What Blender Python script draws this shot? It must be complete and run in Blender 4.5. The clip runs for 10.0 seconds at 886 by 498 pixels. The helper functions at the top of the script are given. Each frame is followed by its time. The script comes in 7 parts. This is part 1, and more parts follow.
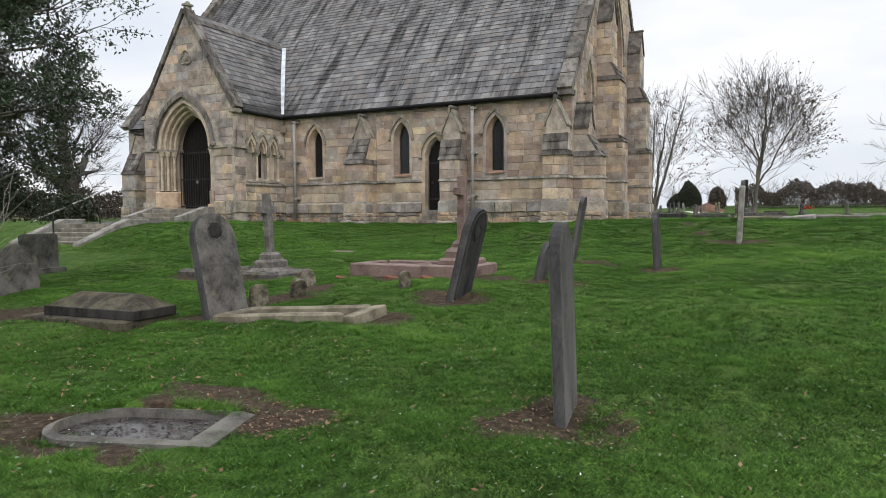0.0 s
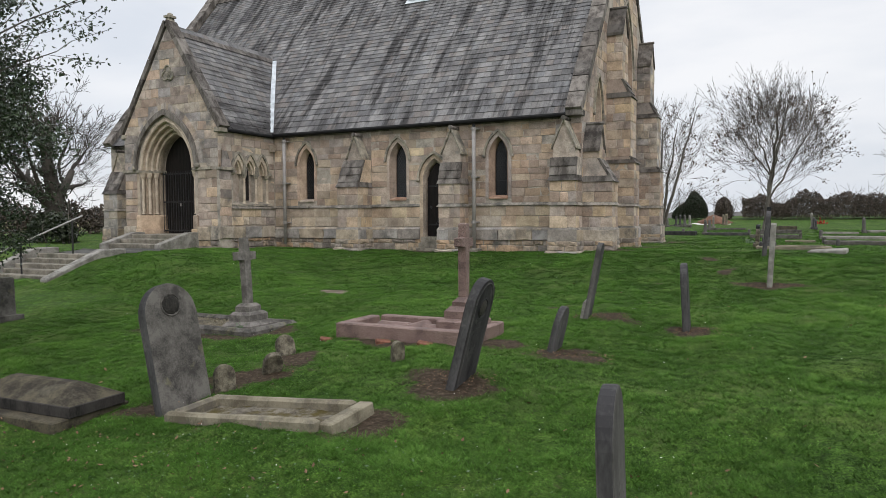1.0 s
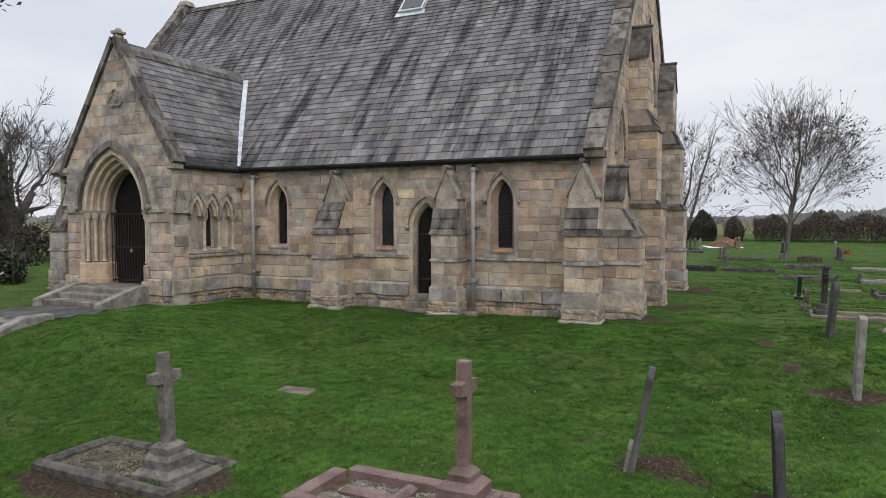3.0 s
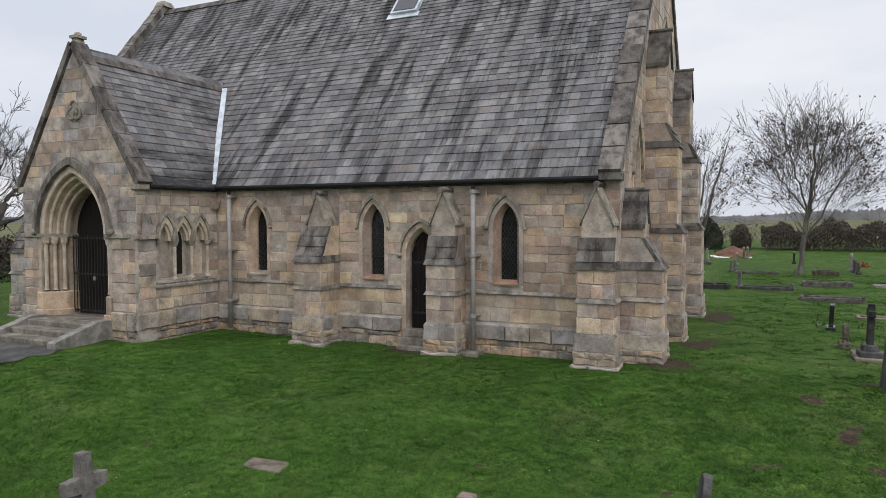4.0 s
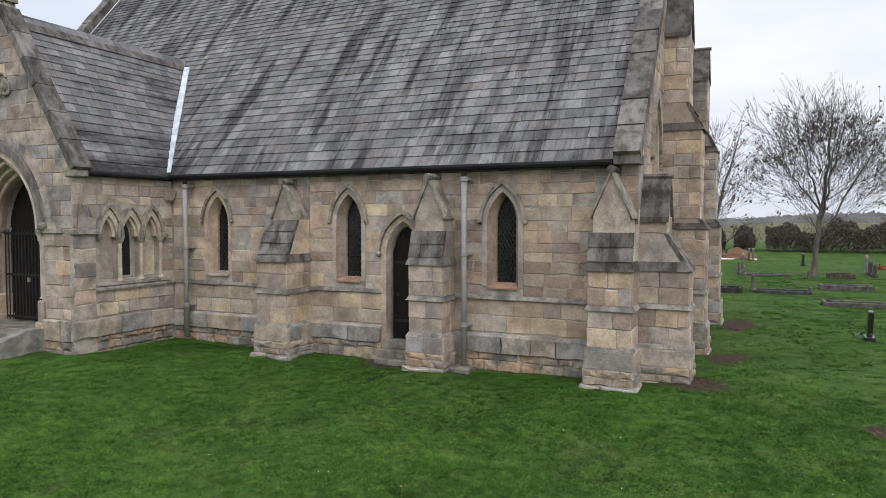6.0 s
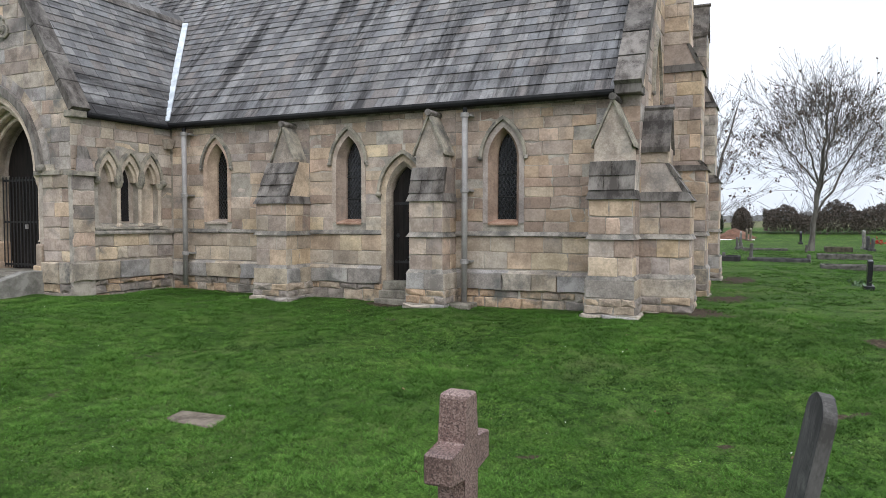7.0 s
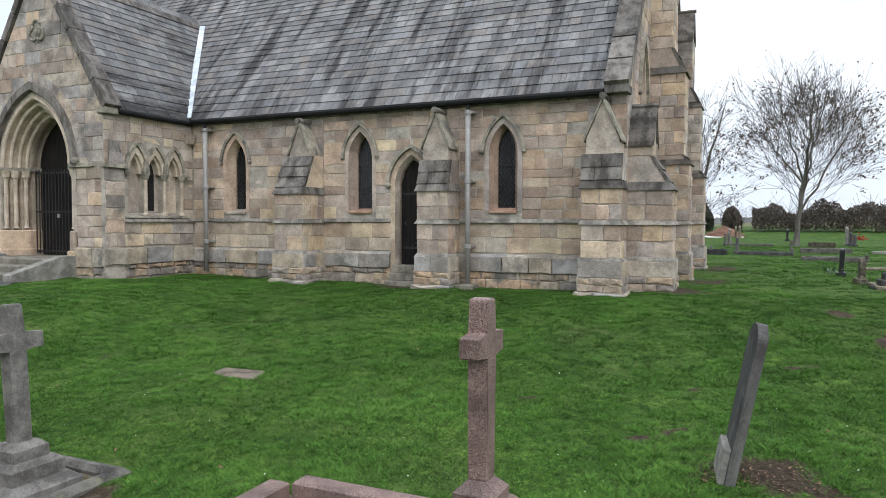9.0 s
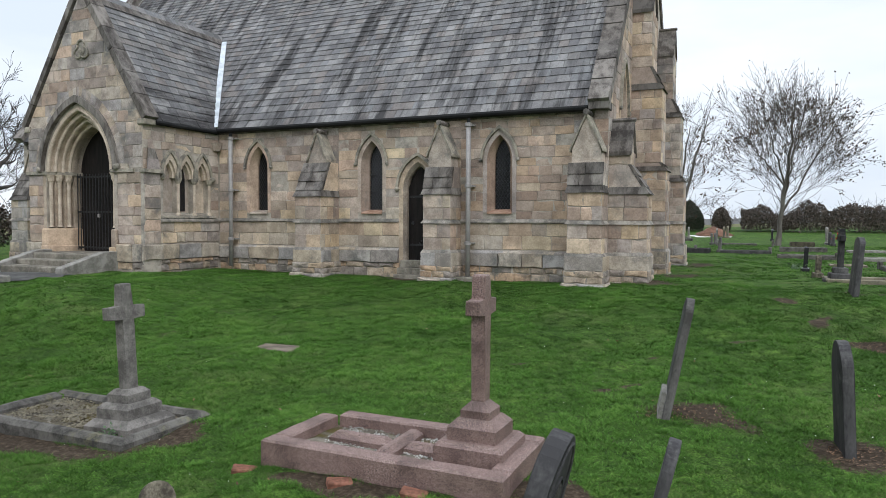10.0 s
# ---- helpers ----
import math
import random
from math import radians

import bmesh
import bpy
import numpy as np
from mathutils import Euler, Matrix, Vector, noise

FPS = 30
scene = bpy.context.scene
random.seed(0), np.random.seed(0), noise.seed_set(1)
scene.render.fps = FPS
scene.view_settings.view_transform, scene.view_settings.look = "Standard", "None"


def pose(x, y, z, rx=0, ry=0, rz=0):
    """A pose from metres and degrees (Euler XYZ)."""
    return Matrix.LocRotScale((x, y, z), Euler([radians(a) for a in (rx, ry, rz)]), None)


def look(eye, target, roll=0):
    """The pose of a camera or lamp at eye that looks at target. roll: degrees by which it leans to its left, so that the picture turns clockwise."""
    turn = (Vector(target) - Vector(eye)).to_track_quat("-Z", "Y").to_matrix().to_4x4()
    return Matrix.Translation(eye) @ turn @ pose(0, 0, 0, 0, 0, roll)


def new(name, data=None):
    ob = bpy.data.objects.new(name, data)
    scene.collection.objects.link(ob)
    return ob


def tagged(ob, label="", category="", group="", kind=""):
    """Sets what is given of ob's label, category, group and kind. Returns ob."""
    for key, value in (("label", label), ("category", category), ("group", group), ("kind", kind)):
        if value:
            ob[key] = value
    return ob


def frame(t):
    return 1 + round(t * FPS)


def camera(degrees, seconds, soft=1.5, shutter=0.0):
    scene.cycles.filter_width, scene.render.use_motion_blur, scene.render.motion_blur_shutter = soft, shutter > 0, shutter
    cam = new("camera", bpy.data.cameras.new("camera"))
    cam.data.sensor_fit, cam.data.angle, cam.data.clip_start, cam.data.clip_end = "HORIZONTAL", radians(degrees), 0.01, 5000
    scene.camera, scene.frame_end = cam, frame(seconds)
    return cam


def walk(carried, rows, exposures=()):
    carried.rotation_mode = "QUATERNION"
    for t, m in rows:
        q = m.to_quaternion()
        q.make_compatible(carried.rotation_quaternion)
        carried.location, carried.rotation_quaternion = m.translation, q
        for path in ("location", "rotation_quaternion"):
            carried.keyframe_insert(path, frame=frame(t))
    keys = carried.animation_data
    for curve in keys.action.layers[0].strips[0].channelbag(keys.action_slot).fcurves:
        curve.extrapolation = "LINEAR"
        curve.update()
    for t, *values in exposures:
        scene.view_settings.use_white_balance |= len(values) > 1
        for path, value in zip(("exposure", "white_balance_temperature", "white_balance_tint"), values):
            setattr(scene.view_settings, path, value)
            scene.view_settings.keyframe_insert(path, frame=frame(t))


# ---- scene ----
import functools

cam = camera(65.9, 10.0, soft=0.8)
PATH = [
    (0, (-0.045, 0.293, 1.396), (-0.934, 2.082, 1.3), -0.3),
    (0.5, (-0.358, 0.96, 1.798), (-1.248, 2.749, 1.704), -0.3),
    (1, (-0.712, 1.661, 2.193), (-1.6, 3.451, 2.101), -0.3),
    (1.5, (-1.039, 2.362, 2.586), (-1.925, 4.152, 2.495), -0.3),
    (2, (-1.4, 3.097, 2.949), (-2.284, 4.889, 2.858), -0.2),
    (2.5, (-1.767, 3.829, 3.278), (-2.647, 5.622, 3.185), -0.2),
    (2.7, (-1.898, 4.126, 3.362), (-2.776, 5.92, 3.274), -0.1),
    (3.8, (-2.791, 5.946, 4.194), (-3.654, 7.748, 4.107), -0.1),
    (4, (-2.942, 6.313, 4.223), (-3.808, 8.114, 4.134), -0.1),
    (4.5, (-3.357, 7.203, 4.193), (-4.216, 9.007, 4.107), -0.1),
    (5, (-3.735, 8.01, 4.186), (-4.59, 9.817, 4.108), -0.0),
    (6.3, (-3.8, 8.412, 3.865), (-4.645, 10.223, 3.78), 0.05),
    (6.5, (-3.808, 8.402, 3.556), (-4.651, 10.214, 3.471), 0.0),
    (7, (-3.849, 8.359, 2.846), (-4.688, 10.172, 2.76), 0.1),
    (7.5, (-3.849, 8.343, 2.551), (-4.685, 10.159, 2.465), 0.2),
    (8, (-3.854, 8.279, 2.585), (-4.688, 10.095, 2.504), 0.2),
    (8.5, (-3.749, 7.873, 2.59), (-4.579, 9.69, 2.509), 0.2),
    (9, (-3.524, 7.173, 2.568), (-4.35, 8.992, 2.487), 0.2),
    (9.5, (-3.214, 6.342, 2.554), (-4.038, 8.162, 2.473), 0.2),
    (10, (-2.87, 5.462, 2.566), (-3.692, 7.284, 2.485), 0.3),
]
EXPOSURES = [(0, 0.36, 6500, 11), (1, 0.22, 6500, 11), (2.5, 0.15, 6450, 12), (4, 0.12, 6360, 13), (4.6, 0.15, 6350, 13), (5.2, 0.24, 6320, 12), (6.5, 0.39, 6240, 12), (7.5, 0.61, 6120, 10), (8.5, 0.61, 6110, 9), (9.2, 0.54, 6120, 9), (10, 0.42, 6120, 9)]
walk(cam, [(t, look(eye, target, roll)) for t, eye, target, roll in PATH], EXPOSURES)

# ---- world and light ----
world = bpy.data.worlds.new("overcast_sky")
scene.world = world
world.use_nodes = True
wn, wl = world.node_tree.nodes, world.node_tree.links
wn.clear()
sky = wn.new("ShaderNodeTexSky")
sky.sky_type = "NISHITA"
sky.sun_disc = False
sky.sun_elevation, sky.sun_rotation = radians(39), radians(134)
sky.air_density, sky.dust_density = 1.0, 4.0
skyk = wn.new("ShaderNodeVectorMath"); skyk.operation = "SCALE"; skyk.inputs["Scale"].default_value = 0.10
wl.new(sky.outputs["Color"], skyk.inputs[0])
wco = wn.new("ShaderNodeTexCoord")
wmap = wn.new("ShaderNodeMapping"); wmap.inputs["Scale"].default_value = (1.0, 1.0, 3.5)
wl.new(wco.outputs["Generated"], wmap.inputs["Vector"])
cloud = wn.new("ShaderNodeTexNoise"); cloud.inputs["Scale"].default_value = 2.2; cloud.inputs["Detail"].default_value = 6
wl.new(wmap.outputs["Vector"], cloud.inputs["Vector"])
cramp = wn.new("ShaderNodeValToRGB")
cramp.color_ramp.elements[0].position, cramp.color_ramp.elements[0].color = 0.38, (0.645, 0.685, 0.74, 1)
cramp.color_ramp.elements[1].position, cramp.color_ramp.elements[1].color = 0.62, (0.82, 0.83, 0.845, 1)
wl.new(cloud.outputs["Fac"], cramp.inputs["Fac"])
wmix = wn.new("ShaderNodeMixRGB"); wmix.inputs["Fac"].default_value = 0.9
# an overcast sky is brighter overhead than at the horizon
wsep = wn.new("ShaderNodeSeparateXYZ"); wl.new(wco.outputs["Generated"], wsep.inputs[0])
wup = wn.new("ShaderNodeMapRange"); wup.inputs["From Min"].default_value, wup.inputs["From Max"].default_value = 0.30, 1.0
wup.inputs["To Min"].default_value, wup.inputs["To Max"].default_value = 1.0, 2.3
wl.new(wsep.outputs["Z"], wup.inputs["Value"])
wdome = wn.new("ShaderNodeVectorMath"); wdome.operation = "SCALE"
wl.new(cramp.outputs["Color"], wdome.inputs[0]); wl.new(wup.outputs["Result"], wdome.inputs["Scale"])
wl.new(skyk.outputs["Vector"], wmix.inputs["Color1"]); wl.new(wdome.outputs["Vector"], wmix.inputs["Color2"])
wbg = wn.new("ShaderNodeBackground"); wbg.inputs["Strength"].default_value = 1.03
wout = wn.new("ShaderNodeOutputWorld")
wl.new(wmix.outputs["Color"], wbg.inputs["Color"]); wl.new(wbg.outputs["Background"], wout.inputs["Surface"])
sun = new("sun", bpy.data.lights.new("sun", "SUN"))
sun.data.energy, sun.data.angle, sun.data.color = 0.65, radians(30), (1.0, 0.96, 0.9)
sun.matrix_world = look((15, -14.5, 17), (0, 0, 0))


# ---- materials ----
def nodes_of(name):
    m = bpy.data.materials.new(name)
    m.use_nodes = True
    return m, m.node_tree.nodes, m.node_tree.links, m.node_tree.nodes["Principled BSDF"]


def ramp(n, stops):
    r = n.new("ShaderNodeValToRGB")
    e = r.color_ramp.elements
    while len(e) < len(stops):
        e.new(0.5)
    for k, (p, c) in zip(e, stops):
        k.position, k.color = p, (*c, 1)
    return r


def surf(name, cols, vary=None, rand="", big=1.2, fine=35.0, rough=0.9, bump=0.3, metallic=0.0, stain=None, stain_at=(0.5, 0.66), stretch=(1, 1, 1), dist=0.01, grain=0.2, broad=0.0):
    """cols: two colours mixed by a coarse and a fine noise; vary: colours picked per piece; stain: colour of patches."""
    m, n, l, b = nodes_of(name)
    co = n.new("ShaderNodeTexCoord")
    mp = n.new("ShaderNodeMapping"); mp.inputs["Scale"].default_value = stretch
    l.new(co.outputs["Object"], mp.inputs["Vector"])
    a = n.new("ShaderNodeTexNoise"); a.inputs["Scale"].default_value = big; a.inputs["Detail"].default_value = 8; a.inputs["Roughness"].default_value = 0.65
    f = n.new("ShaderNodeTexNoise"); f.inputs["Scale"].default_value = fine; f.inputs["Detail"].default_value = 5
    l.new(mp.outputs["Vector"], a.inputs["Vector"]); l.new(mp.outputs["Vector"], f.inputs["Vector"])
    mid = n.new("ShaderNodeMath"); mid.operation = "MULTIPLY_ADD"; mid.inputs[1].default_value = grain
    l.new(f.outputs["Fac"], mid.inputs[0])
    half = n.new("ShaderNodeMath"); half.operation = "MULTIPLY"; half.inputs[1].default_value = 1 - grain
    l.new(a.outputs["Fac"], half.inputs[0]); l.new(half.outputs[0], mid.inputs[2])
    r = ramp(n, [(0.41, cols[0]), (0.59, cols[1])])
    l.new(mid.outputs[0], r.inputs["Fac"])
    out = r.outputs["Color"]
    if vary:
        if rand == "island":
            g = n.new("ShaderNodeNewGeometry"); src = g.outputs["Random Per Island"]
        else:
            g = n.new("ShaderNodeObjectInfo"); src = g.outputs["Random"]
        v = ramp(n, [(i / len(vary), c) for i, c in enumerate(vary)])
        v.color_ramp.interpolation = "CONSTANT"
        l.new(src, v.inputs["Fac"])
        x = n.new("ShaderNodeMixRGB"); x.blend_type = "MULTIPLY"; x.inputs["Fac"].default_value = 1.0
        l.new(out, x.inputs["Color1"]); l.new(v.outputs["Color"], x.inputs["Color2"])
        out = x.outputs["Color"]
    if broad:
        # weathering in patches wider than one piece
        w = n.new("ShaderNodeTexNoise"); w.inputs["Scale"].default_value = 0.55; w.inputs["Detail"].default_value = 5; w.inputs["Roughness"].default_value = 0.6
        l.new(co.outputs["Object"], w.inputs["Vector"])
        wr = ramp(n, [(0.36, (1 - broad, 1 - broad * 0.97, 1 - broad * 0.9)), (0.5, (1, 1, 1)), (0.66, (1 + broad * 0.35, 1 + broad * 0.33, 1 + broad * 0.28))])
        l.new(w.outputs["Fac"], wr.inputs["Fac"])
        x = n.new("ShaderNodeMixRGB"); x.blend_type = "MULTIPLY"; x.inputs["Fac"].default_value = 1.0
        l.new(out, x.inputs["Color1"]); l.new(wr.outputs["Color"], x.inputs["Color2"])
        out = x.outputs["Color"]
    if stain:
        s = n.new("ShaderNodeTexNoise"); s.inputs["Scale"].default_value = big * 0.6; s.inputs["Detail"].default_value = 9; s.inputs["Roughness"].default_value = 0.7
        off = n.new("ShaderNodeMapping"); off.inputs["Location"].default_value = (7.3, 2.1, 4.4)
        l.new(co.outputs["Object"], off.inputs["Vector"]); l.new(off.outputs["Vector"], s.inputs["Vector"])
        sr = ramp(n, [(stain_at[0], (0, 0, 0)), (stain_at[1], (1, 1, 1))])
        l.new(s.outputs["Fac"], sr.inputs["Fac"])
        x = n.new("ShaderNodeMixRGB")
        l.new(sr.outputs["Color"], x.inputs["Fac"]); l.new(out, x.inputs["Color1"]); x.inputs["Color2"].default_value = (*stain, 1)
        out = x.outputs["Color"]
    l.new(out, b.inputs["Base Color"])
    b.inputs["Roughness"].default_value, b.inputs["Metallic"].default_value = rough, metallic
    if rough > 0.65:
        b.inputs["Specular IOR Level"].default_value = 0.2
    if bump:
        k = n.new("ShaderNodeBump"); k.inputs["Strength"].default_value = bump; k.inputs["Distance"].default_value = dist
        l.new(mid.outputs[0], k.inputs["Height"]); l.new(k.outputs["Normal"], b.inputs["Normal"])
    return m


STONES = [(1, 1, 1), (0.80, 0.775, 0.76), (1.12, 1.06, 0.96), (0.90, 0.915, 0.95), (1.10, 1.0, 0.84), (0.72, 0.69, 0.68), (1.2, 1.16, 1.09), (1.06, 0.96, 0.81), (0.88, 0.79, 0.72), (0.82, 0.79, 0.77), (1.05, 1.03, 1.0), (0.76, 0.69, 0.64), (1.2, 1.14, 0.98), (1.1, 0.98, 0.88), (0.95, 0.93, 0.9)]
STAIN = dict(bump=0.6, stain=(0.195, 0.183, 0.170), stain_at=(0.54, 0.76), dist=0.016, grain=0.30, fine=26, broad=0.30)
M_STONE = surf("buff_sandstone", [(0.33, 0.272, 0.233), (0.525, 0.443, 0.386)], STONES, big=3.2, **STAIN)
M_TAN = surf("pinkish_brown_sandstone", [(0.285, 0.226, 0.19), (0.455, 0.369, 0.312)], STONES, big=3.2, **STAIN)
M_YELLOW = surf("yellow_cream_sandstone", [(0.395, 0.329, 0.259), (0.59, 0.502, 0.403)], STONES, big=3.2, **STAIN)
M_CREAM = surf("pale_cream_sandstone", [(0.41, 0.355, 0.30), (0.60, 0.53, 0.46)], STONES, big=3.2, **STAIN)
M_ASHLAR = surf("grey_buff_ashlar", [(0.265, 0.235, 0.217), (0.51, 0.463, 0.428)], STONES, big=2.8, fine=45, bump=0.5, stain=(0.15, 0.147, 0.14), stain_at=(0.50, 0.70), dist=0.012, grain=0.28, broad=0.28)
M_DRESS = surf("dressed_sandstone", [(0.30, 0.248, 0.206), (0.53, 0.452, 0.38)], big=3.0, bump=0.35, grain=0.3, broad=0.25, stain=(0.19, 0.18, 0.165), stain_at=(0.52, 0.70))
M_PLINTH = surf("grey_plinth_stone", [(0.265, 0.242, 0.218), (0.46, 0.424, 0.387)], STONES[:5], big=2.2, bump=0.45, grain=0.3, broad=0.25, stain=(0.11, 0.11, 0.105), stain_at=(0.52, 0.68))
M_STRING = surf("stained_string_course", [(0.16, 0.145, 0.125), (0.38, 0.345, 0.30)], big=3, bump=0.45, stain=(0.10, 0.098, 0.09), stain_at=(0.46, 0.64))
M_RUBBLE = surf("rough_footing_stone", [(0.24, 0.205, 0.17), (0.46, 0.40, 0.335)], [(1, 1, 1), (0.8, 0.8, 0.84), (1.12, 1.0, 0.84), (0.7, 0.7, 0.73), (1.05, 0.98, 0.9), (1.12, 0.92, 0.74)], big=4, bump=0.9, dist=0.03, stain=(0.13, 0.13, 0.115), stain_at=(0.5, 0.68))
M_MORTAR = surf("lime_mortar", [(0.29, 0.258, 0.218), (0.48, 0.43, 0.368)], big=3, bump=0.4, stain=(0.13, 0.125, 0.115), stain_at=(0.5, 0.72))
M_CAP = surf("dark_weathered_coping", [(0.064, 0.056, 0.051), (0.195, 0.178, 0.162)], [(1, 1, 1), (0.7, 0.7, 0.7), (1.25, 1.24, 1.22), (0.88, 0.86, 0.84)], big=2.6, fine=30, bump=0.5, stain=(0.27, 0.25, 0.228), stain_at=(0.56, 0.76), stretch=(1.6, 1.6, 0.5), grain=0.15)
SLATES = [(1, 1, 1), (0.76, 0.755, 0.77), (1.2, 1.19, 1.17), (0.90, 0.88, 0.87), (1.1, 1.07, 1.03), (0.74, 0.74, 0.75), (1.26, 1.25, 1.23), (0.98, 1.0, 1.02), (1.06, 0.98, 0.92), (0.88, 0.88, 0.87)]
slate_cols = [(0.122, 0.119, 0.12), (0.205, 0.202, 0.201)]
M_SLATE = surf("stone_slate", slate_cols, SLATES, big=1.6, fine=22, rough=0.72, bump=0.25, grain=0.3, stain=(0.036, 0.034, 0.034), stain_at=(0.48, 0.60), stretch=(1, 1, 1))
M_SLATES = surf("stone_slates_joined", slate_cols, SLATES, "island", big=1.6, fine=22, rough=0.72, bump=0.25, grain=0.3, stain=(0.036, 0.034, 0.034), stain_at=(0.48, 0.60))
for m in (M_SLATE, M_SLATES):
    # stains run down the slope in streaks
    for n in m.node_tree.nodes:
        if n.type == "MAPPING" and n.inputs["Location"].default_value[0] > 5:
            n.inputs["Scale"].default_value = (2.3, 0.30, 0.30)
M_LEAD = surf("pale_lead_flashing", [(0.40, 0.44, 0.48), (0.62, 0.66, 0.70)], big=3, rough=0.5, bump=0.2)
M_PIPE = surf("grey_painted_iron", [(0.25, 0.235, 0.225), (0.33, 0.315, 0.30)], big=4, rough=0.55, bump=0.1)
M_IRON = surf("black_iron", [(0.008, 0.008, 0.009), (0.018, 0.017, 0.017)], rough=0.5, bump=0.1)
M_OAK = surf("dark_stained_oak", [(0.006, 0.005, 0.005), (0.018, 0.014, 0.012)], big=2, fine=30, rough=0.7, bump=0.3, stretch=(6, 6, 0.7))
M_INSIDE = surf("dim_plaster", [(0.05, 0.05, 0.05), (0.08, 0.08, 0.08)])
M_TERRA = surf("red_tile_sill", [(0.26, 0.15, 0.10), (0.40, 0.27, 0.20)], big=6, bump=0.3)
M_GUTTER = surf("black_gutter", [(0.010, 0.010, 0.011), (0.022, 0.022, 0.022)], rough=0.85, bump=0.1)
M_GREY = surf("lichened_grey_stone", [(0.048, 0.045, 0.041), (0.145, 0.136, 0.122)], big=4, fine=60, bump=0.4, stain=(0.20, 0.19, 0.11), stain_at=(0.58, 0.75))
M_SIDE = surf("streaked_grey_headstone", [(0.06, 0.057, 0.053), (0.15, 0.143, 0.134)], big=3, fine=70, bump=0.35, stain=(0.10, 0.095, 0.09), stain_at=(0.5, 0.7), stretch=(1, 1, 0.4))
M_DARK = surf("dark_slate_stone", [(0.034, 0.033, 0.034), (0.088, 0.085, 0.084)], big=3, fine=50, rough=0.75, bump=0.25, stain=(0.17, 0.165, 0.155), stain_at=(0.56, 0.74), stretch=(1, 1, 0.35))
M_SOOT = surf("soot_dark_headstone", [(0.016, 0.016, 0.017), (0.052, 0.050, 0.050)], big=3, fine=40, rough=0.8, bump=0.3, stain=(0.12, 0.115, 0.105), stain_at=(0.58, 0.78), stretch=(1, 1, 0.3))
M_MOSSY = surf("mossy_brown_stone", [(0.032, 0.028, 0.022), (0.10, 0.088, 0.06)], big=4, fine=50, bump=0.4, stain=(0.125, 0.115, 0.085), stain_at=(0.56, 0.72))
M_RIM = surf("wet_grey_rim", [(0.06, 0.056, 0.05), (0.15, 0.143, 0.125)], big=3, fine=60, bump=0.3, stain=(0.17, 0.16, 0.12), stain_at=(0.54, 0.66))
M_KERB = surf("yellowed_kerb_stone", [(0.12, 0.105, 0.075), (0.25, 0.225, 0.165)], big=4, fine=60, bump=0.4, stain=(0.11, 0.10, 0.085), stain_at=(0.5, 0.68))
M_PALE = surf("pale_concrete", [(0.15, 0.142, 0.126), (0.30, 0.287, 0.26)], big=4, fine=60, bump=0.35, stain=(0.16, 0.15, 0.13), stain_at=(0.55, 0.7))
M_CHIP = surf("marble_chippings", [(0.24, 0.23, 0.21), (0.50, 0.49, 0.46)], fine=20, bump=0)
M_BROWN = surf("earthy_brown_slab", [(0.085, 0.068, 0.052), (0.19, 0.158, 0.125)], big=4, fine=40, bump=0.5)
M_LICHEN = surf("lichened_footstone", [(0.075, 0.066, 0.047), (0.20, 0.18, 0.135)], big=9, fine=70, bump=0.5, stain=(0.05, 0.043, 0.033), stain_at=(0.5, 0.62))
M_DARKSIDE = surf("near_black_stone", [(0.016, 0.015, 0.014), (0.05, 0.046, 0.042)], big=4, fine=50, bump=0.4, stretch=(1, 1, 0.4))
M_CROSS = surf("pale_grey_cross_stone", [(0.088, 0.081, 0.074), (0.22, 0.204, 0.186)], big=5, fine=60, bump=0.35, stain=(0.09, 0.085, 0.075), stain_at=(0.55, 0.7))
M_SHAFT = surf("cream_shaft_stone", [(0.40, 0.328, 0.258), (0.62, 0.525, 0.42)], big=4, fine=40, bump=0.2, grain=0.3)
M_STEP = surf("worn_step_stone", [(0.125, 0.112, 0.092), (0.28, 0.255, 0.21)], big=3, fine=40, bump=0.5, stain=(0.10, 0.10, 0.075), stain_at=(0.5, 0.68))
M_SOIL = surf("grave_gravel_and_moss", [(0.05, 0.042, 0.03), (0.20, 0.18, 0.145)], big=5, fine=45, bump=1.0, dist=0.03, stain=(0.07, 0.055, 0.015), stain_at=(0.48, 0.6))
M_CARVE = surf("dark_carving", [(0.018, 0.017, 0.015), (0.075, 0.07, 0.06)], fine=60, bump=0.8, dist=0.02)
M_WATER = surf("wet_stone_bottom", [(0.018, 0.016, 0.014), (0.085, 0.082, 0.08)], big=5, fine=40, rough=0.22, bump=0.3)
M_PATH = surf("worn_asphalt", [(0.05, 0.05, 0.048), (0.11, 0.107, 0.10)], big=2, fine=80, bump=0.5)
M_EARTH = surf("red_brown_earth", [(0.11, 0.06, 0.04), (0.20, 0.11, 0.075)], big=1.5, fine=15, bump=1.0, dist=0.1)
M_WHITE = surf("white_board", [(0.55, 0.54, 0.52), (0.72, 0.71, 0.69)], bump=0.1)
M_BLACK = surf("polished_black_granite", [(0.012, 0.012, 0.014), (0.03, 0.03, 0.032)], rough=0.2, bump=0.0, fine=150)
M_BARK = surf("grey_bark", [(0.075, 0.068, 0.058), (0.17, 0.158, 0.138)], big=4, fine=25, bump=0.8, dist=0.03, stretch=(1, 1, 0.25))
M_TWIG = surf("dark_twig", [(0.070, 0.062, 0.055), (0.14, 0.127, 0.113)], bump=0)
M_TWIGD = surf("dark_bark_and_twig", [(0.030, 0.026, 0.022), (0.075, 0.066, 0.057)], bump=0)
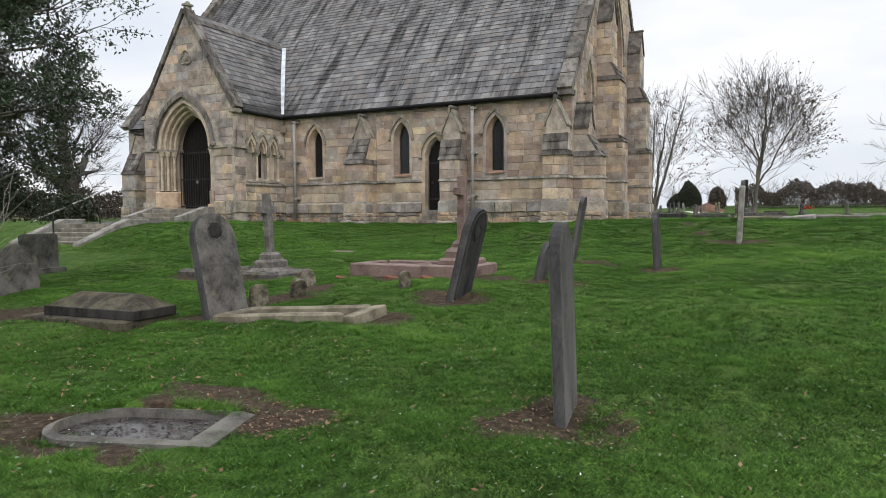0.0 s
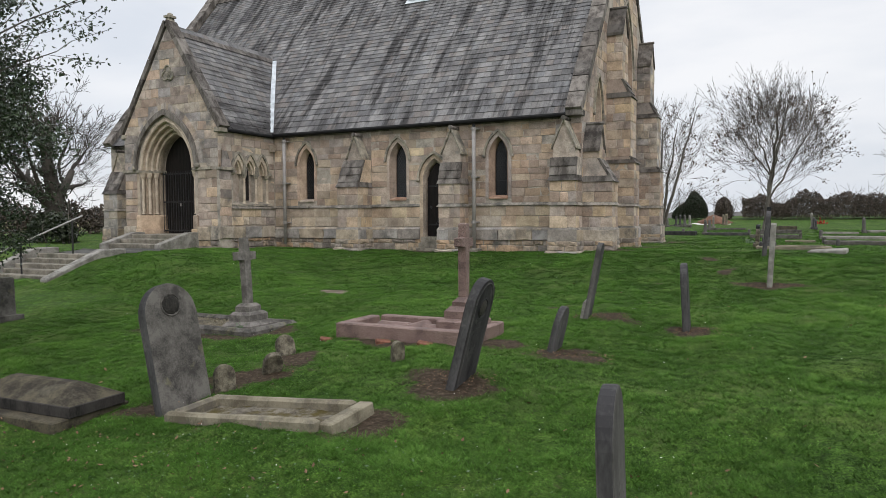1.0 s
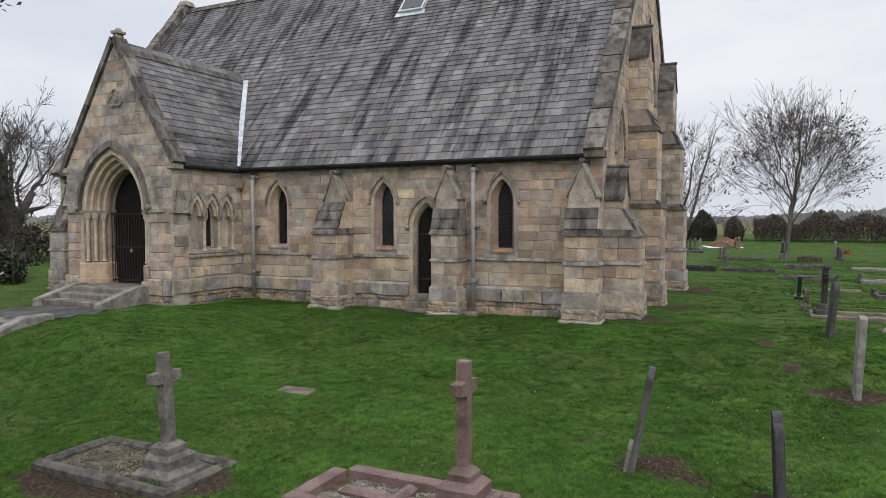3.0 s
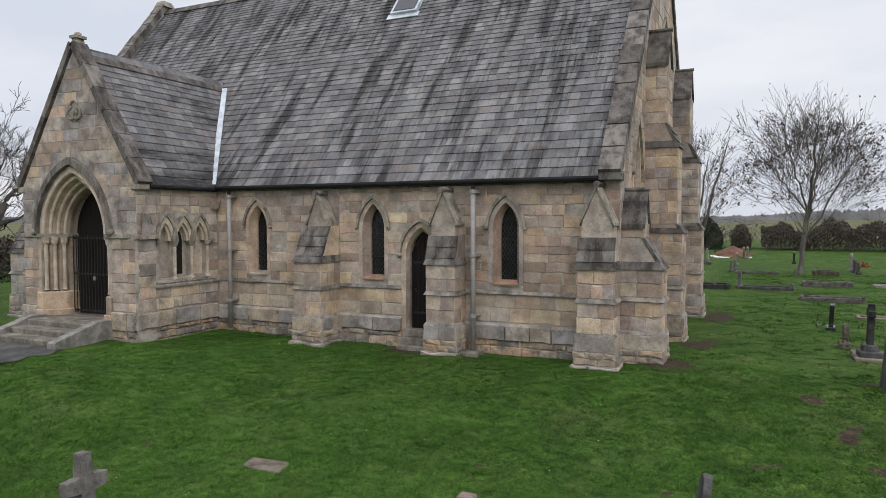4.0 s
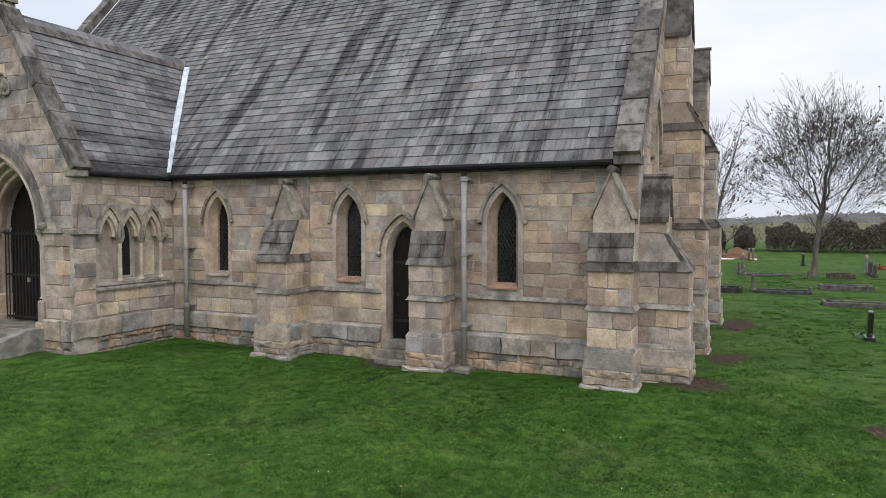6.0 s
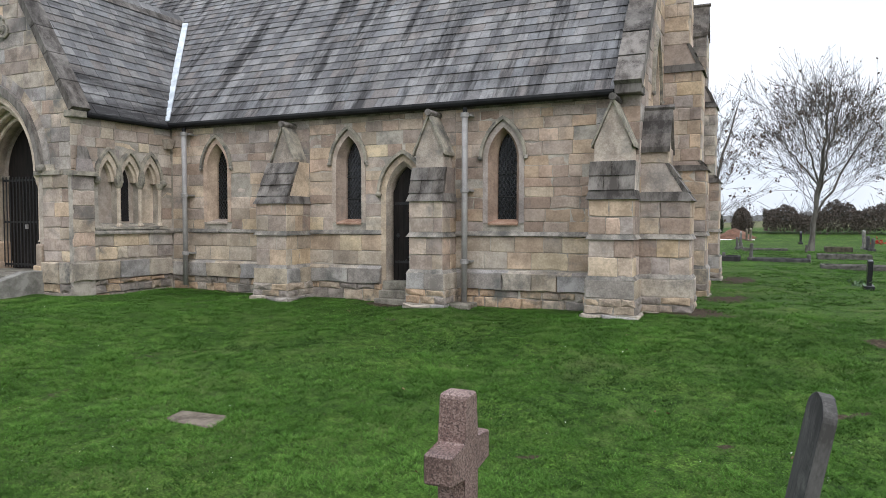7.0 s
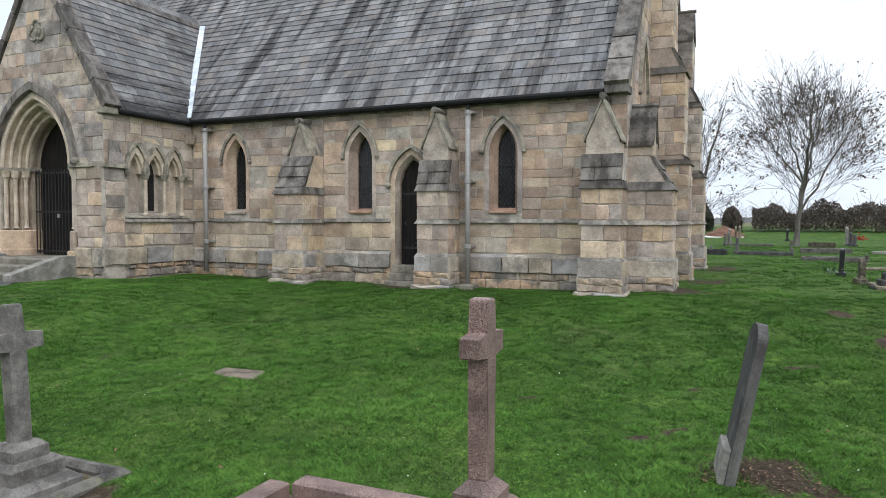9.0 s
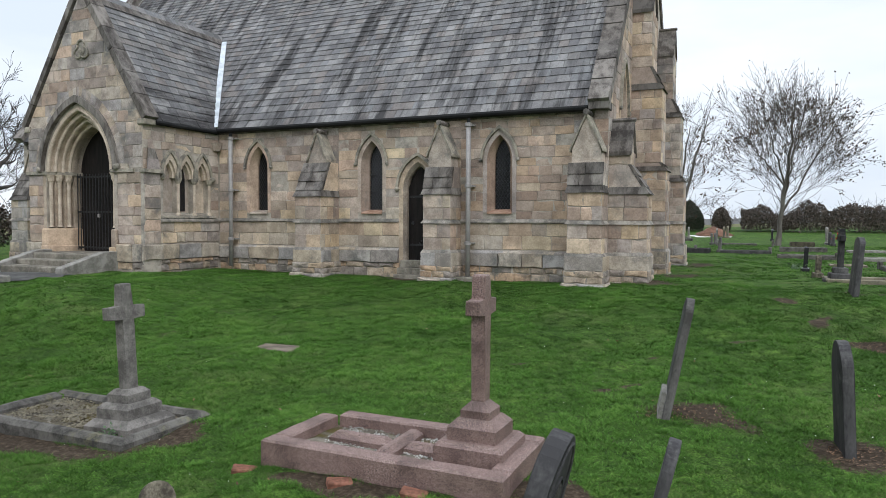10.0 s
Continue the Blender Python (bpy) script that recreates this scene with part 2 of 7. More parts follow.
M_TWIGP = surf("pale_twig", [(0.16, 0.145, 0.12), (0.28, 0.26, 0.22)], bump=0)
M_BRICK = surf("broken_brick", [(0.13, 0.06, 0.04), (0.26, 0.12, 0.08)], big=8, bump=0.6)


def leafy(name, cols, rough=0.55):
    m, n, l, b = nodes_of(name)
    g = n.new("ShaderNodeNewGeometry")
    r = ramp(n, [(i / max(1, len(cols) - 1), c) for i, c in enumerate(cols)])
    l.new(g.outputs["Random Per Island"], r.inputs["Fac"]); l.new(r.outputs["Color"], b.inputs["Base Color"])
    b.inputs["Roughness"].default_value = rough
    return m


M_HOLLY = leafy("dark_evergreen_leaf", [(0.010, 0.022, 0.008), (0.027, 0.048, 0.018), (0.06, 0.088, 0.044)], 0.38)
M_DEADLEAF = leafy("withered_leaf", [(0.05, 0.034, 0.025), (0.095, 0.066, 0.046), (0.14, 0.10, 0.072)], 0.8)
M_FALLEN = leafy("fallen_leaf", [(0.06, 0.032, 0.018), (0.15, 0.080, 0.042), (0.24, 0.15, 0.085), (0.10, 0.05, 0.028)], 0.8)
M_WETLEAF = leafy("sodden_leaf", [(0.012, 0.008, 0.006), (0.035, 0.022, 0.015), (0.06, 0.04, 0.028)], 0.4)
M_HEDGE = leafy("hedge_leaf", [(0.026, 0.025, 0.017), (0.075, 0.060, 0.046), (0.14, 0.108, 0.085), (0.08, 0.064, 0.052)], 0.8)
M_IVY = leafy("ivy_leaf", [(0.008, 0.014, 0.005), (0.02, 0.032, 0.011), (0.03, 0.04, 0.018)], 0.6)
M_FLOWER = leafy("daisy", [(0.75, 0.75, 0.72), (0.6, 0.6, 0.55)], 0.8)
M_REDFLOWER = leafy("red_flower", [(0.5, 0.02, 0.02), (0.3, 0.01, 0.01)], 0.8)
M_WEED = leafy("broad_weed_leaf", [(0.05, 0.10, 0.035), (0.09, 0.15, 0.07), (0.12, 0.17, 0.10)], 0.7)
M_WOODS = surf("hazy_distant_woods", [(0.20, 0.20, 0.205), (0.28, 0.277, 0.28)], big=0.05, fine=0.6, bump=0)

# pink granite: coarse crystals
M_RED, n_, l_, b_ = nodes_of("pink_granite")
co_ = n_.new("ShaderNodeTexCoord")
v_ = n_.new("ShaderNodeTexVoronoi"); v_.inputs["Scale"].default_value = 170
l_.new(co_.outputs["Object"], v_.inputs["Vector"])
h_ = n_.new("ShaderNodeSeparateColor"); l_.new(v_.outputs["Color"], h_.inputs["Color"])
r_ = ramp(n_, [(0.0, (0.045, 0.03, 0.027)), (0.18, (0.12, 0.074, 0.063)), (0.55, (0.185, 0.12, 0.104)), (0.85, (0.30, 0.218, 0.193))])
l_.new(h_.outputs["Red"], r_.inputs["Fac"])
s_ = n_.new("ShaderNodeTexNoise"); s_.inputs["Scale"].default_value = 3; s_.inputs["Detail"].default_value = 8
l_.new(co_.outputs["Object"], s_.inputs["Vector"])
q_ = ramp(n_, [(0.32, (0.5, 0.47, 0.46)), (0.5, (0.95, 0.93, 0.92)), (0.68, (1.12, 1.12, 1.12))])
l_.new(s_.outputs["Fac"], q_.inputs["Fac"])
x_ = n_.new("ShaderNodeMixRGB"); x_.blend_type = "MULTIPLY"; x_.inputs["Fac"].default_value = 1
l_.new(r_.outputs["Color"], x_.inputs["Color1"]); l_.new(q_.outputs["Color"], x_.inputs["Color2"]); l_.new(x_.outputs["Color"], b_.inputs["Base Color"])
b_.inputs["Roughness"].default_value = 0.6

# old leaded glass
M_GLASS, n_, l_, b_ = nodes_of("dark_leaded_glass")
b_.inputs["Base Color"].default_value = (0.012, 0.013, 0.015, 1)
b_.inputs["Roughness"].default_value = 0.16
g_ = n_.new("ShaderNodeTexNoise"); g_.inputs["Scale"].default_value = 9
k_ = n_.new("ShaderNodeBump"); k_.inputs["Strength"].default_value = 0.25; k_.inputs["Distance"].default_value = 0.02
l_.new(g_.outputs["Fac"], k_.inputs["Height"]); l_.new(k_.outputs["Normal"], b_.inputs["Normal"])

# turf: green at three scales, earth where the mask says so
M_GRASS, n_, l_, b_ = nodes_of("turf")
co_ = n_.new("ShaderNodeTexCoord")
def tex_(scale, detail=6, rough=0.6):
    t = n_.new("ShaderNodeTexNoise"); t.inputs["Scale"].default_value = scale; t.inputs["Detail"].default_value = detail; t.inputs["Roughness"].default_value = rough
    l_.new(co_.outputs["Object"], t.inputs["Vector"])
    return t.outputs["Fac"]
def mix_(fac, a, b, mode="MIX"):
    x = n_.new("ShaderNodeMixRGB"); x.blend_type = mode
    for sock, val in (("Fac", fac), ("Color1", a), ("Color2", b)):
        if isinstance(val, (int, float)):
            x.inputs[sock].default_value = val
        elif isinstance(val, tuple):
            x.inputs[sock].default_value = (*val, 1)
        else:
            l_.new(val, x.inputs[sock])
    return x.outputs["Color"]
def ramp_(fac, stops):
    r = ramp(n_, stops); l_.new(fac, r.inputs["Fac"])
    return r.outputs["Color"]
green_ = ramp_(tex_(1.1, 8, 0.7), [(0.3, (0.026, 0.060, 0.009)), (0.5, (0.044, 0.096, 0.014)), (0.7, (0.072, 0.124, 0.024))])
fine_ = ramp_(tex_(48, 5, 0.75), [(0.36, (0.30, 0.32, 0.30)), (0.5, (0.9, 0.9, 0.85)), (0.64, (1.9, 1.8, 1.7))])
green_ = mix_(1.0, green_, fine_, "MULTIPLY")
clump_ = ramp_(tex_(9, 6, 0.7), [(0.38, (0.55, 0.55, 0.55)), (0.62, (1.35, 1.3, 1.25))])
green_ = mix_(1.0, green_, clump_, "MULTIPLY")
moss_ = ramp_(tex_(0.7, 9, 0.75), [(0.52, (0, 0, 0)), (0.72, (0.8, 0.8, 0.8))])
green_ = mix_(moss_, green_, (0.10, 0.125, 0.04))
earth_ = ramp_(tex_(16, 9, 0.75), [(0.3, (0.017, 0.012, 0.008)), (0.48, (0.040, 0.029, 0.019)), (0.6, (0.082, 0.060, 0.041)), (0.74, (0.17, 0.13, 0.092))])
mask_ = n_.new("ShaderNodeAttribute"); mask_.attribute_name = "soil"
add_ = n_.new("ShaderNodeMath"); add_.operation = "ADD"
l_.new(mask_.outputs["Fac"], add_.inputs[0])
sub_ = n_.new("ShaderNodeMath"); sub_.operation = "MULTIPLY_ADD"; sub_.inputs[1].default_value = 0.9; sub_.inputs[2].default_value = -0.45
l_.new(tex_(7, 7, 0.7), sub_.inputs[0]); l_.new(sub_.outputs[0], add_.inputs[1])
on_ = ramp_(add_.outputs[0], [(0.42, (0, 0, 0)), (0.56, (1, 1, 1))])
bare_ = ramp_(tex_(3.1, 10, 0.85), [(0.66, (0, 0, 0)), (0.72, (0.7, 0.7, 0.7))])
c_ = mix_(bare_, green_, earth_)
c_ = mix_(on_, c_, earth_)
fieldm_ = n_.new("ShaderNodeAttribute"); fieldm_.attribute_name = "field"
c_ = mix_(fieldm_.outputs["Fac"], c_, ramp_(tex_(0.03, 8), [(0.35, (0.075, 0.085, 0.03)), (0.65, (0.15, 0.14, 0.075))]))
l_.new(c_, b_.inputs["Base Color"])
b_.inputs["Roughness"].default_value = 0.95
b_.inputs["Specular IOR Level"].default_value = 0.15
k_ = n_.new("ShaderNodeBump"); k_.inputs["Strength"].default_value = 0.8; k_.inputs["Distance"].default_value = 0.03
l_.new(tex_(22, 7, 0.65), k_.inputs["Height"]); l_.new(k_.outputs["Normal"], b_.inputs["Normal"])

# grass blades: tone carried per blade, painted darker towards the root as shade
M_BLADE, n_, l_, b_ = nodes_of("grass_blade")
t_ = n_.new("ShaderNodeAttribute"); t_.attribute_name = "tone"
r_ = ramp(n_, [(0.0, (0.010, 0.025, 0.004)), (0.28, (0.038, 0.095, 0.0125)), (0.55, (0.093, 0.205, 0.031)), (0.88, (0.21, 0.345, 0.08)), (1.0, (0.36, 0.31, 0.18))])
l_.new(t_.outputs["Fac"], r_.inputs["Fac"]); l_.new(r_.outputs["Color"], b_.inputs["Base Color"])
b_.inputs["Roughness"].default_value = 0.7
b_.inputs["Specular IOR Level"].default_value = 0.12


# ---- building blocks ----
def mesh_of(name, verts, faces, mat, smooth=False):
    me = bpy.data.meshes.new(name)
    me.from_pydata([tuple(v) for v in verts], [], faces)
    me.materials.append(mat)
    if smooth:
        me.shade_smooth()
    return me


def child(name, me, parent, label=""):
    ob = new(name, me)
    if parent is not None:
        ob.parent = parent
        if label:
            ob["label"] = label
    return ob


def part(name, bm, mat, parent, label="", smooth=False):
    bmesh.ops.recalc_face_normals(bm, faces=bm.faces[:])
    me = bpy.data.meshes.new(name)
    bm.to_mesh(me)
    bm.free()
    me.materials.append(mat)
    if smooth:
        me.shade_smooth()
    return child(name, me, parent, label)


def hexa(bm, pts):
    """A solid from eight corners: four below, four above, in the same turn."""
    v = [bm.verts.new(p) for p in pts]
    for f in ((3, 2, 1, 0), (4, 5, 6, 7), (0, 1, 5, 4), (1, 2, 6, 5), (2, 3, 7, 6), (3, 0, 4, 7)):
        bm.faces.new([v[i] for i in f])


def block(bm, x0, x1, y0, y1, z0, z1, tx=0.0, ty=0.0):
    """A block whose top is drawn in by tx and ty."""
    hexa(bm, [(x0, y0, z0), (x1, y0, z0), (x1, y1, z0), (x0, y1, z0), (x0 + tx, y0 + ty, z1), (x1 - tx, y0 + ty, z1), (x1 - tx, y1 - ty, z1), (x0 + tx, y1 - ty, z1)])


def prism(bm, pts, way):
    """An outline of points in space, pushed along a way."""
    a = [bm.verts.new(p) for p in pts]
    b = [bm.verts.new(Vector(p) + Vector(way)) for p in pts]
    bm.faces.new(a); bm.faces.new(b[::-1])
    k = len(a)
    for i in range(k):
        bm.faces.new([a[i], b[i], b[(i + 1) % k], a[(i + 1) % k]])


def edges_of(bm, width, seg=1):
    bmesh.ops.bevel(bm, geom=bm.edges[:], offset=width, segments=seg, affect="EDGES", profile=0.6)


def thing(name, label, category, at=(0, 0, 0), group="", kind=""):
    e = new(name)
    e.empty_display_size = 0.2
    e.location = at
    return tagged(e, label, category, group, kind)


# ---- ground ----
GY = [-60, 2, 4.9, 7.0, 8.6, 10.2, 12.5, 14.3, 16.2, 17.7, 19.2, 20.4, 27, 37, 45, 56, 58, 62, 66, 400]
GE = [-0.2, -0.16, -0.09, 0.07, 0.28, 0.35, 0.43, 0.53, 0.73, 0.88, 1.16, 1.27, 1.19, 1.24, 1.38, 1.5, 1.6, 2.1, 2.2, 2.2]
MY = [-60, 2, 6.9, 10.1, 11.4, 12.5, 14.3, 16.2, 17.7, 19.2, 20.4, 45, 60, 400]
ME = [-0.2, -0.13, 0.02, 0.2, 0.28, 0.4, 0.55, 0.74, 0.9, 1.09, 1.19, 1.4, 2.0, 2.2]
WY = [-60, 2, 6.9, 10.2, 12.0, 12.7, 14.3, 17, 20, 45, 60, 400]
WE = [-0.2, -0.1, 0.06, 0.28, 0.45, 0.60, 1.22, 1.26, 1.18, 1.5, 1.6, 1.6]


def ease(k):
    k = np.clip(k, 0, 1)
    return k * k * (3 - 2 * k)


@functools.lru_cache(None)
def lattice(seed):
    return np.random.default_rng(seed).random((256, 256))


def patchy(x, y, cell, seed):
    """Smooth random values between 0 and 1 on a lattice of that cell size."""
    g = lattice(seed)
    u, v = x / cell + 1000.0, y / cell + 1000.0
    i, j = np.floor(u).astype(int), np.floor(v).astype(int)
    f, h = u - i, v - j
    f, h = f * f * (3 - 2 * f), h * h * (3 - 2 * h)
    i, j, i1, j1 = i % 256, j % 256, (i + 1) % 256, (j + 1) % 256
    return (g[i, j] * (1 - f) + g[i1, j] * f) * (1 - h) + (g[i, j1] * (1 - f) + g[i1, j1] * f) * h


def ground_z(x, y):
    x, y = np.asarray(x, float), np.asarray(y, float)
    e = sum(np.interp(y + d, GY, GE) for d in (-0.8, -0.4, 0, 0.4, 0.8)) / 5
    m = sum(np.interp(y + d, MY, ME) for d in (-0.8, -0.4, 0, 0.4, 0.8)) / 5
    w = sum(np.interp(y + d, WY, WE) for d in (-0.5, -0.2, 0, 0.2, 0.5)) / 5
    k, j = ease((-x - 6.0) / 2.5), ease((-x - 10.8) / 5.0)
    z = (e * (1 - k) + m * k) * (1 - j) + w * j
    far = np.clip((y - 110) / 300, 0, 1)
    z = z + np.clip((30 - y) / 6, 0, 1) * (0.055 * (patchy(x, y, 0.40, 31) - 0.5) + 0.05 * (patchy(x, y, 1.1, 32) - 0.5))
    z = z + 0.10 * np.exp(-((x + 4.9) / 1.2) ** 2 - ((y - 6.55) / 0.55) ** 2)
    return z + 0.018 * np.sin(x * 1.3 + y * 0.7) * np.cos(y * 1.1 - x * 0.4) + 0.012 * np.sin(3.1 * x - 1.7 * y) * np.sin(2.3 * y) + far * 1.5 * np.sin(x * 0.011)


def gz(x, y):
    return float(ground_z(x, y))


def axis(lo, a, b, hi, fine):
    mid = list(np.arange(a, b, fine))
    left, right, s = [], [], fine
    p = a
    while p > lo:
        s *= 1.35; p -= s; left.append(max(p, lo))
    p, s = b, fine
    right = [b]
    while p < hi:
        s *= 1.35; p += s; right.append(min(p, hi))
    return np.array(left[::-1] + mid + right)


SOIL = [(-1.48, 4.95, 0.42, 0.52), (-4.1, 8.75, 0.6, 0.45), (-3.15, 10.35, 0.55, 0.34), (-3.45, 13.3, 0.45, 0.42), (-1.85, 12.65, 0.42, 0.4), (-0.85, 17.0, 0.7, 0.28), (-0.9, 20.4, 0.6, 0.2),
        (-4.3, 4.42, 0.8, 0.22), (-5.0, 3.5, 0.4, 0.4), (-3.35, 4.25, 0.4, 0.36), (-4.1, 3.28, 0.8, 0.18), (-9.8, 10.1, 1.4, 0.24), (-8.45, 10.6, 0.25, 0.5), (-5.7, 10.3, 1.3, 0.2), (-4.3, 10.7, 0.25, 0.4), (-6.7, 8.1, 0.4, 0.35), (-6.6, 9.0, 0.5, 0.4), (-7.1, 7.1, 0.45, 0.5),
        (-4.4, 7.3, 0.4, 0.5), (-9.9, 6.4, 0.6, 0.9), (-5.0, 20.7, 0.9, 0.4), (-4.4, 23.3, 0.5, 0.7), (-4.5, 28.6, 0.5, 0.7), (-10.5, 20.2, 0.6, 0.3), (-6.9, 15.2, 0.16, 0.09), (-4.1, 15.4, 0.14, 0.08), (-5.8, 14.7, 0.12, 0.08), (-4.4, 14.0, 0.14, 0.07), (-9.7, 20.0, 0.3, 0.1), (-1.8, 18.0, 0.22, 0.3), (-2.3, 19.3, 0.2, 0.26), (-2.9, 16.6, 0.12, 0.1)]


def soil_at(x, y):
    x, y = np.asarray(x, float), np.asarray(y, float)
    x, y = x + 0.5 * (patchy(x, y, 0.45, 11) - 0.5) + 0.2 * (patchy(x, y, 0.15, 13) - 0.5), y + 0.5 * (patchy(x, y, 0.45, 12) - 0.5)
    m = 0.44 * np.clip((patchy(x, y, 0.42, 21) - 0.80) * 9, 0, 1) * np.clip((patchy(x, y, 1.9, 22) - 0.42) * 5, 0, 1)
    for cx, cy, rx, ry in SOIL:
        d = np.sqrt(((x - cx) / rx) ** 2 + ((y - cy) / ry) ** 2) * 1.02
        m = np.maximum(m, np.clip(1.15 - 0.65 * d, 0, 1))
    return m


GX, GYS = axis(-1500, -24, 8, 1500, 0.13), axis(-200, 0, 21.5, 2500, 0.13)
gx, gy = np.meshgrid(GX, GYS)
gzs = ground_z(gx, gy)
# beds dug inside the kerbs
for x0, x1, y0, y1 in ((-6.4, -4.75, 6.88, 7.52), (-10.93, -8.7, 10.42, 11.43), (-6.79, -4.7, 10.52, 11.46)):
    gzs = np.where((gx > x0) & (gx < x1) & (gy > y0) & (gy < y1), gzs - 0.16, gzs)
gzs = np.where((gx > -20.3) & (gx < -17.45) & (gy > 12.75) & (gy < 14.75), gzs - 0.45, gzs)
ca, sa = math.cos(radians(17)), math.sin(radians(17))
tu, tv = (gx + 4.2) * ca + (gy - 3.74) * sa, -(gx + 4.2) * sa + (gy - 3.74) * ca
gzs = np.where((np.abs(tu) < 0.62) & (np.abs(tv) < 0.37), gzs - 0.25, gzs)
gv = np.stack([gx, gy, gzs], -1).reshape(-1, 3)
nx, ny = len(GX), len(GYS)
gf = [(j * nx + i, j * nx + i + 1, (j + 1) * nx + i + 1, (j + 1) * nx + i) for j in range(ny - 1) for i in range(nx - 1)]
gm = mesh_of("ground", gv.tolist(), gf, M_GRASS, True)
gm.attributes.new("soil", "FLOAT", "POINT").data.foreach_set("value", soil_at(gx, gy).ravel().astype(np.float32))
gm.attributes.new("field", "FLOAT", "POINT").data.foreach_set("value", (ease((gy - 74) / 4) + ease((-gx - 47) / 3)).clip(0, 1).ravel().astype(np.float32))
ground = child("ground", gm, None)
tagged(ground, "mown green churchyard turf rising towards the church", "ground", kind="structure")


# ---- church ----
rnd = random.Random(5)
church = thing("church", "buff sandstone village church with a steep stone-slate roof and south porch", "church")


def arch_half(hw, zs, za, z):
    """Half width of a pointed arch at height z."""
    if z <= zs:
        return hw
    if z >= za:
        return 0.0
    rise = za - zs
    R = (rise * rise + hw * hw) / (2 * hw)
    return max(0.0, math.sqrt(max(0.0, R * R - (z - zs) ** 2)) - (R - hw))


def arch_line(c, hw, z0, zs, za, n=9):
    """The outline of a pointed opening from its left foot over the apex to its right foot."""
    left = [(c - hw, z0)] + [(c - arch_half(hw, zs, za, zs + (za - zs) * math.sin(math.pi / 2 * i / n)), zs + (za - zs) * math.sin(math.pi / 2 * i / n)) for i in range(n)]
    return left + [(c, za)] + [(2 * c - u, z) for u, z in reversed(left)]


def south(y):
    return lambda u, z, d: (u, y - d, z)


def east(x):
    return lambda u, z, d: (x + d, u, z)


def band(bm, P, outer, inner, d0, d1, feet=True):
    """A solid strip between two outlines of equal length, from depth d0 (back) to d1 (front)."""
    rows = [[bm.verts.new(P(u, z, d)) for u, z in line] for line, d in ((outer, d0), (outer, d1), (inner, d1), (inner, d0))]
    for i in range(len(outer) - 1):
        for a in range(4):
            p, q = rows[a], rows[(a + 1) % 4]
            bm.faces.new([p[i], p[i + 1], q[i + 1], q[i]])
    if feet:
        for i in (0, -1):
            bm.faces.new([r[i] for r in rows])


def skirt(bm, P, a, da, b, db):
    """A surface between outline a at depth da and outline b at depth db."""
    ra, rb = [bm.verts.new(P(u, z, da)) for u, z in a], [bm.verts.new(P(u, z, db)) for u, z in b]
    for i in range(len(a) - 1):
        bm.faces.new([ra[i], ra[i + 1], rb[i + 1], rb[i]])


def sweep(bm, P, line, d, r, seg=6):
    """A round moulding along an outline."""
    pts = [Vector(P(u, z, d)) for u, z in line]
    tube(bm, pts, [r] * len(pts), seg)


def tube(bm, pts, radii, seg=6, closed_ends=True):
    rings = []
    for i, p in enumerate(pts):
        way = (pts[min(i + 1, len(pts) - 1)] - pts[max(i - 1, 0)]).normalized()
        side = way.cross(Vector((0, 0, 1)))
        if side.length < 0.05:
            side = way.cross(Vector((0, 1, 0)))
        side.normalize()
        up = side.cross(way)
        rings.append([bm.verts.new(p + radii[i] * (math.cos(2 * math.pi * k / seg) * side + math.sin(2 * math.pi * k / seg) * up)) for k in range(seg)])
    for a, b in zip(rings, rings[1:]):
        for k in range(seg):
            bm.faces.new([a[k], a[(k + 1) % seg], b[(k + 1) % seg], b[k]])
    if closed_ends and seg > 2:
        bm.faces.new(rings[0][::-1]); bm.faces.new(rings[-1])


def wall_panel(P, outline, holes, thick):
    """A wall with openings right through it."""
    bm = bmesh.new()
    edges = []
    for loop in [outline] + holes:
        vs = [bm.verts.new(P(u, z, 0)) for u, z in loop]
        edges += [bm.edges.new((vs[i], vs[(i + 1) % len(vs)])) for i in range(len(vs))]
    bmesh.ops.triangle_fill(bm, edges=edges, use_beauty=True)
    faces = bm.faces[:]
    r = bmesh.ops.extrude_face_region(bm, geom=faces)
    push = Vector(P(0, 0, -thick)) - Vector(P(0, 0, 0))
    bmesh.ops.translate(bm, vec=push, verts=[v for v in r["geom"] if isinstance(v, bmesh.types.BMVert)])
    return bm


def cut(poly, a, b, c):
    """Keep the side of a polygon where a*u + b*z <= c."""
    out = []
    for i, p in enumerate(poly):
        q = poly[(i + 1) % len(poly)]
        dp, dq = a * p[0] + b * p[1] - c, a * q[0] + b * q[1] - c
        if dp <= 0:
            out.append(p)
        if dp * dq < 0:
            t = dp / (dp - dq)
            out.append((p[0] + t * (q[0] - p[0]), p[1] + t * (q[1] - p[1])))
    return out


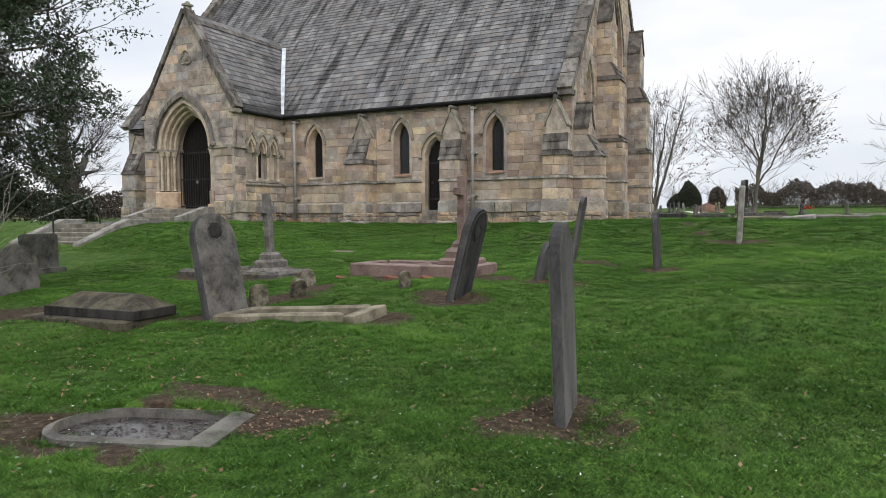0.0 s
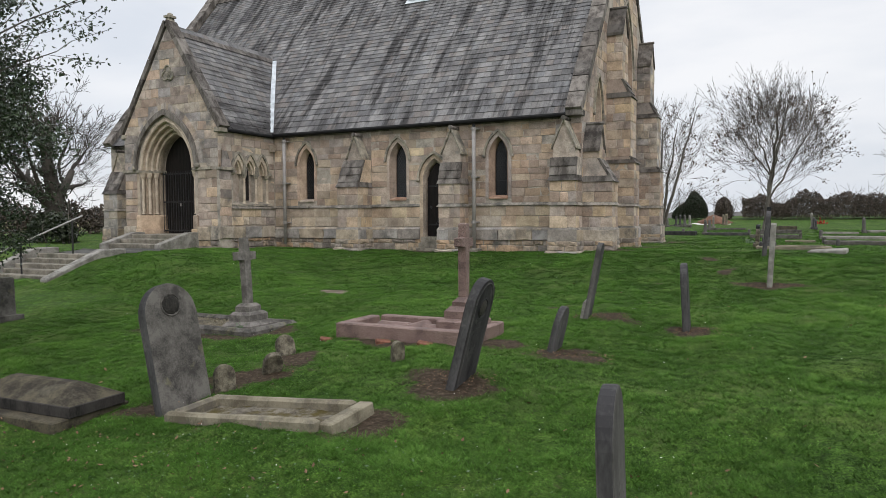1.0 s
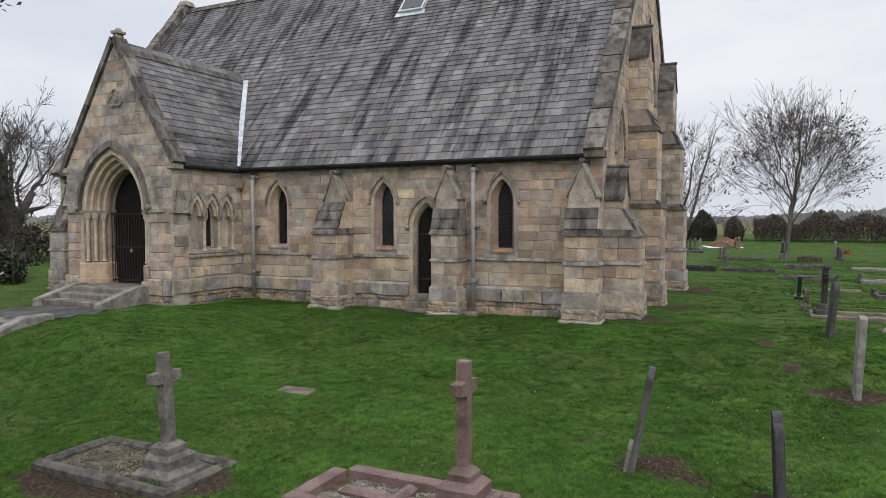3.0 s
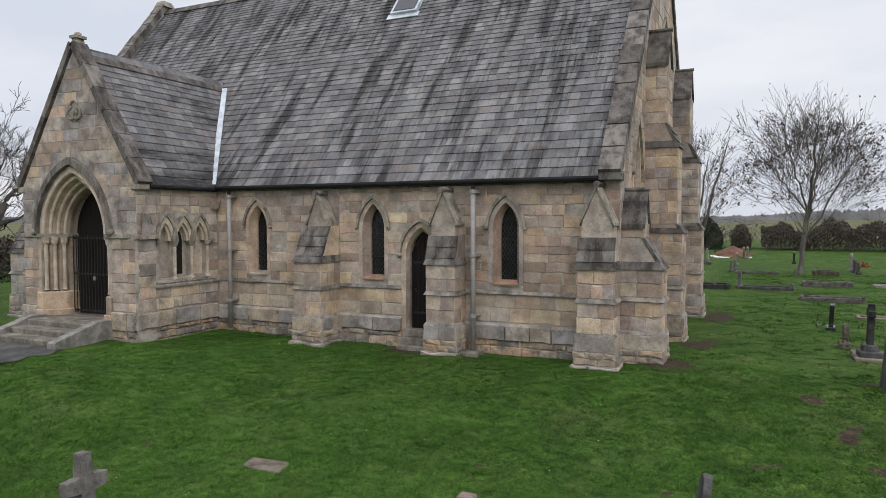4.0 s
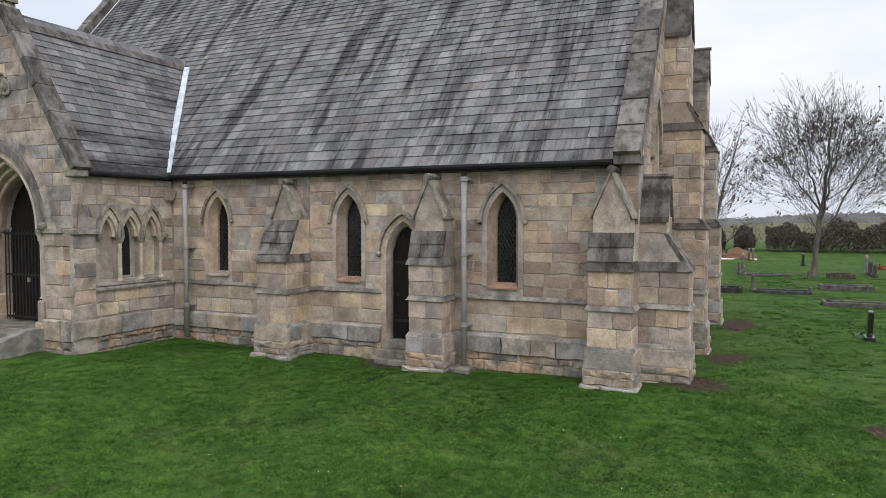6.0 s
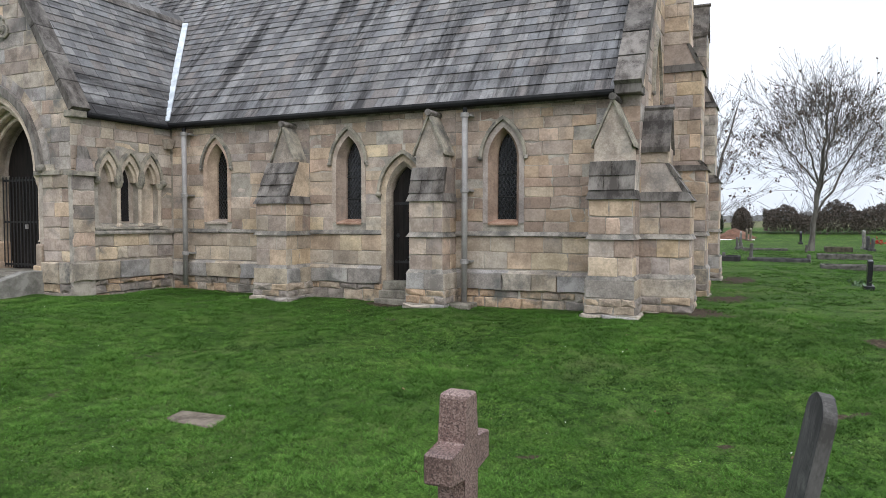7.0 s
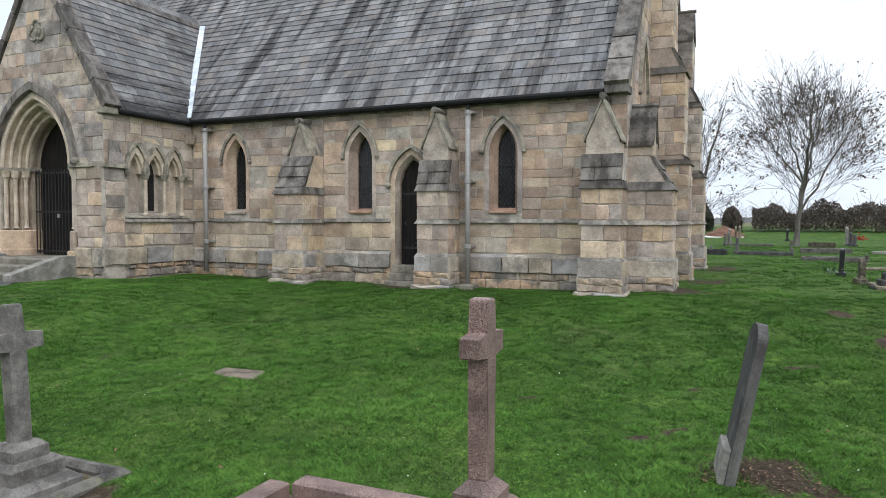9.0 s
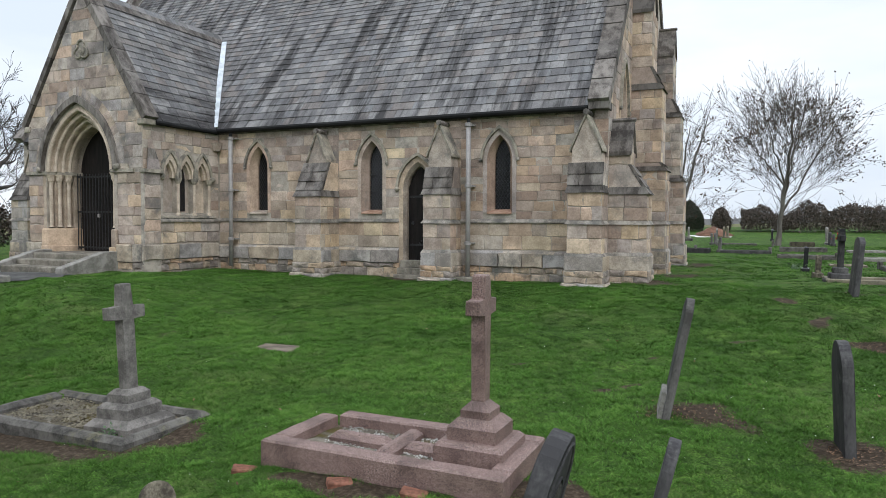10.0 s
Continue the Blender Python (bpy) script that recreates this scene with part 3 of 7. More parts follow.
def stone_mesh(P, poly, proud, mat, rough=0.0):
    """One old dressed stone: a back outline, a worn arris with chips, and a face drawn in from it."""
    line = []
    for i, p in enumerate(poly):
        q = poly[(i + 1) % len(poly)]
        line.append(p)
        if math.hypot(q[0] - p[0], q[1] - p[1]) > 0.16:
            f = rnd.uniform(0.3, 0.7)
            w = 0.0035 + rough * 0.25
            line.append((p[0] + (q[0] - p[0]) * f + rnd.uniform(-w, w), p[1] + (q[1] - p[1]) * f + rnd.uniform(-w, w)))
    k = len(line)
    cu, cz = sum(p[0] for p in line) / k, sum(p[1] for p in line) / k
    v = [P(u, z, -0.02) for u, z in line]
    edge, face = [], []
    for u, z in line:
        L = math.hypot(u - cu, z - cz) or 1
        e = rnd.uniform(-0.3, 0.3) * rough
        chip = rnd.random() ** 7 * 0.04
        inset = 0.004 + rough * 0.3 + chip
        edge.append((u - (u - cu) / L * chip * 0.35, z - (z - cz) / L * chip * 0.35, max(proud * 0.35 + e * 0.5 - chip * 0.3, -0.006)))
        face.append((u - (u - cu) / L * inset * 1.3, z - (z - cz) / L * inset * 1.3, proud + e))
    v += [P(*p) for p in edge] + [P(*p) for p in face]
    v.append(P(cu + rnd.uniform(-.1, .1) * 0.1, cz, proud + rough * rnd.uniform(-0.3, 0.6) + 0.001))
    f = [(i, (i + 1) % k, k + (i + 1) % k, k + i) for i in range(k)] + [(k + i, k + (i + 1) % k, 2 * k + (i + 1) % k, 2 * k + i) for i in range(k)]
    f += [(2 * k + i, 2 * k + (i + 1) % k, 3 * k) for i in range(k)]
    me = bpy.data.meshes.new("stone")
    me.from_pydata(v, [], f)
    me.materials.append(mat)
    return me


def facing(P):
    """Whether outlines in u and z keep their turn when seen from outside."""
    a, b, c = Vector(P(1, 0, 0)) - Vector(P(0, 0, 0)), Vector(P(0, 1, 0)) - Vector(P(0, 0, 0)), Vector(P(0, 0, 1)) - Vector(P(0, 0, 0))
    return a.cross(b).dot(c) > 0


def stones(parent, P, u0, u1, courses, length, mat, proud=0.010, cuts=(), gaps=(), rough=0.0, joint=0.0035, name="stone", odd=None):
    """Courses of separate stones on a wall face. gaps: openings as (centre, half width, spring, apex, bottom)."""
    turn = facing(P)
    for z0, z1 in zip(courses, courses[1:]):
        free = [(u0, u1)]
        for c, hw, zs, za, zb in gaps:
            if z1 <= zb or z0 >= za:
                continue
            h = max(arch_half(hw, zs, za, max(z0, zb)), 0.001)
            free = [piece for a, b in free for piece in ((a, min(b, c - h)), (max(a, c + h), b)) if piece[1] - piece[0] > 0.03]
        for a, b in free:
            u = a
            while u < b - 0.001:
                w = length * rnd.uniform(0.6, 1.5)
                if b - (u + w) < length * 0.45:
                    w = b - u
                poly = [(u + joint, z0 + joint), (u + w - joint, z0 + joint), (u + w - joint, z1 - joint), (u + joint, z1 - joint)]
                for q in cuts:
                    poly = cut(poly, *q)
                u += w
                if len(poly) < 3 or max(p[0] for p in poly) - min(p[0] for p in poly) < 0.03:
                    continue
                if rough:
                    poly = [(pu + rnd.uniform(-1, 1) * rough * 0.5, pz + rnd.uniform(-1, 1) * rough * 0.4) for pu, pz in poly]
                use = odd if odd and rnd.random() < 0.2 else mat
                # now and then a stone has lost its face
                lost = rnd.random() < 0.09 and min(p[1] for p in poly) < 4.4
                child(name, stone_mesh(P, poly if turn else poly[::-1], proud + rnd.uniform(-0.006, 0.007) - (0.012 if lost else 0), use, max(rough, 0.016) if lost else rough), parent)


def courses(z0, z1, h, jitter=0.12):
    n = max(1, round((z1 - z0) / h))
    w = [rnd.uniform(1 - jitter, 1 + jitter) for _ in range(n)]
    out, z = [z0], z0
    for k in w:
        z += k * (z1 - z0) / sum(w)
        out.append(z)
    return out


YW, XE, YR = 20.55, -5.75, 26.4
EAVES, RIDGE = 5.08, 12.40
Z_STR, Z_PL, Z_PLB, Z_FOOT = 2.56, 1.89, 1.52, 0.9
SP = south(YW)
NAVE_W = -25.0

# the lancets and the priest's door of the south wall: centre, half width, spring, apex, bottom
LANCETS = [(-15.24, 0.31, 3.98, 4.58, 2.78), (-11.66, 0.31, 3.98, 4.58, 2.78), (-8.24, 0.31, 3.98, 4.58, 2.78)]
PDOOR = (-10.36, 0.40, 3.36, 4.02, 1.50)


def hole(o):
    c, hw, zs, za, zb = o
    return arch_line(c, hw, zb, zs, za)


sw = part("south_wall", wall_panel(SP, [(-25.0, Z_FOOT), (XE - 0.006, Z_FOOT), (XE - 0.006, EAVES + 0.1), (-25.0, EAVES + 0.1)], [hole(o) for o in LANCETS + [PDOOR]], 0.6), M_MORTAR, church)
gaps = [(c, hw + 0.095, zs, za + 0.12, zb - 0.06) for c, hw, zs, za, zb in LANCETS] + [(PDOOR[0], PDOOR[1] + 0.11, PDOOR[2], PDOOR[3] + 0.12, Z_FOOT)]
# regions between the buttresses, so that no stone is hidden behind one
for a, b in ((-16.62, -13.43), (-12.65, -9.93), (-9.22, -6.5), (-23.7, -20.9)):
    if a > -20:
        stones(sw, SP, a, b, courses(Z_STR + 0.05, EAVES - 0.02, 0.205 if a > -10 else 0.25, 0.25), 0.38 if a > -10 else 0.46, M_TAN if a > -10 else M_STONE, gaps=gaps, odd=M_STONE if a > -10 else M_YELLOW)
    else:
        stones(sw, SP, a, b, courses(Z_STR + 0.05, EAVES - 0.02, 0.4), 0.8, M_ASHLAR)
    stones(sw, SP, a, b, courses(Z_PL + 0.02, Z_STR - 0.03, 0.3, 0.2), 0.55, M_YELLOW, gaps=gaps, odd=M_STONE, rough=0.012)
    stones(sw, SP, a, b, [Z_PLB, Z_PL - 0.05], 0.75, M_PLINTH, proud=0.075, gaps=gaps, rough=0.006, joint=0.001)
    stones(sw, SP, a, b, courses(1.02, Z_PLB, 0.15, 0.45), 0.34, M_RUBBLE, proud=0.035, gaps=gaps, rough=0.04, joint=0.006)
    for z, h, out, m in ((Z_STR, 0.09, 0.07, M_STRING), (Z_PL - 0.06, 0.08, 0.075, M_PLINTH)):
        free = [(a, b)]
        for c, hw, zs, za, zb in gaps:
            if zb < z < za:
                free = [q for p in free for q in ((p[0], min(p[1], c - hw)), (max(p[0], c + hw), p[1])) if q[1] - q[0] > 0.03]
        for p in free:
            u = p[0]
            while u < p[1] - 0.01:
                e = min(p[1], u + rnd.uniform(0.35, 0.9))
                e = p[1] if p[1] - e < 0.25 else e
                worn = rnd.random()
                o, hh = out - 0.03 * worn ** 3, h * (0.78 - 0.25 * worn ** 2)
                bm = bmesh.new()
                prism(bm, [(u + 0.002, YW - 0.01, z - hh / 2), (u + 0.002, YW - o, z - hh / 2 + 0.012), (u + 0.002, YW - o + 0.008 * worn, z + 0.004), (u + 0.002, YW - 0.01, z + h / 2 + 0.02)], (e - u - 0.004, 0, 0))
                part("string_course" if z == Z_STR else "plinth_slope", bm, M_STRING if z == Z_STR else M_PLINTH, church)
                u = e


def holder(name, parent, label=""):
    """A part that only gathers its own pieces."""
    e = new(name)
    e.empty_display_size = 0.1
    e.parent = parent
    if label:
        e["label"] = label
    return e


# courses that show above the buttresses
for a, b in ((-13.43, -12.65), (-9.93, -9.22), (-6.5, XE)):
    stones(sw, SP, a, b, courses(3.7, EAVES - 0.02, 0.27), 0.4, M_STONE, odd=M_ASHLAR)


def lancet(P, o, deep=0.20, inner=0.195, hood=True, sill=None, lead=True):
    """A pointed window: splayed surround, glass, lead lattice, hood mould with carved stops, sill."""
    c, hw, zs, za, zb = o
    n = 10
    outer = arch_line(c, hw + 0.10, zb, zs, za + 0.13, n)
    mid = arch_line(c, hw, zb, zs, za, n)
    light = (c, inner, zs + 0.04, za - 0.07, zb + 0.07)
    inn = arch_line(c, inner, zb + 0.07, zs + 0.04, za - 0.07, n)
    bm = bmesh.new()
    band(bm, P, outer, mid, -0.02, 0.016)
    w = part("lancet_window", bm, M_STONE, church, "pointed stone window with diamond leaded glass")
    bm = bmesh.new()
    skirt(bm, P, mid, 0.016, inn, -deep)
    skirt(bm, P, inn, -deep, inn, -deep - 0.12)
    part("splayed_reveal", bm, M_TAN, w)
    bm = bmesh.new()
    prism(bm, [P(u, z, -deep - 0.06) for u, z in inn], Vector(P(0, 0, -0.02)) - Vector(P(0, 0, 0)))
    part("glass", bm, M_GLASS, w)
    if lead:
        bm = bmesh.new()
        step, t = 0.08, 0.0038
        for sgn in (1, -1):
            k = -40
            while k < 40:
                pts = []
                for i in range(60):
                    z = light[4] + i * (light[3] - light[4]) / 59
                    u = c + sgn * ((z - light[4]) * 0.62 - k * step)
                    if abs(u - c) < arch_half(light[1], light[2], light[3], z):
                        pts.append((u, z))
                if len(pts) > 1:
                    (ua, za_), (ub, zb_) = pts[0], pts[-1]
                    prism(bm, [P(ua - t, za_, -deep - 0.045), P(ua + t, za_, -deep - 0.045), P(ub + t, zb_, -deep - 0.045), P(ub - t, zb_, -deep - 0.045)], Vector(P(0, 0, -0.015)) - Vector(P(0, 0, 0)))
                k += 1
        part("lead_lattice", bm, M_LEADS, w)
        for z in (zb + 0.5, zb + 0.95):
            bm = bmesh.new()
            prism(bm, [P(c - inner, z, -deep - 0.03), P(c + inner, z, -deep - 0.03), P(c + inner, z + 0.014, -deep - 0.03), P(c - inner, z + 0.014, -deep - 0.03)], Vector(P(0, 0, -0.014)) - Vector(P(0, 0, 0)))
            part("saddle_bar", bm, M_IRON, w)
    if hood:
        h0, h1 = arch_line(c, hw + 0.105, zs + 0.04, zs, za + 0.14, n), arch_line(c, hw + 0.165, zs + 0.04, zs, za + 0.215, n)
        bm = bmesh.new()
        band(bm, P, h1, h0, -0.01, 0.075)
        part("hood_mould", bm, M_ASHLARP, w)
        for sgn in (-1, 1):
            bm = bmesh.new()
            bmesh.ops.create_icosphere(bm, subdivisions=2, radius=0.046)
            for v in bm.verts:
                v.co *= 1 + 0.6 * noise.noise(v.co * 30 + Vector((c, sgn, 0)))
            bmesh.ops.translate(bm, vec=P(c + sgn * (hw + 0.145), zs + 0.03, 0.05), verts=bm.verts[:])
            part("carved_stop", bm, M_STRING, w)
    bm = bmesh.new()
    sw_ = hw - 0.015
    prism(bm, [P(c - sw_, zb - 0.04, -0.02), P(c - sw_, zb - 0.04, 0.045), P(c - sw_, zb - 0.005, 0.045), P(c - sw_, zb + 0.075, -deep)], Vector(P(2 * sw_, 0, 0)) - Vector(P(0, 0, 0)))
    part("sill", bm, sill or M_DRESS, w)
    return w


M_LEADS = surf("window_leads", [(0.035, 0.035, 0.036), (0.065, 0.065, 0.066)], rough=0.7, bump=0)
M_ASHLARP = surf("weathered_moulding", [(0.22, 0.20, 0.165), (0.40, 0.36, 0.29)], big=5, bump=0.5, stain=(0.12, 0.115, 0.105), stain_at=(0.48, 0.66))
for i, o in enumerate(LANCETS):
    lancet(SP, o, sill=M_TERRA if i else None)

# the priest's door
c, hw, zs, za, zb = PDOOR
o_, m_, i_ = arch_line(c, hw + 0.12, zb, zs, za + 0.13), arch_line(c, hw, zb, zs, za), arch_line(c, hw - 0.05, zb, zs, za - 0.10)
bm = bmesh.new(); band(bm, SP, o_, m_, -0.02, 0.016)
pd = part("priest_door", bm, M_STONE, church, "small pointed doorway with a dark oak door and iron hinges")
bm = bmesh.new(); skirt(bm, SP, m_, 0.016, i_, -0.10); skirt(bm, SP, i_, -0.10, i_, -0.24)
part("moulded_reveal", bm, M_DRESS, pd)
bm = bmesh.new(); sweep(bm, SP, m_, -0.03, 0.028); part("roll_moulding", bm, M_DRESS, pd)
lo = -0.20
for k in range(6):
    a, b = c - 0.34 + k * 0.68 / 6 + 0.003, c - 0.34 + (k + 1) * 0.68 / 6 - 0.003
    top = [(a, zs + (za - 0.1 - zs) * max(0.0, 1 - (abs(a - c) / 0.36) ** 1.5)), (b, zs + (za - 0.1 - zs) * max(0.0, 1 - (abs(b - c) / 0.36) ** 1.5))]
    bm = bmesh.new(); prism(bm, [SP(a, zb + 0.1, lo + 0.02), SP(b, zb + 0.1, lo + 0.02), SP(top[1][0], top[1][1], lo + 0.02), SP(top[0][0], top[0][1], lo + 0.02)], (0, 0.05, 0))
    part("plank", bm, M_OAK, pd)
for z in (1.95, 3.15):
    bm = bmesh.new(); block(bm, c - 0.30, c + 0.30, YW - lo - 0.035, YW - lo - 0.018, z, z + 0.05)
    for k in range(5):
        a = math.pi * (0.1 + 0.2 * k)
        bmesh.ops.create_cone(bm, cap_ends=True, segments=6, radius1=0.02, radius2=0.02, depth=0.02, matrix=Matrix.Translation((c + 0.1 + 0.14 * math.cos(a), YW - lo - 0.03, z + 0.025 + 0.13 * math.sin(a))) @ pose(0, 0, 0, 90))
    part("iron_hinge", bm, M_IRON, pd)
bm = bmesh.new(); bmesh.ops.create_cone(bm, cap_ends=True, segments=10, radius1=0.045, radius2=0.04, depth=0.03, matrix=Matrix.Translation((c - 0.22, YW - lo - 0.03, 2.52)) @ pose(0, 0, 0, 90)); part("door_handle", bm, M_IRON, pd)
h0, h1 = arch_line(c, hw + 0.125, zs + 0.02, zs, za + 0.14), arch_line(c, hw + 0.19, zs + 0.02, zs, za + 0.22)
bm = bmesh.new(); band(bm, SP, h1, h0, -0.01, 0.085); part("hood_mould", bm, M_ASHLARP, pd)
for sgn in (-1, 1):
    bm = bmesh.new(); bmesh.ops.create_icosphere(bm, subdivisions=2, radius=0.065, matrix=Matrix.Translation(SP(c + sgn * (hw + 0.16), zs, 0.05))); part("carved_stop", bm, M_ASHLARP, pd)
for k, (z0, z1, out) in enumerate(((1.0, 1.27, 0.42), (1.27, 1.42, 0.24), (1.42, 1.60, 0.06))):
    bm = bmesh.new(); block(bm, c - 0.46, c + 0.46, YW - out, YW + 0.34, z0, z1); edges_of(bm, 0.012); part("door_step", bm, M_STEP, pd)

# inner faces that close the nave, out of sight
for nm, pts, way in (("north_wall", [(NAVE_W, 32.25, 0.9), (XE, 32.25, 0.9), (XE, 32.25, 5.1), (NAVE_W, 32.25, 5.1)], (0, -0.6, 0)),
                     ("west_gable_wall", [(NAVE_W, 20.56, 0.9), (NAVE_W, 32.24, 0.9), (NAVE_W, 32.24, 5.1), (NAVE_W, YR, 12.3), (NAVE_W, 20.56, 5.1)], (0.6, 0, 0))):
    bm = bmesh.new(); prism(bm, pts, way); part(nm, bm, M_ASHLAR, church)
bm = bmesh.new(); block(bm, NAVE_W + 0.6, XE - 0.6, 21.15, 31.6, 1.2, 1.4); part("nave_floor", bm, M_INSIDE, church)

# east gable, with a lancet near its south end and tall windows between the buttresses
EP = east(XE)
E_LAN = [(22.35, 0.42, 5.2, 6.3, 3.7), (26.4, 1.1, 7.2, 9.6, 4.2)]
ew = part("east_gable_wall", wall_panel(EP, [(20.556, Z_FOOT), (32.23, Z_FOOT), (32.23, 5.2), (YR, 12.5), (20.556, 5.2)], [hole(o) for o in E_LAN], 0.6), M_MORTAR, church)
sl = (RIDGE - EAVES) / (YR - 20.42)
egaps = [(c, hw + 0.1, zs, za + 0.13, zb - 0.06) for c, hw, zs, za, zb in E_LAN]
stones(ew, EP, 21.38, 23.48, courses(Z_STR + 0.05, 8.6, 0.32), 0.55, M_STONE, cuts=[(-sl, 1, 5.05 - sl * 20.42)], gaps=egaps, odd=M_ASHLAR)
stones(ew, EP, 24.32, 28.48, courses(Z_STR + 0.05, 12.2, 0.4), 0.8, M_STONE, cuts=[(-sl, 1, 5.05 - sl * 20.42), (sl, 1, 5.05 + sl * (2 * YR - 20.42))], gaps=egaps, odd=M_ASHLAR)
stones(ew, EP, 20.57, 21.38, courses(3.3, 6.1, 0.3), 0.4, M_STONE, cuts=[(-sl, 1, 5.05 - sl * 20.42)], odd=M_ASHLAR)
stones(ew, EP, 21.38, 23.48, courses(1.1, Z_STR - 0.04, 0.33), 0.6, M_PLINTH, proud=0.06, rough=0.01)
for o in E_LAN:
    lancet(EP, o, deep=0.3, inner=o[1] - 0.12, lead=False)


# ---- buttresses ----
def buttress(P, c, w, depth, stages, foot=1.05, gablet=None, roof=None, upper=M_STONE, lower=M_STONE):
    """P: map from across, up and out. stages: (top of the stage, its depth, head of the weathering over it). gablet: (depth, half width, z, apex)."""
    h = w / 2
    b = holder("buttress", church, "stepped sandstone buttress with weathered sloping caps")
    turn = facing(P)
    z = foot
    d0 = stages[0][1]
    # footing and plinth
    def ring(u, dd, zlist, length, mat, proud, rough):
        side = lambda s: (lambda q, zz, dp: P(c + s * (u + dp), zz, q))
        stones(b, lambda q, zz, dp: P(q, zz, dd + dp), c - u, c + u, zlist, length, mat, proud=proud, rough=rough, odd=M_YELLOW if mat is M_STONE else None)
        for s in (-1, 1):
            stones(b, side(s), -0.02, dd, zlist, length, mat, proud=proud, rough=rough, odd=M_YELLOW if mat is M_STONE else None)
        bm = bmesh.new()
        hexa(bm, [P(c - u, zlist[0], -0.05), P(c + u, zlist[0], -0.05), P(c + u, zlist[0], dd), P(c - u, zlist[0], dd), P(c - u, zlist[-1], -0.05), P(c + u, zlist[-1], -0.05), P(c + u, zlist[-1], dd), P(c - u, zlist[-1], dd)])
        part("core", bm, M_MORTAR, b)
    ring(h + 0.10, d0 + 0.09, [foot, foot + 0.2], 0.5, M_PLINTH, 0.03, 0.045)
    ring(h + 0.06, d0 + 0.05, courses(foot + 0.2, Z_PLB, 0.14), 0.38, M_RUBBLE, 0.02, 0.04)
    ring(h + 0.045, d0 + 0.045, [Z_PLB, Z_PL - 0.06], 0.62, M_PLINTH, 0.016, 0.006)
    bm = bmesh.new()
    k = h + 0.055
    hexa(bm, [P(c - k, Z_PL - 0.06, -0.02), P(c + k, Z_PL - 0.06, -0.02), P(c + k, Z_PL - 0.06, d0 + 0.055), P(c - k, Z_PL - 0.06, d0 + 0.055), P(c - h, Z_PL + 0.02, -0.02), P(c + h, Z_PL + 0.02, -0.02), P(c + h, Z_PL + 0.02, d0), P(c - h, Z_PL + 0.02, d0)])
    part("plinth_slope", bm, M_STRING, b)
    z = Z_PL
    for i, (zt, dd, zh) in enumerate(stages):
        nxt = stages[i + 1][1] if i + 1 < len(stages) else (gablet[0] if gablet else 0.0)
        segs = [(z, Z_STR - 0.04), (Z_STR + 0.04, zt)] if z < Z_STR < zt else [(z, zt)]
        for s0, s1 in segs:
            ring(h, dd, courses(s0, s1, 0.27), 0.36, lower if i == 0 else upper, 0.012, 0.006)
        if z < Z_STR < zt:
            bm = bmesh.new()
            k = h + 0.055
            hexa(bm, [P(c - k, Z_STR - 0.045, -0.02), P(c + k, Z_STR - 0.045, -0.02), P(c + k, Z_STR - 0.045, dd + 0.055), P(c - k, Z_STR - 0.045, dd + 0.055), P(c - h, Z_STR + 0.05, -0.02), P(c + h, Z_STR + 0.05, -0.02), P(c + h, Z_STR + 0.05, dd), P(c - h, Z_STR + 0.05, dd)])
            part("string_course", bm, M_STRING, b)
        if zh > zt:
            n = max(2, round((zh - zt) / 0.26))
            bm = bmesh.new()
            hexa(bm, [P(c - h, zt, -0.02), P(c + h, zt, -0.02), P(c + h, zt, dd), P(c - h, zt, dd), P(c - h, zh, -0.02), P(c + h, zh, -0.02), P(c + h, zh, nxt), P(c - h, zh, nxt)])
            part("core", bm, upper, b)
            drip = min(0.13, (zh - zt) * 0.5)
            k = h + 0.05
            bm = bmesh.new()
            hexa(bm, [P(c - k, zt - 0.03, 0.0), P(c + k, zt - 0.03, 0.0), P(c + k, zt - 0.03, dd + 0.06), P(c - k, zt - 0.03, dd + 0.06), P(c - h - 0.008, zt + drip, 0.0), P(c + h + 0.008, zt + drip, 0.0), P(c + h + 0.008, zt + drip, dd + (nxt - dd) * drip / (zh - zt) + 0.02), P(c - h - 0.008, zt + drip, dd + (nxt - dd) * drip / (zh - zt) + 0.02)])
            part("drip_slab", bm, M_CAP, b)
            for j in range(n):
                f0, f1 = (drip + (zh - zt - drip) * j / n) / (zh - zt), (drip + (zh - zt - drip) * (j + 1) / n) / (zh - zt)
                za, zb_ = zt + (zh - zt) * f0, zt + (zh - zt) * f1
                da, db = dd + (nxt - dd) * f0, dd + (nxt - dd) * f1
                m = (3, 2)[j % 2]
                k = h + 0.012
                for q in range(m):
                    u0, u1 = c - k + 2 * k * q / m + (0.003 if q else 0), c - k + 2 * k * (q + 1) / m - (0.003 if q < m - 1 else 0)
                    e = rnd.uniform(-0.006, 0.010)
                    bm = bmesh.new()
                    hexa(bm, [P(u0, za, da - 0.05), P(u1, za, da - 0.05), P(u1, za, da + 0.04 + e), P(u0, za, da + 0.04 + e), P(u0, zb_ - 0.004, db - 0.05), P(u1, zb_ - 0.004, db - 0.05), P(u1, zb_ - 0.004, db + 0.014 + e), P(u0, zb_ - 0.004, db + 0.014 + e)])
                    part("weathering_slab", bm, M_CAP, b)
        z = max(zh, zt)
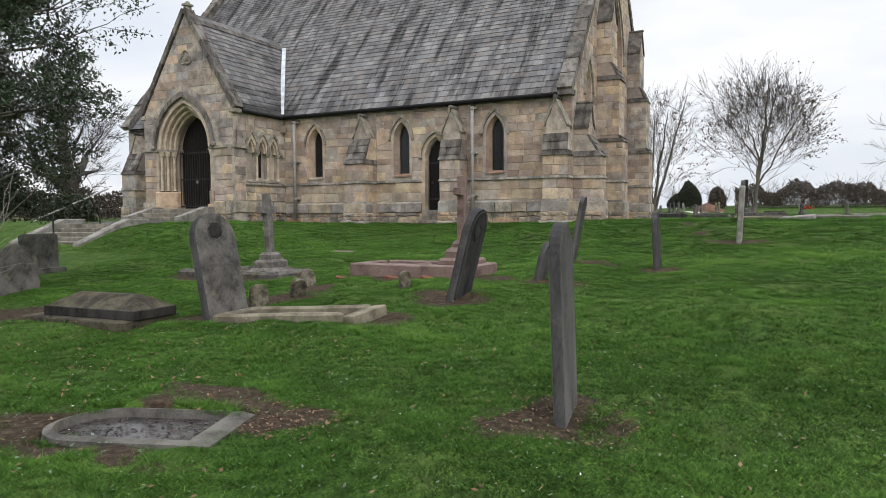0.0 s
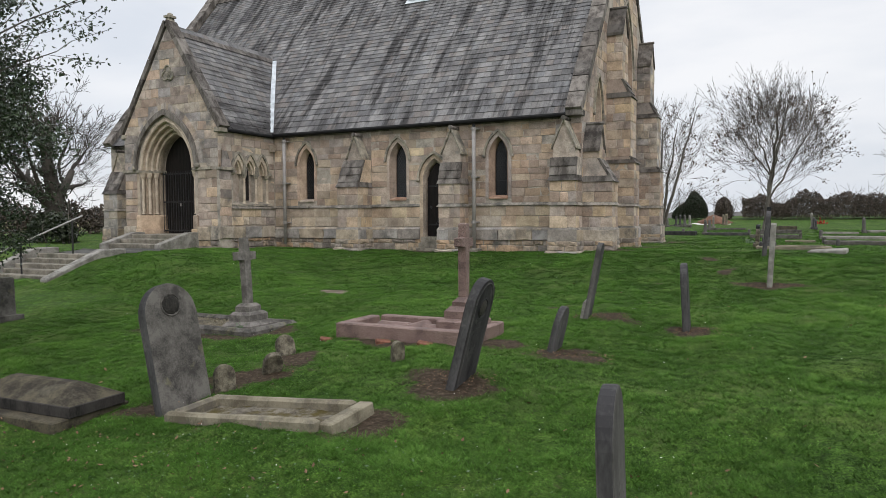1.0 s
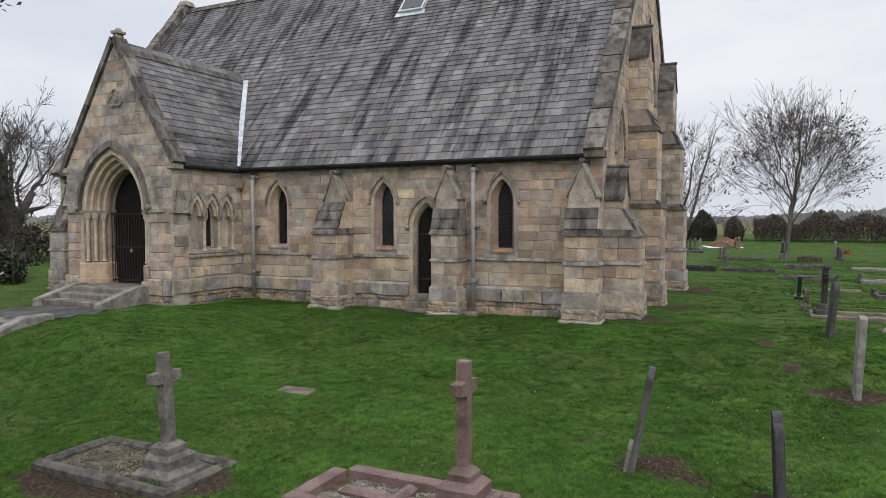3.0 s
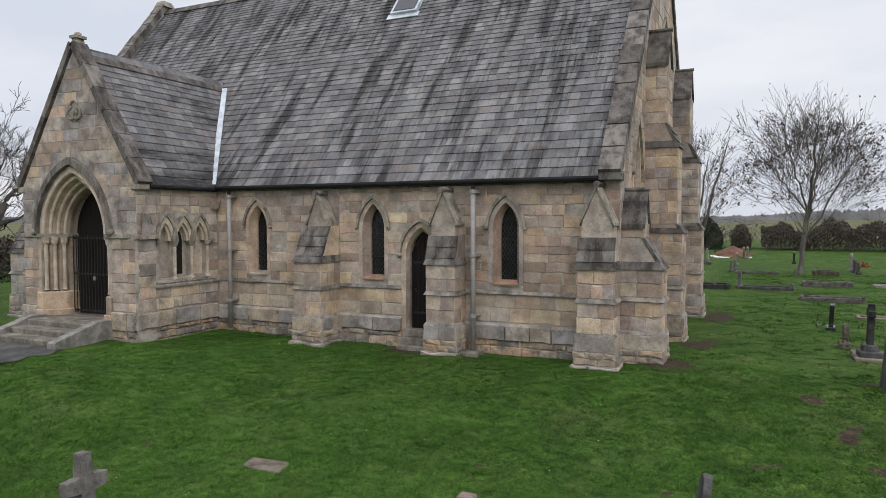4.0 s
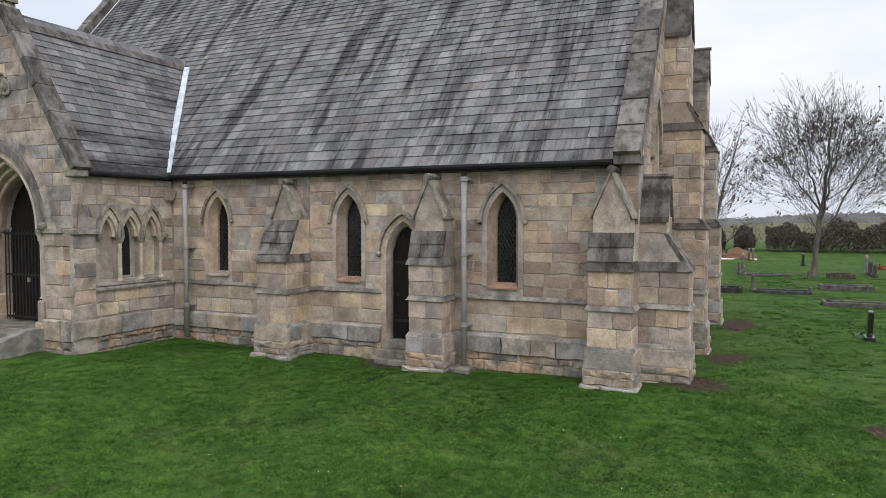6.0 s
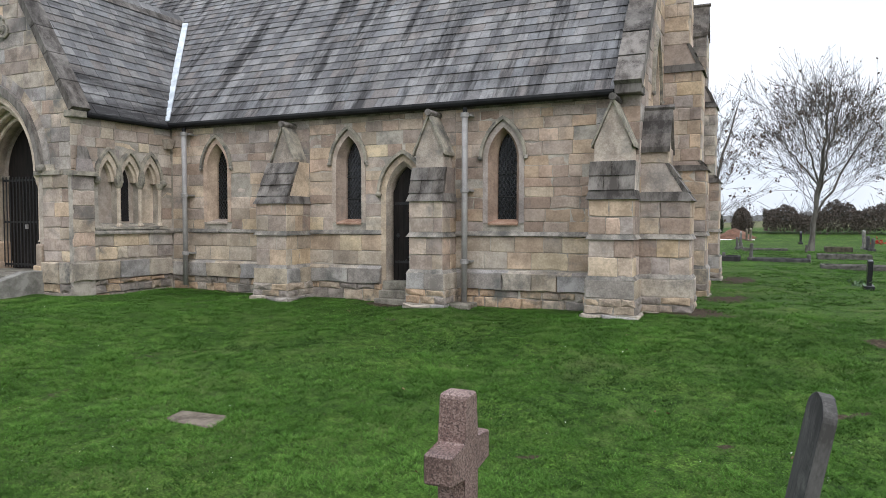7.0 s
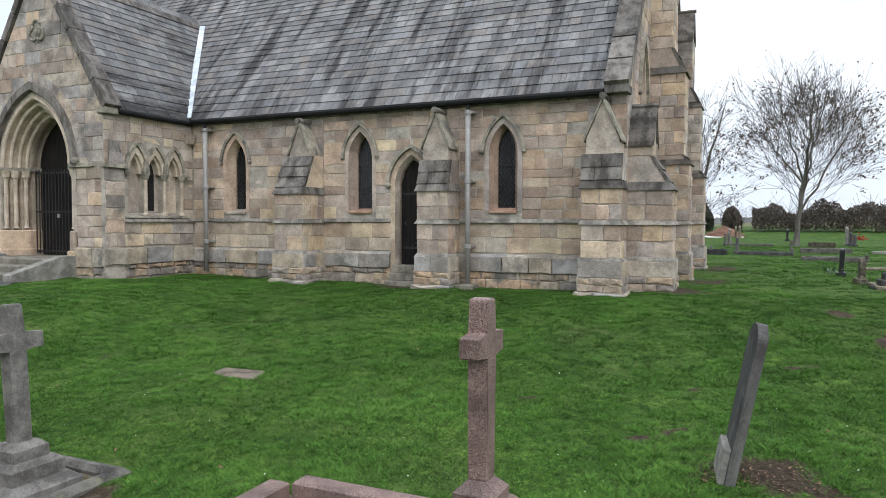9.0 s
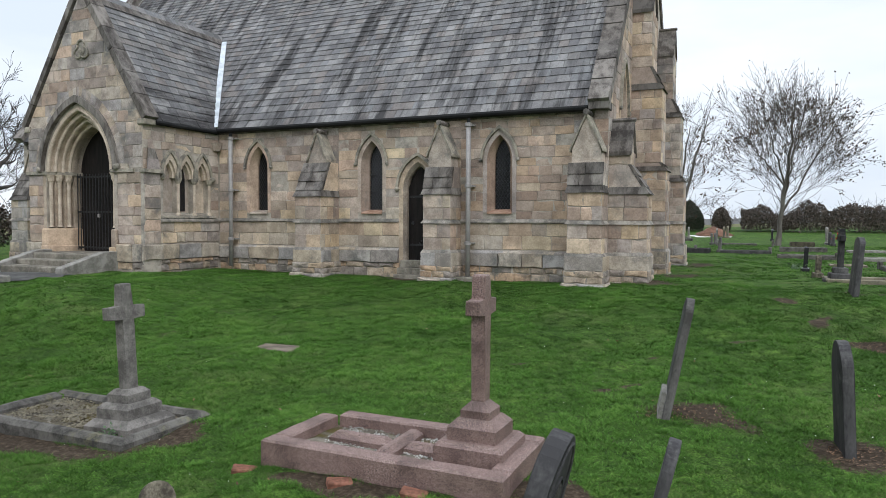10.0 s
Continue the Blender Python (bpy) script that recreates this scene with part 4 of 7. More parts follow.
    if gablet:
        dg, hg, zg, zap = gablet
        # upright face below the gable, the gable, and two coping slabs
        bm = bmesh.new()
        prism(bm, [P(c - hg, z - 0.02, -0.02), P(c + hg, z - 0.02, -0.02), P(c + hg, zg, -0.02), P(c, zap - 0.05, -0.02), P(c - hg, zg, -0.02)], Vector(P(0, 0, dg)) - Vector(P(0, 0, 0)))
        part("gablet", bm, M_DRESS, b)
        for s in (-1, 1):
            bm = bmesh.new()
            o = 0.045
            a, e = (c + s * (hg + o), zg - 0.05), (c, zap)
            thick = 0.07
            prism(bm, [P(a[0], a[1], -0.02), P(a[0], a[1] + thick, -0.02), P(e[0], e[1] + thick * 0.4, -0.02), P(e[0], e[1] - thick, -0.02)], Vector(P(0, 0, dg + 0.05)) - Vector(P(0, 0, 0)))
            part("coping", bm, M_ASHLARP, b)
        bm = bmesh.new()
        q = Vector(P(c, zap + 0.02, dg * 0.5 + 0.02))
        pa, pb = Vector(P(c, zap + 0.01, -0.02)), Vector(P(c, zap + 0.01, dg + 0.07))
        tube(bm, [pa, pb], [0.065, 0.065], 8)
        part("ridge_roll", bm, M_CAP, b)
    if roof:
        # saddleback cap with its ridge running outwards
        dr, z0, z1 = roof
        n = 3
        for j in range(n):
            f0, f1 = j / n, (j + 1) / n
            for s in (-1, 1):
                bm = bmesh.new()
                a0, a1 = (h + 0.06) * (1 - f0), (h + 0.06) * (1 - f1)
                prism(bm, [P(c + s * a0, z0 + (z1 - z0) * f0, -0.02), P(c + s * a1, z0 + (z1 - z0) * f1, -0.02), P(c + s * a1, z0 + (z1 - z0) * f1 - 0.09, -0.02), P(c + s * a0, z0 + (z1 - z0) * f0 - 0.09, -0.02)], Vector(P(0, 0, dr + 0.05)) - Vector(P(0, 0, 0)))
                part("saddleback_slab", bm, M_CAP, b)
        bm = bmesh.new()
        prism(bm, [P(c - h, z0 - 0.05, -0.02), P(c + h, z0 - 0.05, -0.02), P(c, z1 - 0.07, -0.02)], Vector(P(0, 0, dr)) - Vector(P(0, 0, 0)))
        part("gable_core", bm, M_DRESS, b)
        bm = bmesh.new(); tube(bm, [Vector(P(c, z1 + 0.0, -0.02)), Vector(P(c, z1, dr + 0.06))], [0.05, 0.05], 6); part("ridge_roll", bm, M_CAP, b)
    return b


buttress(SP, -13.04, 0.76, 0.82, [(3.2, 0.82, 4.05)], gablet=(0.42, 0.27, 4.1, 4.84))
buttress(SP, -9.575, 0.69, 0.60, [(3.22, 0.60, 3.84)], gablet=(0.46, 0.29, 4.12, 4.86))
buttress(SP, -6.12, 0.73, 0.60, [(3.22, 0.60, 3.84)], gablet=(0.50, 0.31, 4.12, 4.90), upper=M_ASHLAR)
buttress(SP, -24.07, 0.76, 0.82, [(3.2, 0.82, 4.05)], gablet=(0.42, 0.27, 4.1, 4.84), upper=M_ASHLAR, lower=M_PLINTH)
buttress(EP, 20.98, 0.66, 0.83, [(3.2, 0.83, 3.82), (4.1, 0.46, 4.1)], roof=(0.46, 4.1, 4.82), upper=M_STONE)
buttress(EP, 23.9, 0.8, 0.88, [(3.9, 0.88, 4.08), (5.95, 0.76, 6.5), (7.9, 0.5, 7.9)], roof=(0.5, 7.95, 8.8), upper=M_STONE)
buttress(EP, 28.9, 0.8, 0.88, [(3.9, 0.88, 4.08), (5.95, 0.76, 6.5), (7.9, 0.5, 7.9)], roof=(0.5, 7.95, 8.8), upper=M_ASHLAR)

# ---- porch ----
PX, PYF, PXE, PXW = -18.78, 17.9, -16.66, -20.9
PF, PE = south(PYF), east(PXE)
P_EAVE, P_RIDGE = 5.05, 8.34
ARCH = (PX, 1.32, 3.83, 5.54, 1.70)
gab = [(PXW, 1.0), (PXE, 1.0), (PXE, P_EAVE), (PX, P_RIDGE + 0.1), (PXW, P_EAVE)]
AX = PX - 0.15
pw = part("porch_front_wall", wall_panel(PF, gab, [arch_line(AX, 1.27, 1.62, 3.83, 5.52, 12)], 0.3), M_MORTAR, church)
ps = (P_RIDGE + 0.1 - P_EAVE) / (PXE - PX)
pcuts = [(-ps, 1, P_EAVE - ps * PXW), (ps, 1, P_EAVE + ps * PXE)]
pg = [(AX, 1.40, 3.83, 5.66, 1.0)]
stones(pw, PF, PXW, PXE, courses(3.855, 8.3, 0.29), 0.48, M_ASHLAR, cuts=pcuts, gaps=pg, odd=M_STONE)
stones(pw, PF, PXW, PXE, courses(1.95, 3.76, 0.26, 0.25), 0.40, M_STONE, gaps=pg, odd=M_YELLOW, proud=0.02, rough=0.012)
stones(pw, PF, PXW - 0.06, PXE + 0.02, [1.5, 1.95], 0.6, M_PLINTH, gaps=pg, proud=0.085, rough=0.006)
stones(pw, PF, PXW - 0.06, PXE + 0.02, [1.12, 1.32, 1.5], 0.45, M_RUBBLE, gaps=pg, proud=0.07, rough=0.03)
# orders of the arch, stepping inwards
orders = [(1.27, 5.52, 0.0), (1.16, 5.41, -0.12), (1.05, 5.28, -0.28), (0.97, 5.16, -0.42), (0.90, 5.05, -0.56)]
for (w0, a0, d0), (w1, a1, d1) in zip(orders, orders[1:]):
    bm = bmesh.new()
    l0, l1 = arch_line(AX, w0, 3.83, 3.83, a0, 14), arch_line(AX, w1, 3.83, 3.83, a1, 14)
    band(bm, PF, l0, l1, d1 - 0.12, d0 + 0.012)
    part("arch_order", bm, M_SHAFT, church)
    bm = bmesh.new(); sweep(bm, PF, arch_line(AX, w1 + 0.02, 3.83, 3.83, a1 + 0.02, 14), d0 + 0.0, 0.045, 8)
    part("roll_moulding", bm, M_SHAFT, church)
bm = bmesh.new(); skirt(bm, PF, arch_line(AX, 0.90, 3.83, 3.83, 5.05, 14), -0.54, arch_line(AX, 0.90, 3.83, 3.83, 5.05, 14), -0.80); part("arch_soffit", bm, M_DRESS, church)
h0, h1 = arch_line(AX, 1.34, 3.88, 3.83, 5.60, 14), arch_line(AX, 1.47, 3.88, 3.83, 5.79, 14)
bm = bmesh.new(); band(bm, PF, h1, h0, -0.01, 0.12); part("hood_mould", bm, M_CAP, church)
h2 = arch_line(AX, 1.68, 3.95, 3.83, 6.02, 14)
for i in range(len(h1) - 1):
    bm = bmesh.new()
    band(bm, PF, [h2[i], h2[i + 1]], [h1[i], h1[i + 1]], -0.01, 0.019)
    bmesh.ops.scale(bm, vec=(0.985, 1, 0.985), space=Matrix.Translation(-Vector(PF((h1[i][0] + h2[i + 1][0]) / 2, (h1[i][1] + h2[i + 1][1]) / 2, 0))), verts=bm.verts[:])
    part("voussoir", bm, M_ASHLAR, church)
for sgn in (-1, 1):
    bm = bmesh.new(); bmesh.ops.create_icosphere(bm, subdivisions=2, radius=0.10, matrix=Matrix.Translation(PF(AX + sgn * 1.44, 3.90, 0.06)))
    for v in bm.verts:
        v.co.x += 0.02 * noise.noise(v.co * 20); v.co.z += 0.02 * noise.noise(v.co * 25)
    part("carved_stop", bm, M_ASHLARP, church)
    bm = bmesh.new(); block(bm, *sorted((AX + sgn * 1.36, AX + sgn * 1.80)), PYF - 0.022, PYF + 0.05, 3.845, 3.98); part("springer_stone", bm, M_ASHLAR, church)
    jamb = holder("moulded_jamb", church, "sandstone door jamb with slender shafts and leaf capitals")
    # splayed core, shafts with capitals and bases, plinth
    xo, xi = AX + sgn * 1.40, AX + sgn * 0.90
    bm = bmesh.new()
    prism(bm, [(xo, PYF - 0.01, 1.60), (AX + sgn * 1.29, PYF - 0.01, 1.60), (AX + sgn * 1.27, PYF + 0.16, 1.60), (AX + sgn * 1.15, PYF + 0.16, 1.60), (AX + sgn * 1.15, PYF + 0.34, 1.60), (AX + sgn * 1.02, PYF + 0.34, 1.60), (AX + sgn * 1.02, PYF + 0.54, 1.60), (xi, PYF + 0.54, 1.60), (xi, PYF + 0.80, 1.60), (xo, PYF + 0.80, 1.60)][::sgn], (0, 0, 2.16))
    part("jamb_core", bm, M_YELLOW, jamb)
    for k, (ux, dy) in enumerate(((1.205, 0.06), (1.085, 0.22), (0.96, 0.40))):
        p = Vector((AX + sgn * ux, PYF + dy + 0.02, 0))
        bm = bmesh.new(); tube(bm, [p + Vector((0, 0, z)) for z in (2.36, 2.40, 3.50, 3.56)], [0.075, 0.050, 0.050, 0.06], 10); part("shaft", bm, M_SHAFT, jamb)
        bm = bmesh.new(); tube(bm, [p + Vector((0, 0, z)) for z in (3.56, 3.60, 3.68, 3.76)], [0.06, 0.085, 0.10, 0.13], 8)
        for v in bm.verts:
            v.co += 0.02 * Vector((noise.noise(v.co * 25), noise.noise(v.co * 27 + Vector((3, 0, 0))), 0))
        part("capital", bm, M_SHAFT, jamb)
    bm = bmesh.new()
    prism(bm, [(xo, PYF - 0.09, 1.60), (AX + sgn * 1.20, PYF - 0.06, 1.60), (AX + sgn * 0.86, PYF + 0.42, 1.60), (AX + sgn * 0.86, PYF + 0.78, 1.60), (xo, PYF + 0.7, 1.60)][::sgn], (0, 0, 0.72))
    edges_of(bm, 0.03); part("base_block", bm, M_YELLOW, jamb)
    bm = bmesh.new()
    prism(bm, [(xo, PYF - 0.11, 1.60), (AX + sgn * 1.15, PYF - 0.09, 1.60), (AX + sgn * 0.82, PYF + 0.40, 1.60), (AX + sgn * 0.82, PYF + 0.79, 1.60), (xo, PYF + 0.72, 1.60)][::sgn], (0, 0, 0.26))
    edges_of(bm, 0.02); part("base_block", bm, M_YELLOW, jamb)
    bm = bmesh.new()
    prism(bm, [(AX + sgn * 2.02, PYF - 0.07, 3.76), (AX + sgn * 1.2, PYF - 0.07, 3.76), (AX + sgn * 0.85, PYF + 0.45, 3.76), (AX + sgn * 0.85, PYF + 0.79, 3.76), (AX + sgn * 2.02, PYF + 0.3, 3.76)][::sgn], (0, 0, 0.09))
    part("impost_band", bm, M_ASHLARP, jamb)
# gable panel: a carved trefoil in a round
bm = bmesh.new()
for k in range(3):
    a = math.pi / 2 + k * 2 * math.pi / 3
    pts = [Vector(PF(PX + 0.03 + 0.13 * math.cos(a) + 0.13 * math.cos(t), 6.93 + 0.13 * math.sin(a) + 0.13 * math.sin(t), 0.035)) for t in np.linspace(a - 2.0, a + 2.0, 12)]
    tube(bm, pts, [0.032] * 12, 6)
tr = part("trefoil_panel", bm, M_ASHLARP, church, "carved stone trefoil panel set in the porch gable")
bm = bmesh.new(); bmesh.ops.create_circle(bm, cap_ends=True, segments=20, radius=0.27, matrix=Matrix.Translation(PF(PX + 0.03, 6.93, 0.022)) @ pose(0, 0, 0, 90)); part("sunk_field", bm, M_STRING, tr)
bm = bmesh.new(); bmesh.ops.create_icosphere(bm, subdivisions=3, radius=0.11)
for v in bm.verts:
    v.co *= 1 + 0.5 * noise.noise(v.co * 22)
    v.co.y *= 0.4
bmesh.ops.translate(bm, vec=PF(PX + 0.03, 6.9, 0.03), verts=bm.verts[:]); part("foliage_boss", bm, M_ASHLARP, tr)
# gable coping slabs, kneelers and apex stone
for sgn in (-1, 1):
    foot, head = Vector((PX + sgn * 2.24, 0, P_EAVE + 0.02)), Vector((PX, 0, P_RIDGE + 0.28))
    nrm = Vector((sgn * (head.z - foot.z), 0, abs(foot.x - head.x))).normalized()
    for k in range(6):
        a, b = foot.lerp(head, k / 6 + 0.002), foot.lerp(head, (k + 1) / 6 - 0.002)
        bm = bmesh.new()
        pts = [a - nrm * 0.06, b - nrm * 0.06, b + nrm * 0.09, a + nrm * 0.09]
        prism(bm, [(p.x, PYF - 0.07, p.z) for p in pts], (0, 0.42, 0)); part("coping_slab", bm, M_CAP, church)
    bm = bmesh.new(); block(bm, *sorted((PX + sgn * 2.0, PX + sgn * 2.25)), PYF - 0.06, PYF + 0.32, P_EAVE - 0.13, P_EAVE + 0.02); edges_of(bm, 0.02); part("kneeler", bm, M_ASHLARP, church)
bm = bmesh.new()
block(bm, PX - 0.11, PX + 0.11, PYF + 0.0, PYF + 0.3, P_RIDGE + 0.15, P_RIDGE + 0.42, 0.04, 0.04)
block(bm, PX - 0.13, PX + 0.13, PYF + 0.0, PYF + 0.3, P_RIDGE + 0.42, P_RIDGE + 0.49); bmesh.ops.create_icosphere(bm, subdivisions=2, radius=0.1, matrix=Matrix.Translation((PX, PYF + 0.15, P_RIDGE + 0.5)))
part("apex_stone", bm, M_ASHLARP, church)
# east wall of the porch with its three-arched window
ARC = [(18.76, 0.23), (19.32, 0.25), (19.9, 0.23)]
pe = part("porch_east_wall", wall_panel(PE, [(PYF + 0.3, 1.0), (YW, 1.0), (YW, P_EAVE), (PYF + 0.3, P_EAVE)], [arch_line(c, w, 2.74, 3.66, 4.2) for c, w in ARC], 0.22), M_MORTAR, church)
ag = [(c, w + 0.10, 3.66, 4.34, 2.68) for c, w in ARC]
stones(pe, PE, PYF, YW - 0.02, courses(Z_STR + 0.06, P_EAVE - 0.03, 0.25, 0.2), 0.42, M_CREAM, gaps=ag, odd=M_STONE)
stones(pe, PE, PYF - 0.02, YW - 0.02, courses(1.97, Z_STR - 0.03, 0.28), 0.44, M_CREAM, proud=0.03, rough=0.012, odd=M_ASHLAR)
stones(pe, PE, PYF - 0.08, YW - 0.08, [1.55, 1.93], 0.6, M_PLINTH, proud=0.08, rough=0.006)
stones(pe, PE, PYF - 0.08, YW - 0.08, courses(1.1, 1.55, 0.16, 0.3), 0.3, M_RUBBLE, proud=0.07, rough=0.035, joint=0.009)
bm = bmesh.new(); prism(bm, [(PXE - 0.01, PYF + 0.05, Z_STR - 0.05), (PXE + 0.09, PYF + 0.05, Z_STR - 0.04), (PXE + 0.09, PYF + 0.05, Z_STR), (PXE - 0.01, PYF + 0.05, Z_STR + 0.09)], (0, YW - PYF - 0.07, 0)); part("string_course", bm, M_STRING, church)
arc = holder("porch_arcade", church, "three small pointed arches on slim shafts, the middle one glazed")
for k, (c, w) in enumerate(ARC):
    for nm, d0, d1, wa, wb, ra, rb in (("arch_order", -0.10, 0.02, w + 0.055, w - 0.03, 4.30, 4.13), ("arch_order", -0.16, -0.05, w, w - 0.09, 4.2, 4.05)):
        bm = bmesh.new(); band(bm, PE, arch_line(c, wa, 3.66, 3.66, ra), arch_line(c, wb, 3.66, 3.66, rb), d0 - 0.004 * (k == 1), d1 + 0.005 * (k == 1)); part(nm, bm, M_SHAFT, arc)
    bm = bmesh.new(); band(bm, PE, arch_line(c, w + 0.13, 3.64, 3.66, 4.40), arch_line(c, w + 0.06, 3.64, 3.66, 4.31), -0.01 - 0.004 * (k == 1), 0.07 + 0.006 * (k == 1)); part("hood_mould", bm, M_ASHLARP, arc)
    bm = bmesh.new(); prism(bm, [PE(u, z, -0.17) for u, z in arch_line(c, w, 2.74, 3.66, 4.2)], (-0.04, 0, 0)); part("blind_panel" if k != 1 else "side_panel", bm, M_CREAM, arc)
bm = bmesh.new(); prism(bm, [PE(u, z, -0.16) for u, z in arch_line(19.3, 0.13, 2.8, 3.62, 4.0)], (0.006, 0, 0)); part("glass", bm, M_GLASS, arc)
for y in (19.04, 19.61, 20.17):
    p = Vector((PXE + 0.0, y, 0))
    bm = bmesh.new(); tube(bm, [p + Vector((0, 0, z)) for z in (2.68, 2.72, 2.76, 3.50, 3.54)], [0.07, 0.07, 0.045, 0.045, 0.055], 8); part("shaft", bm, M_SHAFT, arc)
    bm = bmesh.new(); tube(bm, [p + Vector((0, 0, z)) for z in (3.52, 3.56, 3.62, 3.67)], [0.05, 0.075, 0.095, 0.105], 8); part("capital", bm, M_ASHLARP, arc)
for y in (18.47, 20.24):
    bm = bmesh.new(); bmesh.ops.create_icosphere(bm, subdivisions=2, radius=0.085, matrix=Matrix.Translation((PXE + 0.05, y, 3.68)))
    for v in bm.verts:
        v.co.z += 0.03 * noise.noise(v.co * 25)
    part("carved_stop", bm, M_ASHLARP, arc)
bm = bmesh.new(); prism(bm, [(PXE - 0.02, 18.4, 2.62), (PXE + 0.07, 18.4, 2.62), (PXE + 0.06, 18.4, 2.66), (PXE - 0.15, 18.4, 2.76)], (0, 1.95, 0)); part("sill", bm, M_ASHLARP, arc)
# clasping pilaster at the porch corner, with a steep cap
pb = holder("corner_pilaster", church, "shallow corner buttress of the porch with a steep slate-dark cap")
QE = east(PXE + 0.10)
stones(pb, QE, PYF - 0.05, 18.36, courses(1.97, 3.74, 0.29), 0.4, M_STONE, rough=0.01, odd=M_ASHLAR)
bm = bmesh.new(); block(bm, PXE - 0.02, PXE + 0.10, PYF - 0.05, 18.36, 1.0, 3.74); part("core", bm, M_MORTAR, pb)
stones(pb, QE, PYF - 0.14, 18.42, [1.55, 1.93], 0.6, M_PLINTH, proud=0.06)
bm = bmesh.new(); block(bm, PXE - 0.02, PXE + 0.17, PYF - 0.09, 18.42, 3.74, 3.83); part("impost_band", bm, M_ASHLARP, pb)
for k in range(3):
    z0, z1 = 3.83 + 0.26 * k, 3.83 + 0.26 * (k + 1)
    bm = bmesh.new()
    hexa(bm, [(PXE - 0.02, PYF + 0.12 + 0.05 * k, z0), (PXE + 0.14 - 0.045 * k, PYF + 0.02 + 0.05 * k, z0), (PXE + 0.14 - 0.045 * k, 18.36 - 0.06 * k, z0), (PXE - 0.02, 18.36 - 0.06 * k, z0), (PXE - 0.02, PYF + 0.12 + 0.05 * k, z1), (PXE + 0.095 - 0.045 * k, PYF + 0.07 + 0.05 * k, z1), (PXE + 0.095 - 0.045 * k, 18.30 - 0.06 * k, z1), (PXE - 0.02, 18.30 - 0.06 * k, z1)])
    part("weathering_slab", bm, M_CAP if k == 1 else M_ASHLAR, pb)
# west wall, dim inside, gate
bm = bmesh.new(); block(bm, PXW, PXW + 0.3, PYF + 0.3, YW, 1.0, P_EAVE); part("porch_west_wall", bm, M_ASHLAR, church)
bm = bmesh.new(); block(bm, PXW + 0.3, PXE - 0.22, PYF - 0.05, YW, 1.3, 1.70); part("porch_floor", bm, M_STEP, church)
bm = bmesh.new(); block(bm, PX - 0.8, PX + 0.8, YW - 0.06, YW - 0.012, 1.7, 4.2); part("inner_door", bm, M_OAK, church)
gate = holder("porch_gate", church, "pair of closed black iron bar gates with a padlock")
GYD = PYF + 0.60
for z in (1.78, 2.75, 3.70):
    bm = bmesh.new(); block(bm, AX - 0.84, AX + 0.84, GYD - 0.012, GYD + 0.012, z, z + 0.045); part("rail", bm, M_IRON, gate)
for k in range(15):
    x = AX - 0.82 + k * 1.64 / 14
    bm = bmesh.new(); tube(bm, [Vector((x, GYD - 0.02, 1.74)), Vector((x, GYD - 0.02, 3.80))], [0.013, 0.013], 6); part("bar", bm, M_IRON, gate)
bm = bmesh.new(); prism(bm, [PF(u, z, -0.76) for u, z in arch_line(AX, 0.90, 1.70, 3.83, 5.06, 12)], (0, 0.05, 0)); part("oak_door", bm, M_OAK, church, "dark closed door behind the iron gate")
bm = bmesh.new(); block(bm, AX - 0.03, AX + 0.03, GYD - 0.05, GYD - 0.01, 2.62, 2.72); part("padlock", bm, M_PIPE, gate)
# porch steps with sloping cheeks
st = thing("porch_steps", "worn stone steps with sloping cheek stones before the porch", "steps")
for k, (y0, z) in enumerate(((16.45, 1.42), (16.85, 1.56), (17.3, 1.695))):
    bm = bmesh.new(); block(bm, -19.95, -17.77, y0, 17.88, 1.1, z); edges_of(bm, 0.02); part("tread", bm, M_STEP, st)
for x in (-20.1, -17.62):
    bm = bmesh.new(); prism(bm, [(x - 0.12, 16.3, 1.1), (x - 0.12, 17.86, 1.1), (x - 0.12, 17.86, 1.76), (x - 0.12, 17.45, 1.76), (x - 0.12, 16.3, 1.42)], (0.26, 0, 0)); edges_of(bm, 0.015); part("cheek_stone", bm, M_PALE, st)

# ---- roofs ----
A = math.atan2(RIDGE - EAVES, YR - 20.36)
ROOF_UP, ROOF_N = Vector((0, math.cos(A), math.sin(A))), Vector((0, -math.sin(A), math.cos(A)))
roof_o = Vector((0, 20.36, EAVES + 0.0))
bm = bmesh.new()
prism(bm, [(NAVE_W + 0.2, 20.40, EAVES - 0.04), (NAVE_W + 0.2, YR, RIDGE - 0.06), (NAVE_W + 0.2, 2 * YR - 20.40, EAVES - 0.04), (NAVE_W + 0.2, 2 * YR - 20.52, EAVES - 0.12), (NAVE_W + 0.2, YR, RIDGE - 0.2), (NAVE_W + 0.2, 20.52, EAVES - 0.12)], (XE - NAVE_W - 0.55, 0, 0))
roof = part("main_roof", bm, M_CAP, church, "steep roof of grey stone slates in diminishing courses")
AP = math.atan2(P_RIDGE - P_EAVE, 2.2)
PU, PN = Vector((-math.cos(AP), 0, math.sin(AP))), Vector((math.sin(AP), 0, math.cos(AP)))
po = Vector((PXE + 0.10, 0, P_EAVE + 0.0))
bm = bmesh.new()
prism(bm, [(PXE + 0.06, PYF + 0.2, P_EAVE - 0.04), (PX, PYF + 0.2, P_RIDGE - 0.04), (2 * PX - PXE - 0.06, PYF + 0.2, P_EAVE - 0.04), (2 * PX - PXE + 0.06, PYF + 0.2, P_EAVE - 0.14), (PX, PYF + 0.2, P_RIDGE - 0.18), (PXE - 0.06, PYF + 0.2, P_EAVE - 0.14)], (0, 5.1, 0))
proof = part("porch_roof", bm, M_SLATE, church, "steep slated roof of the porch meeting the main roof")


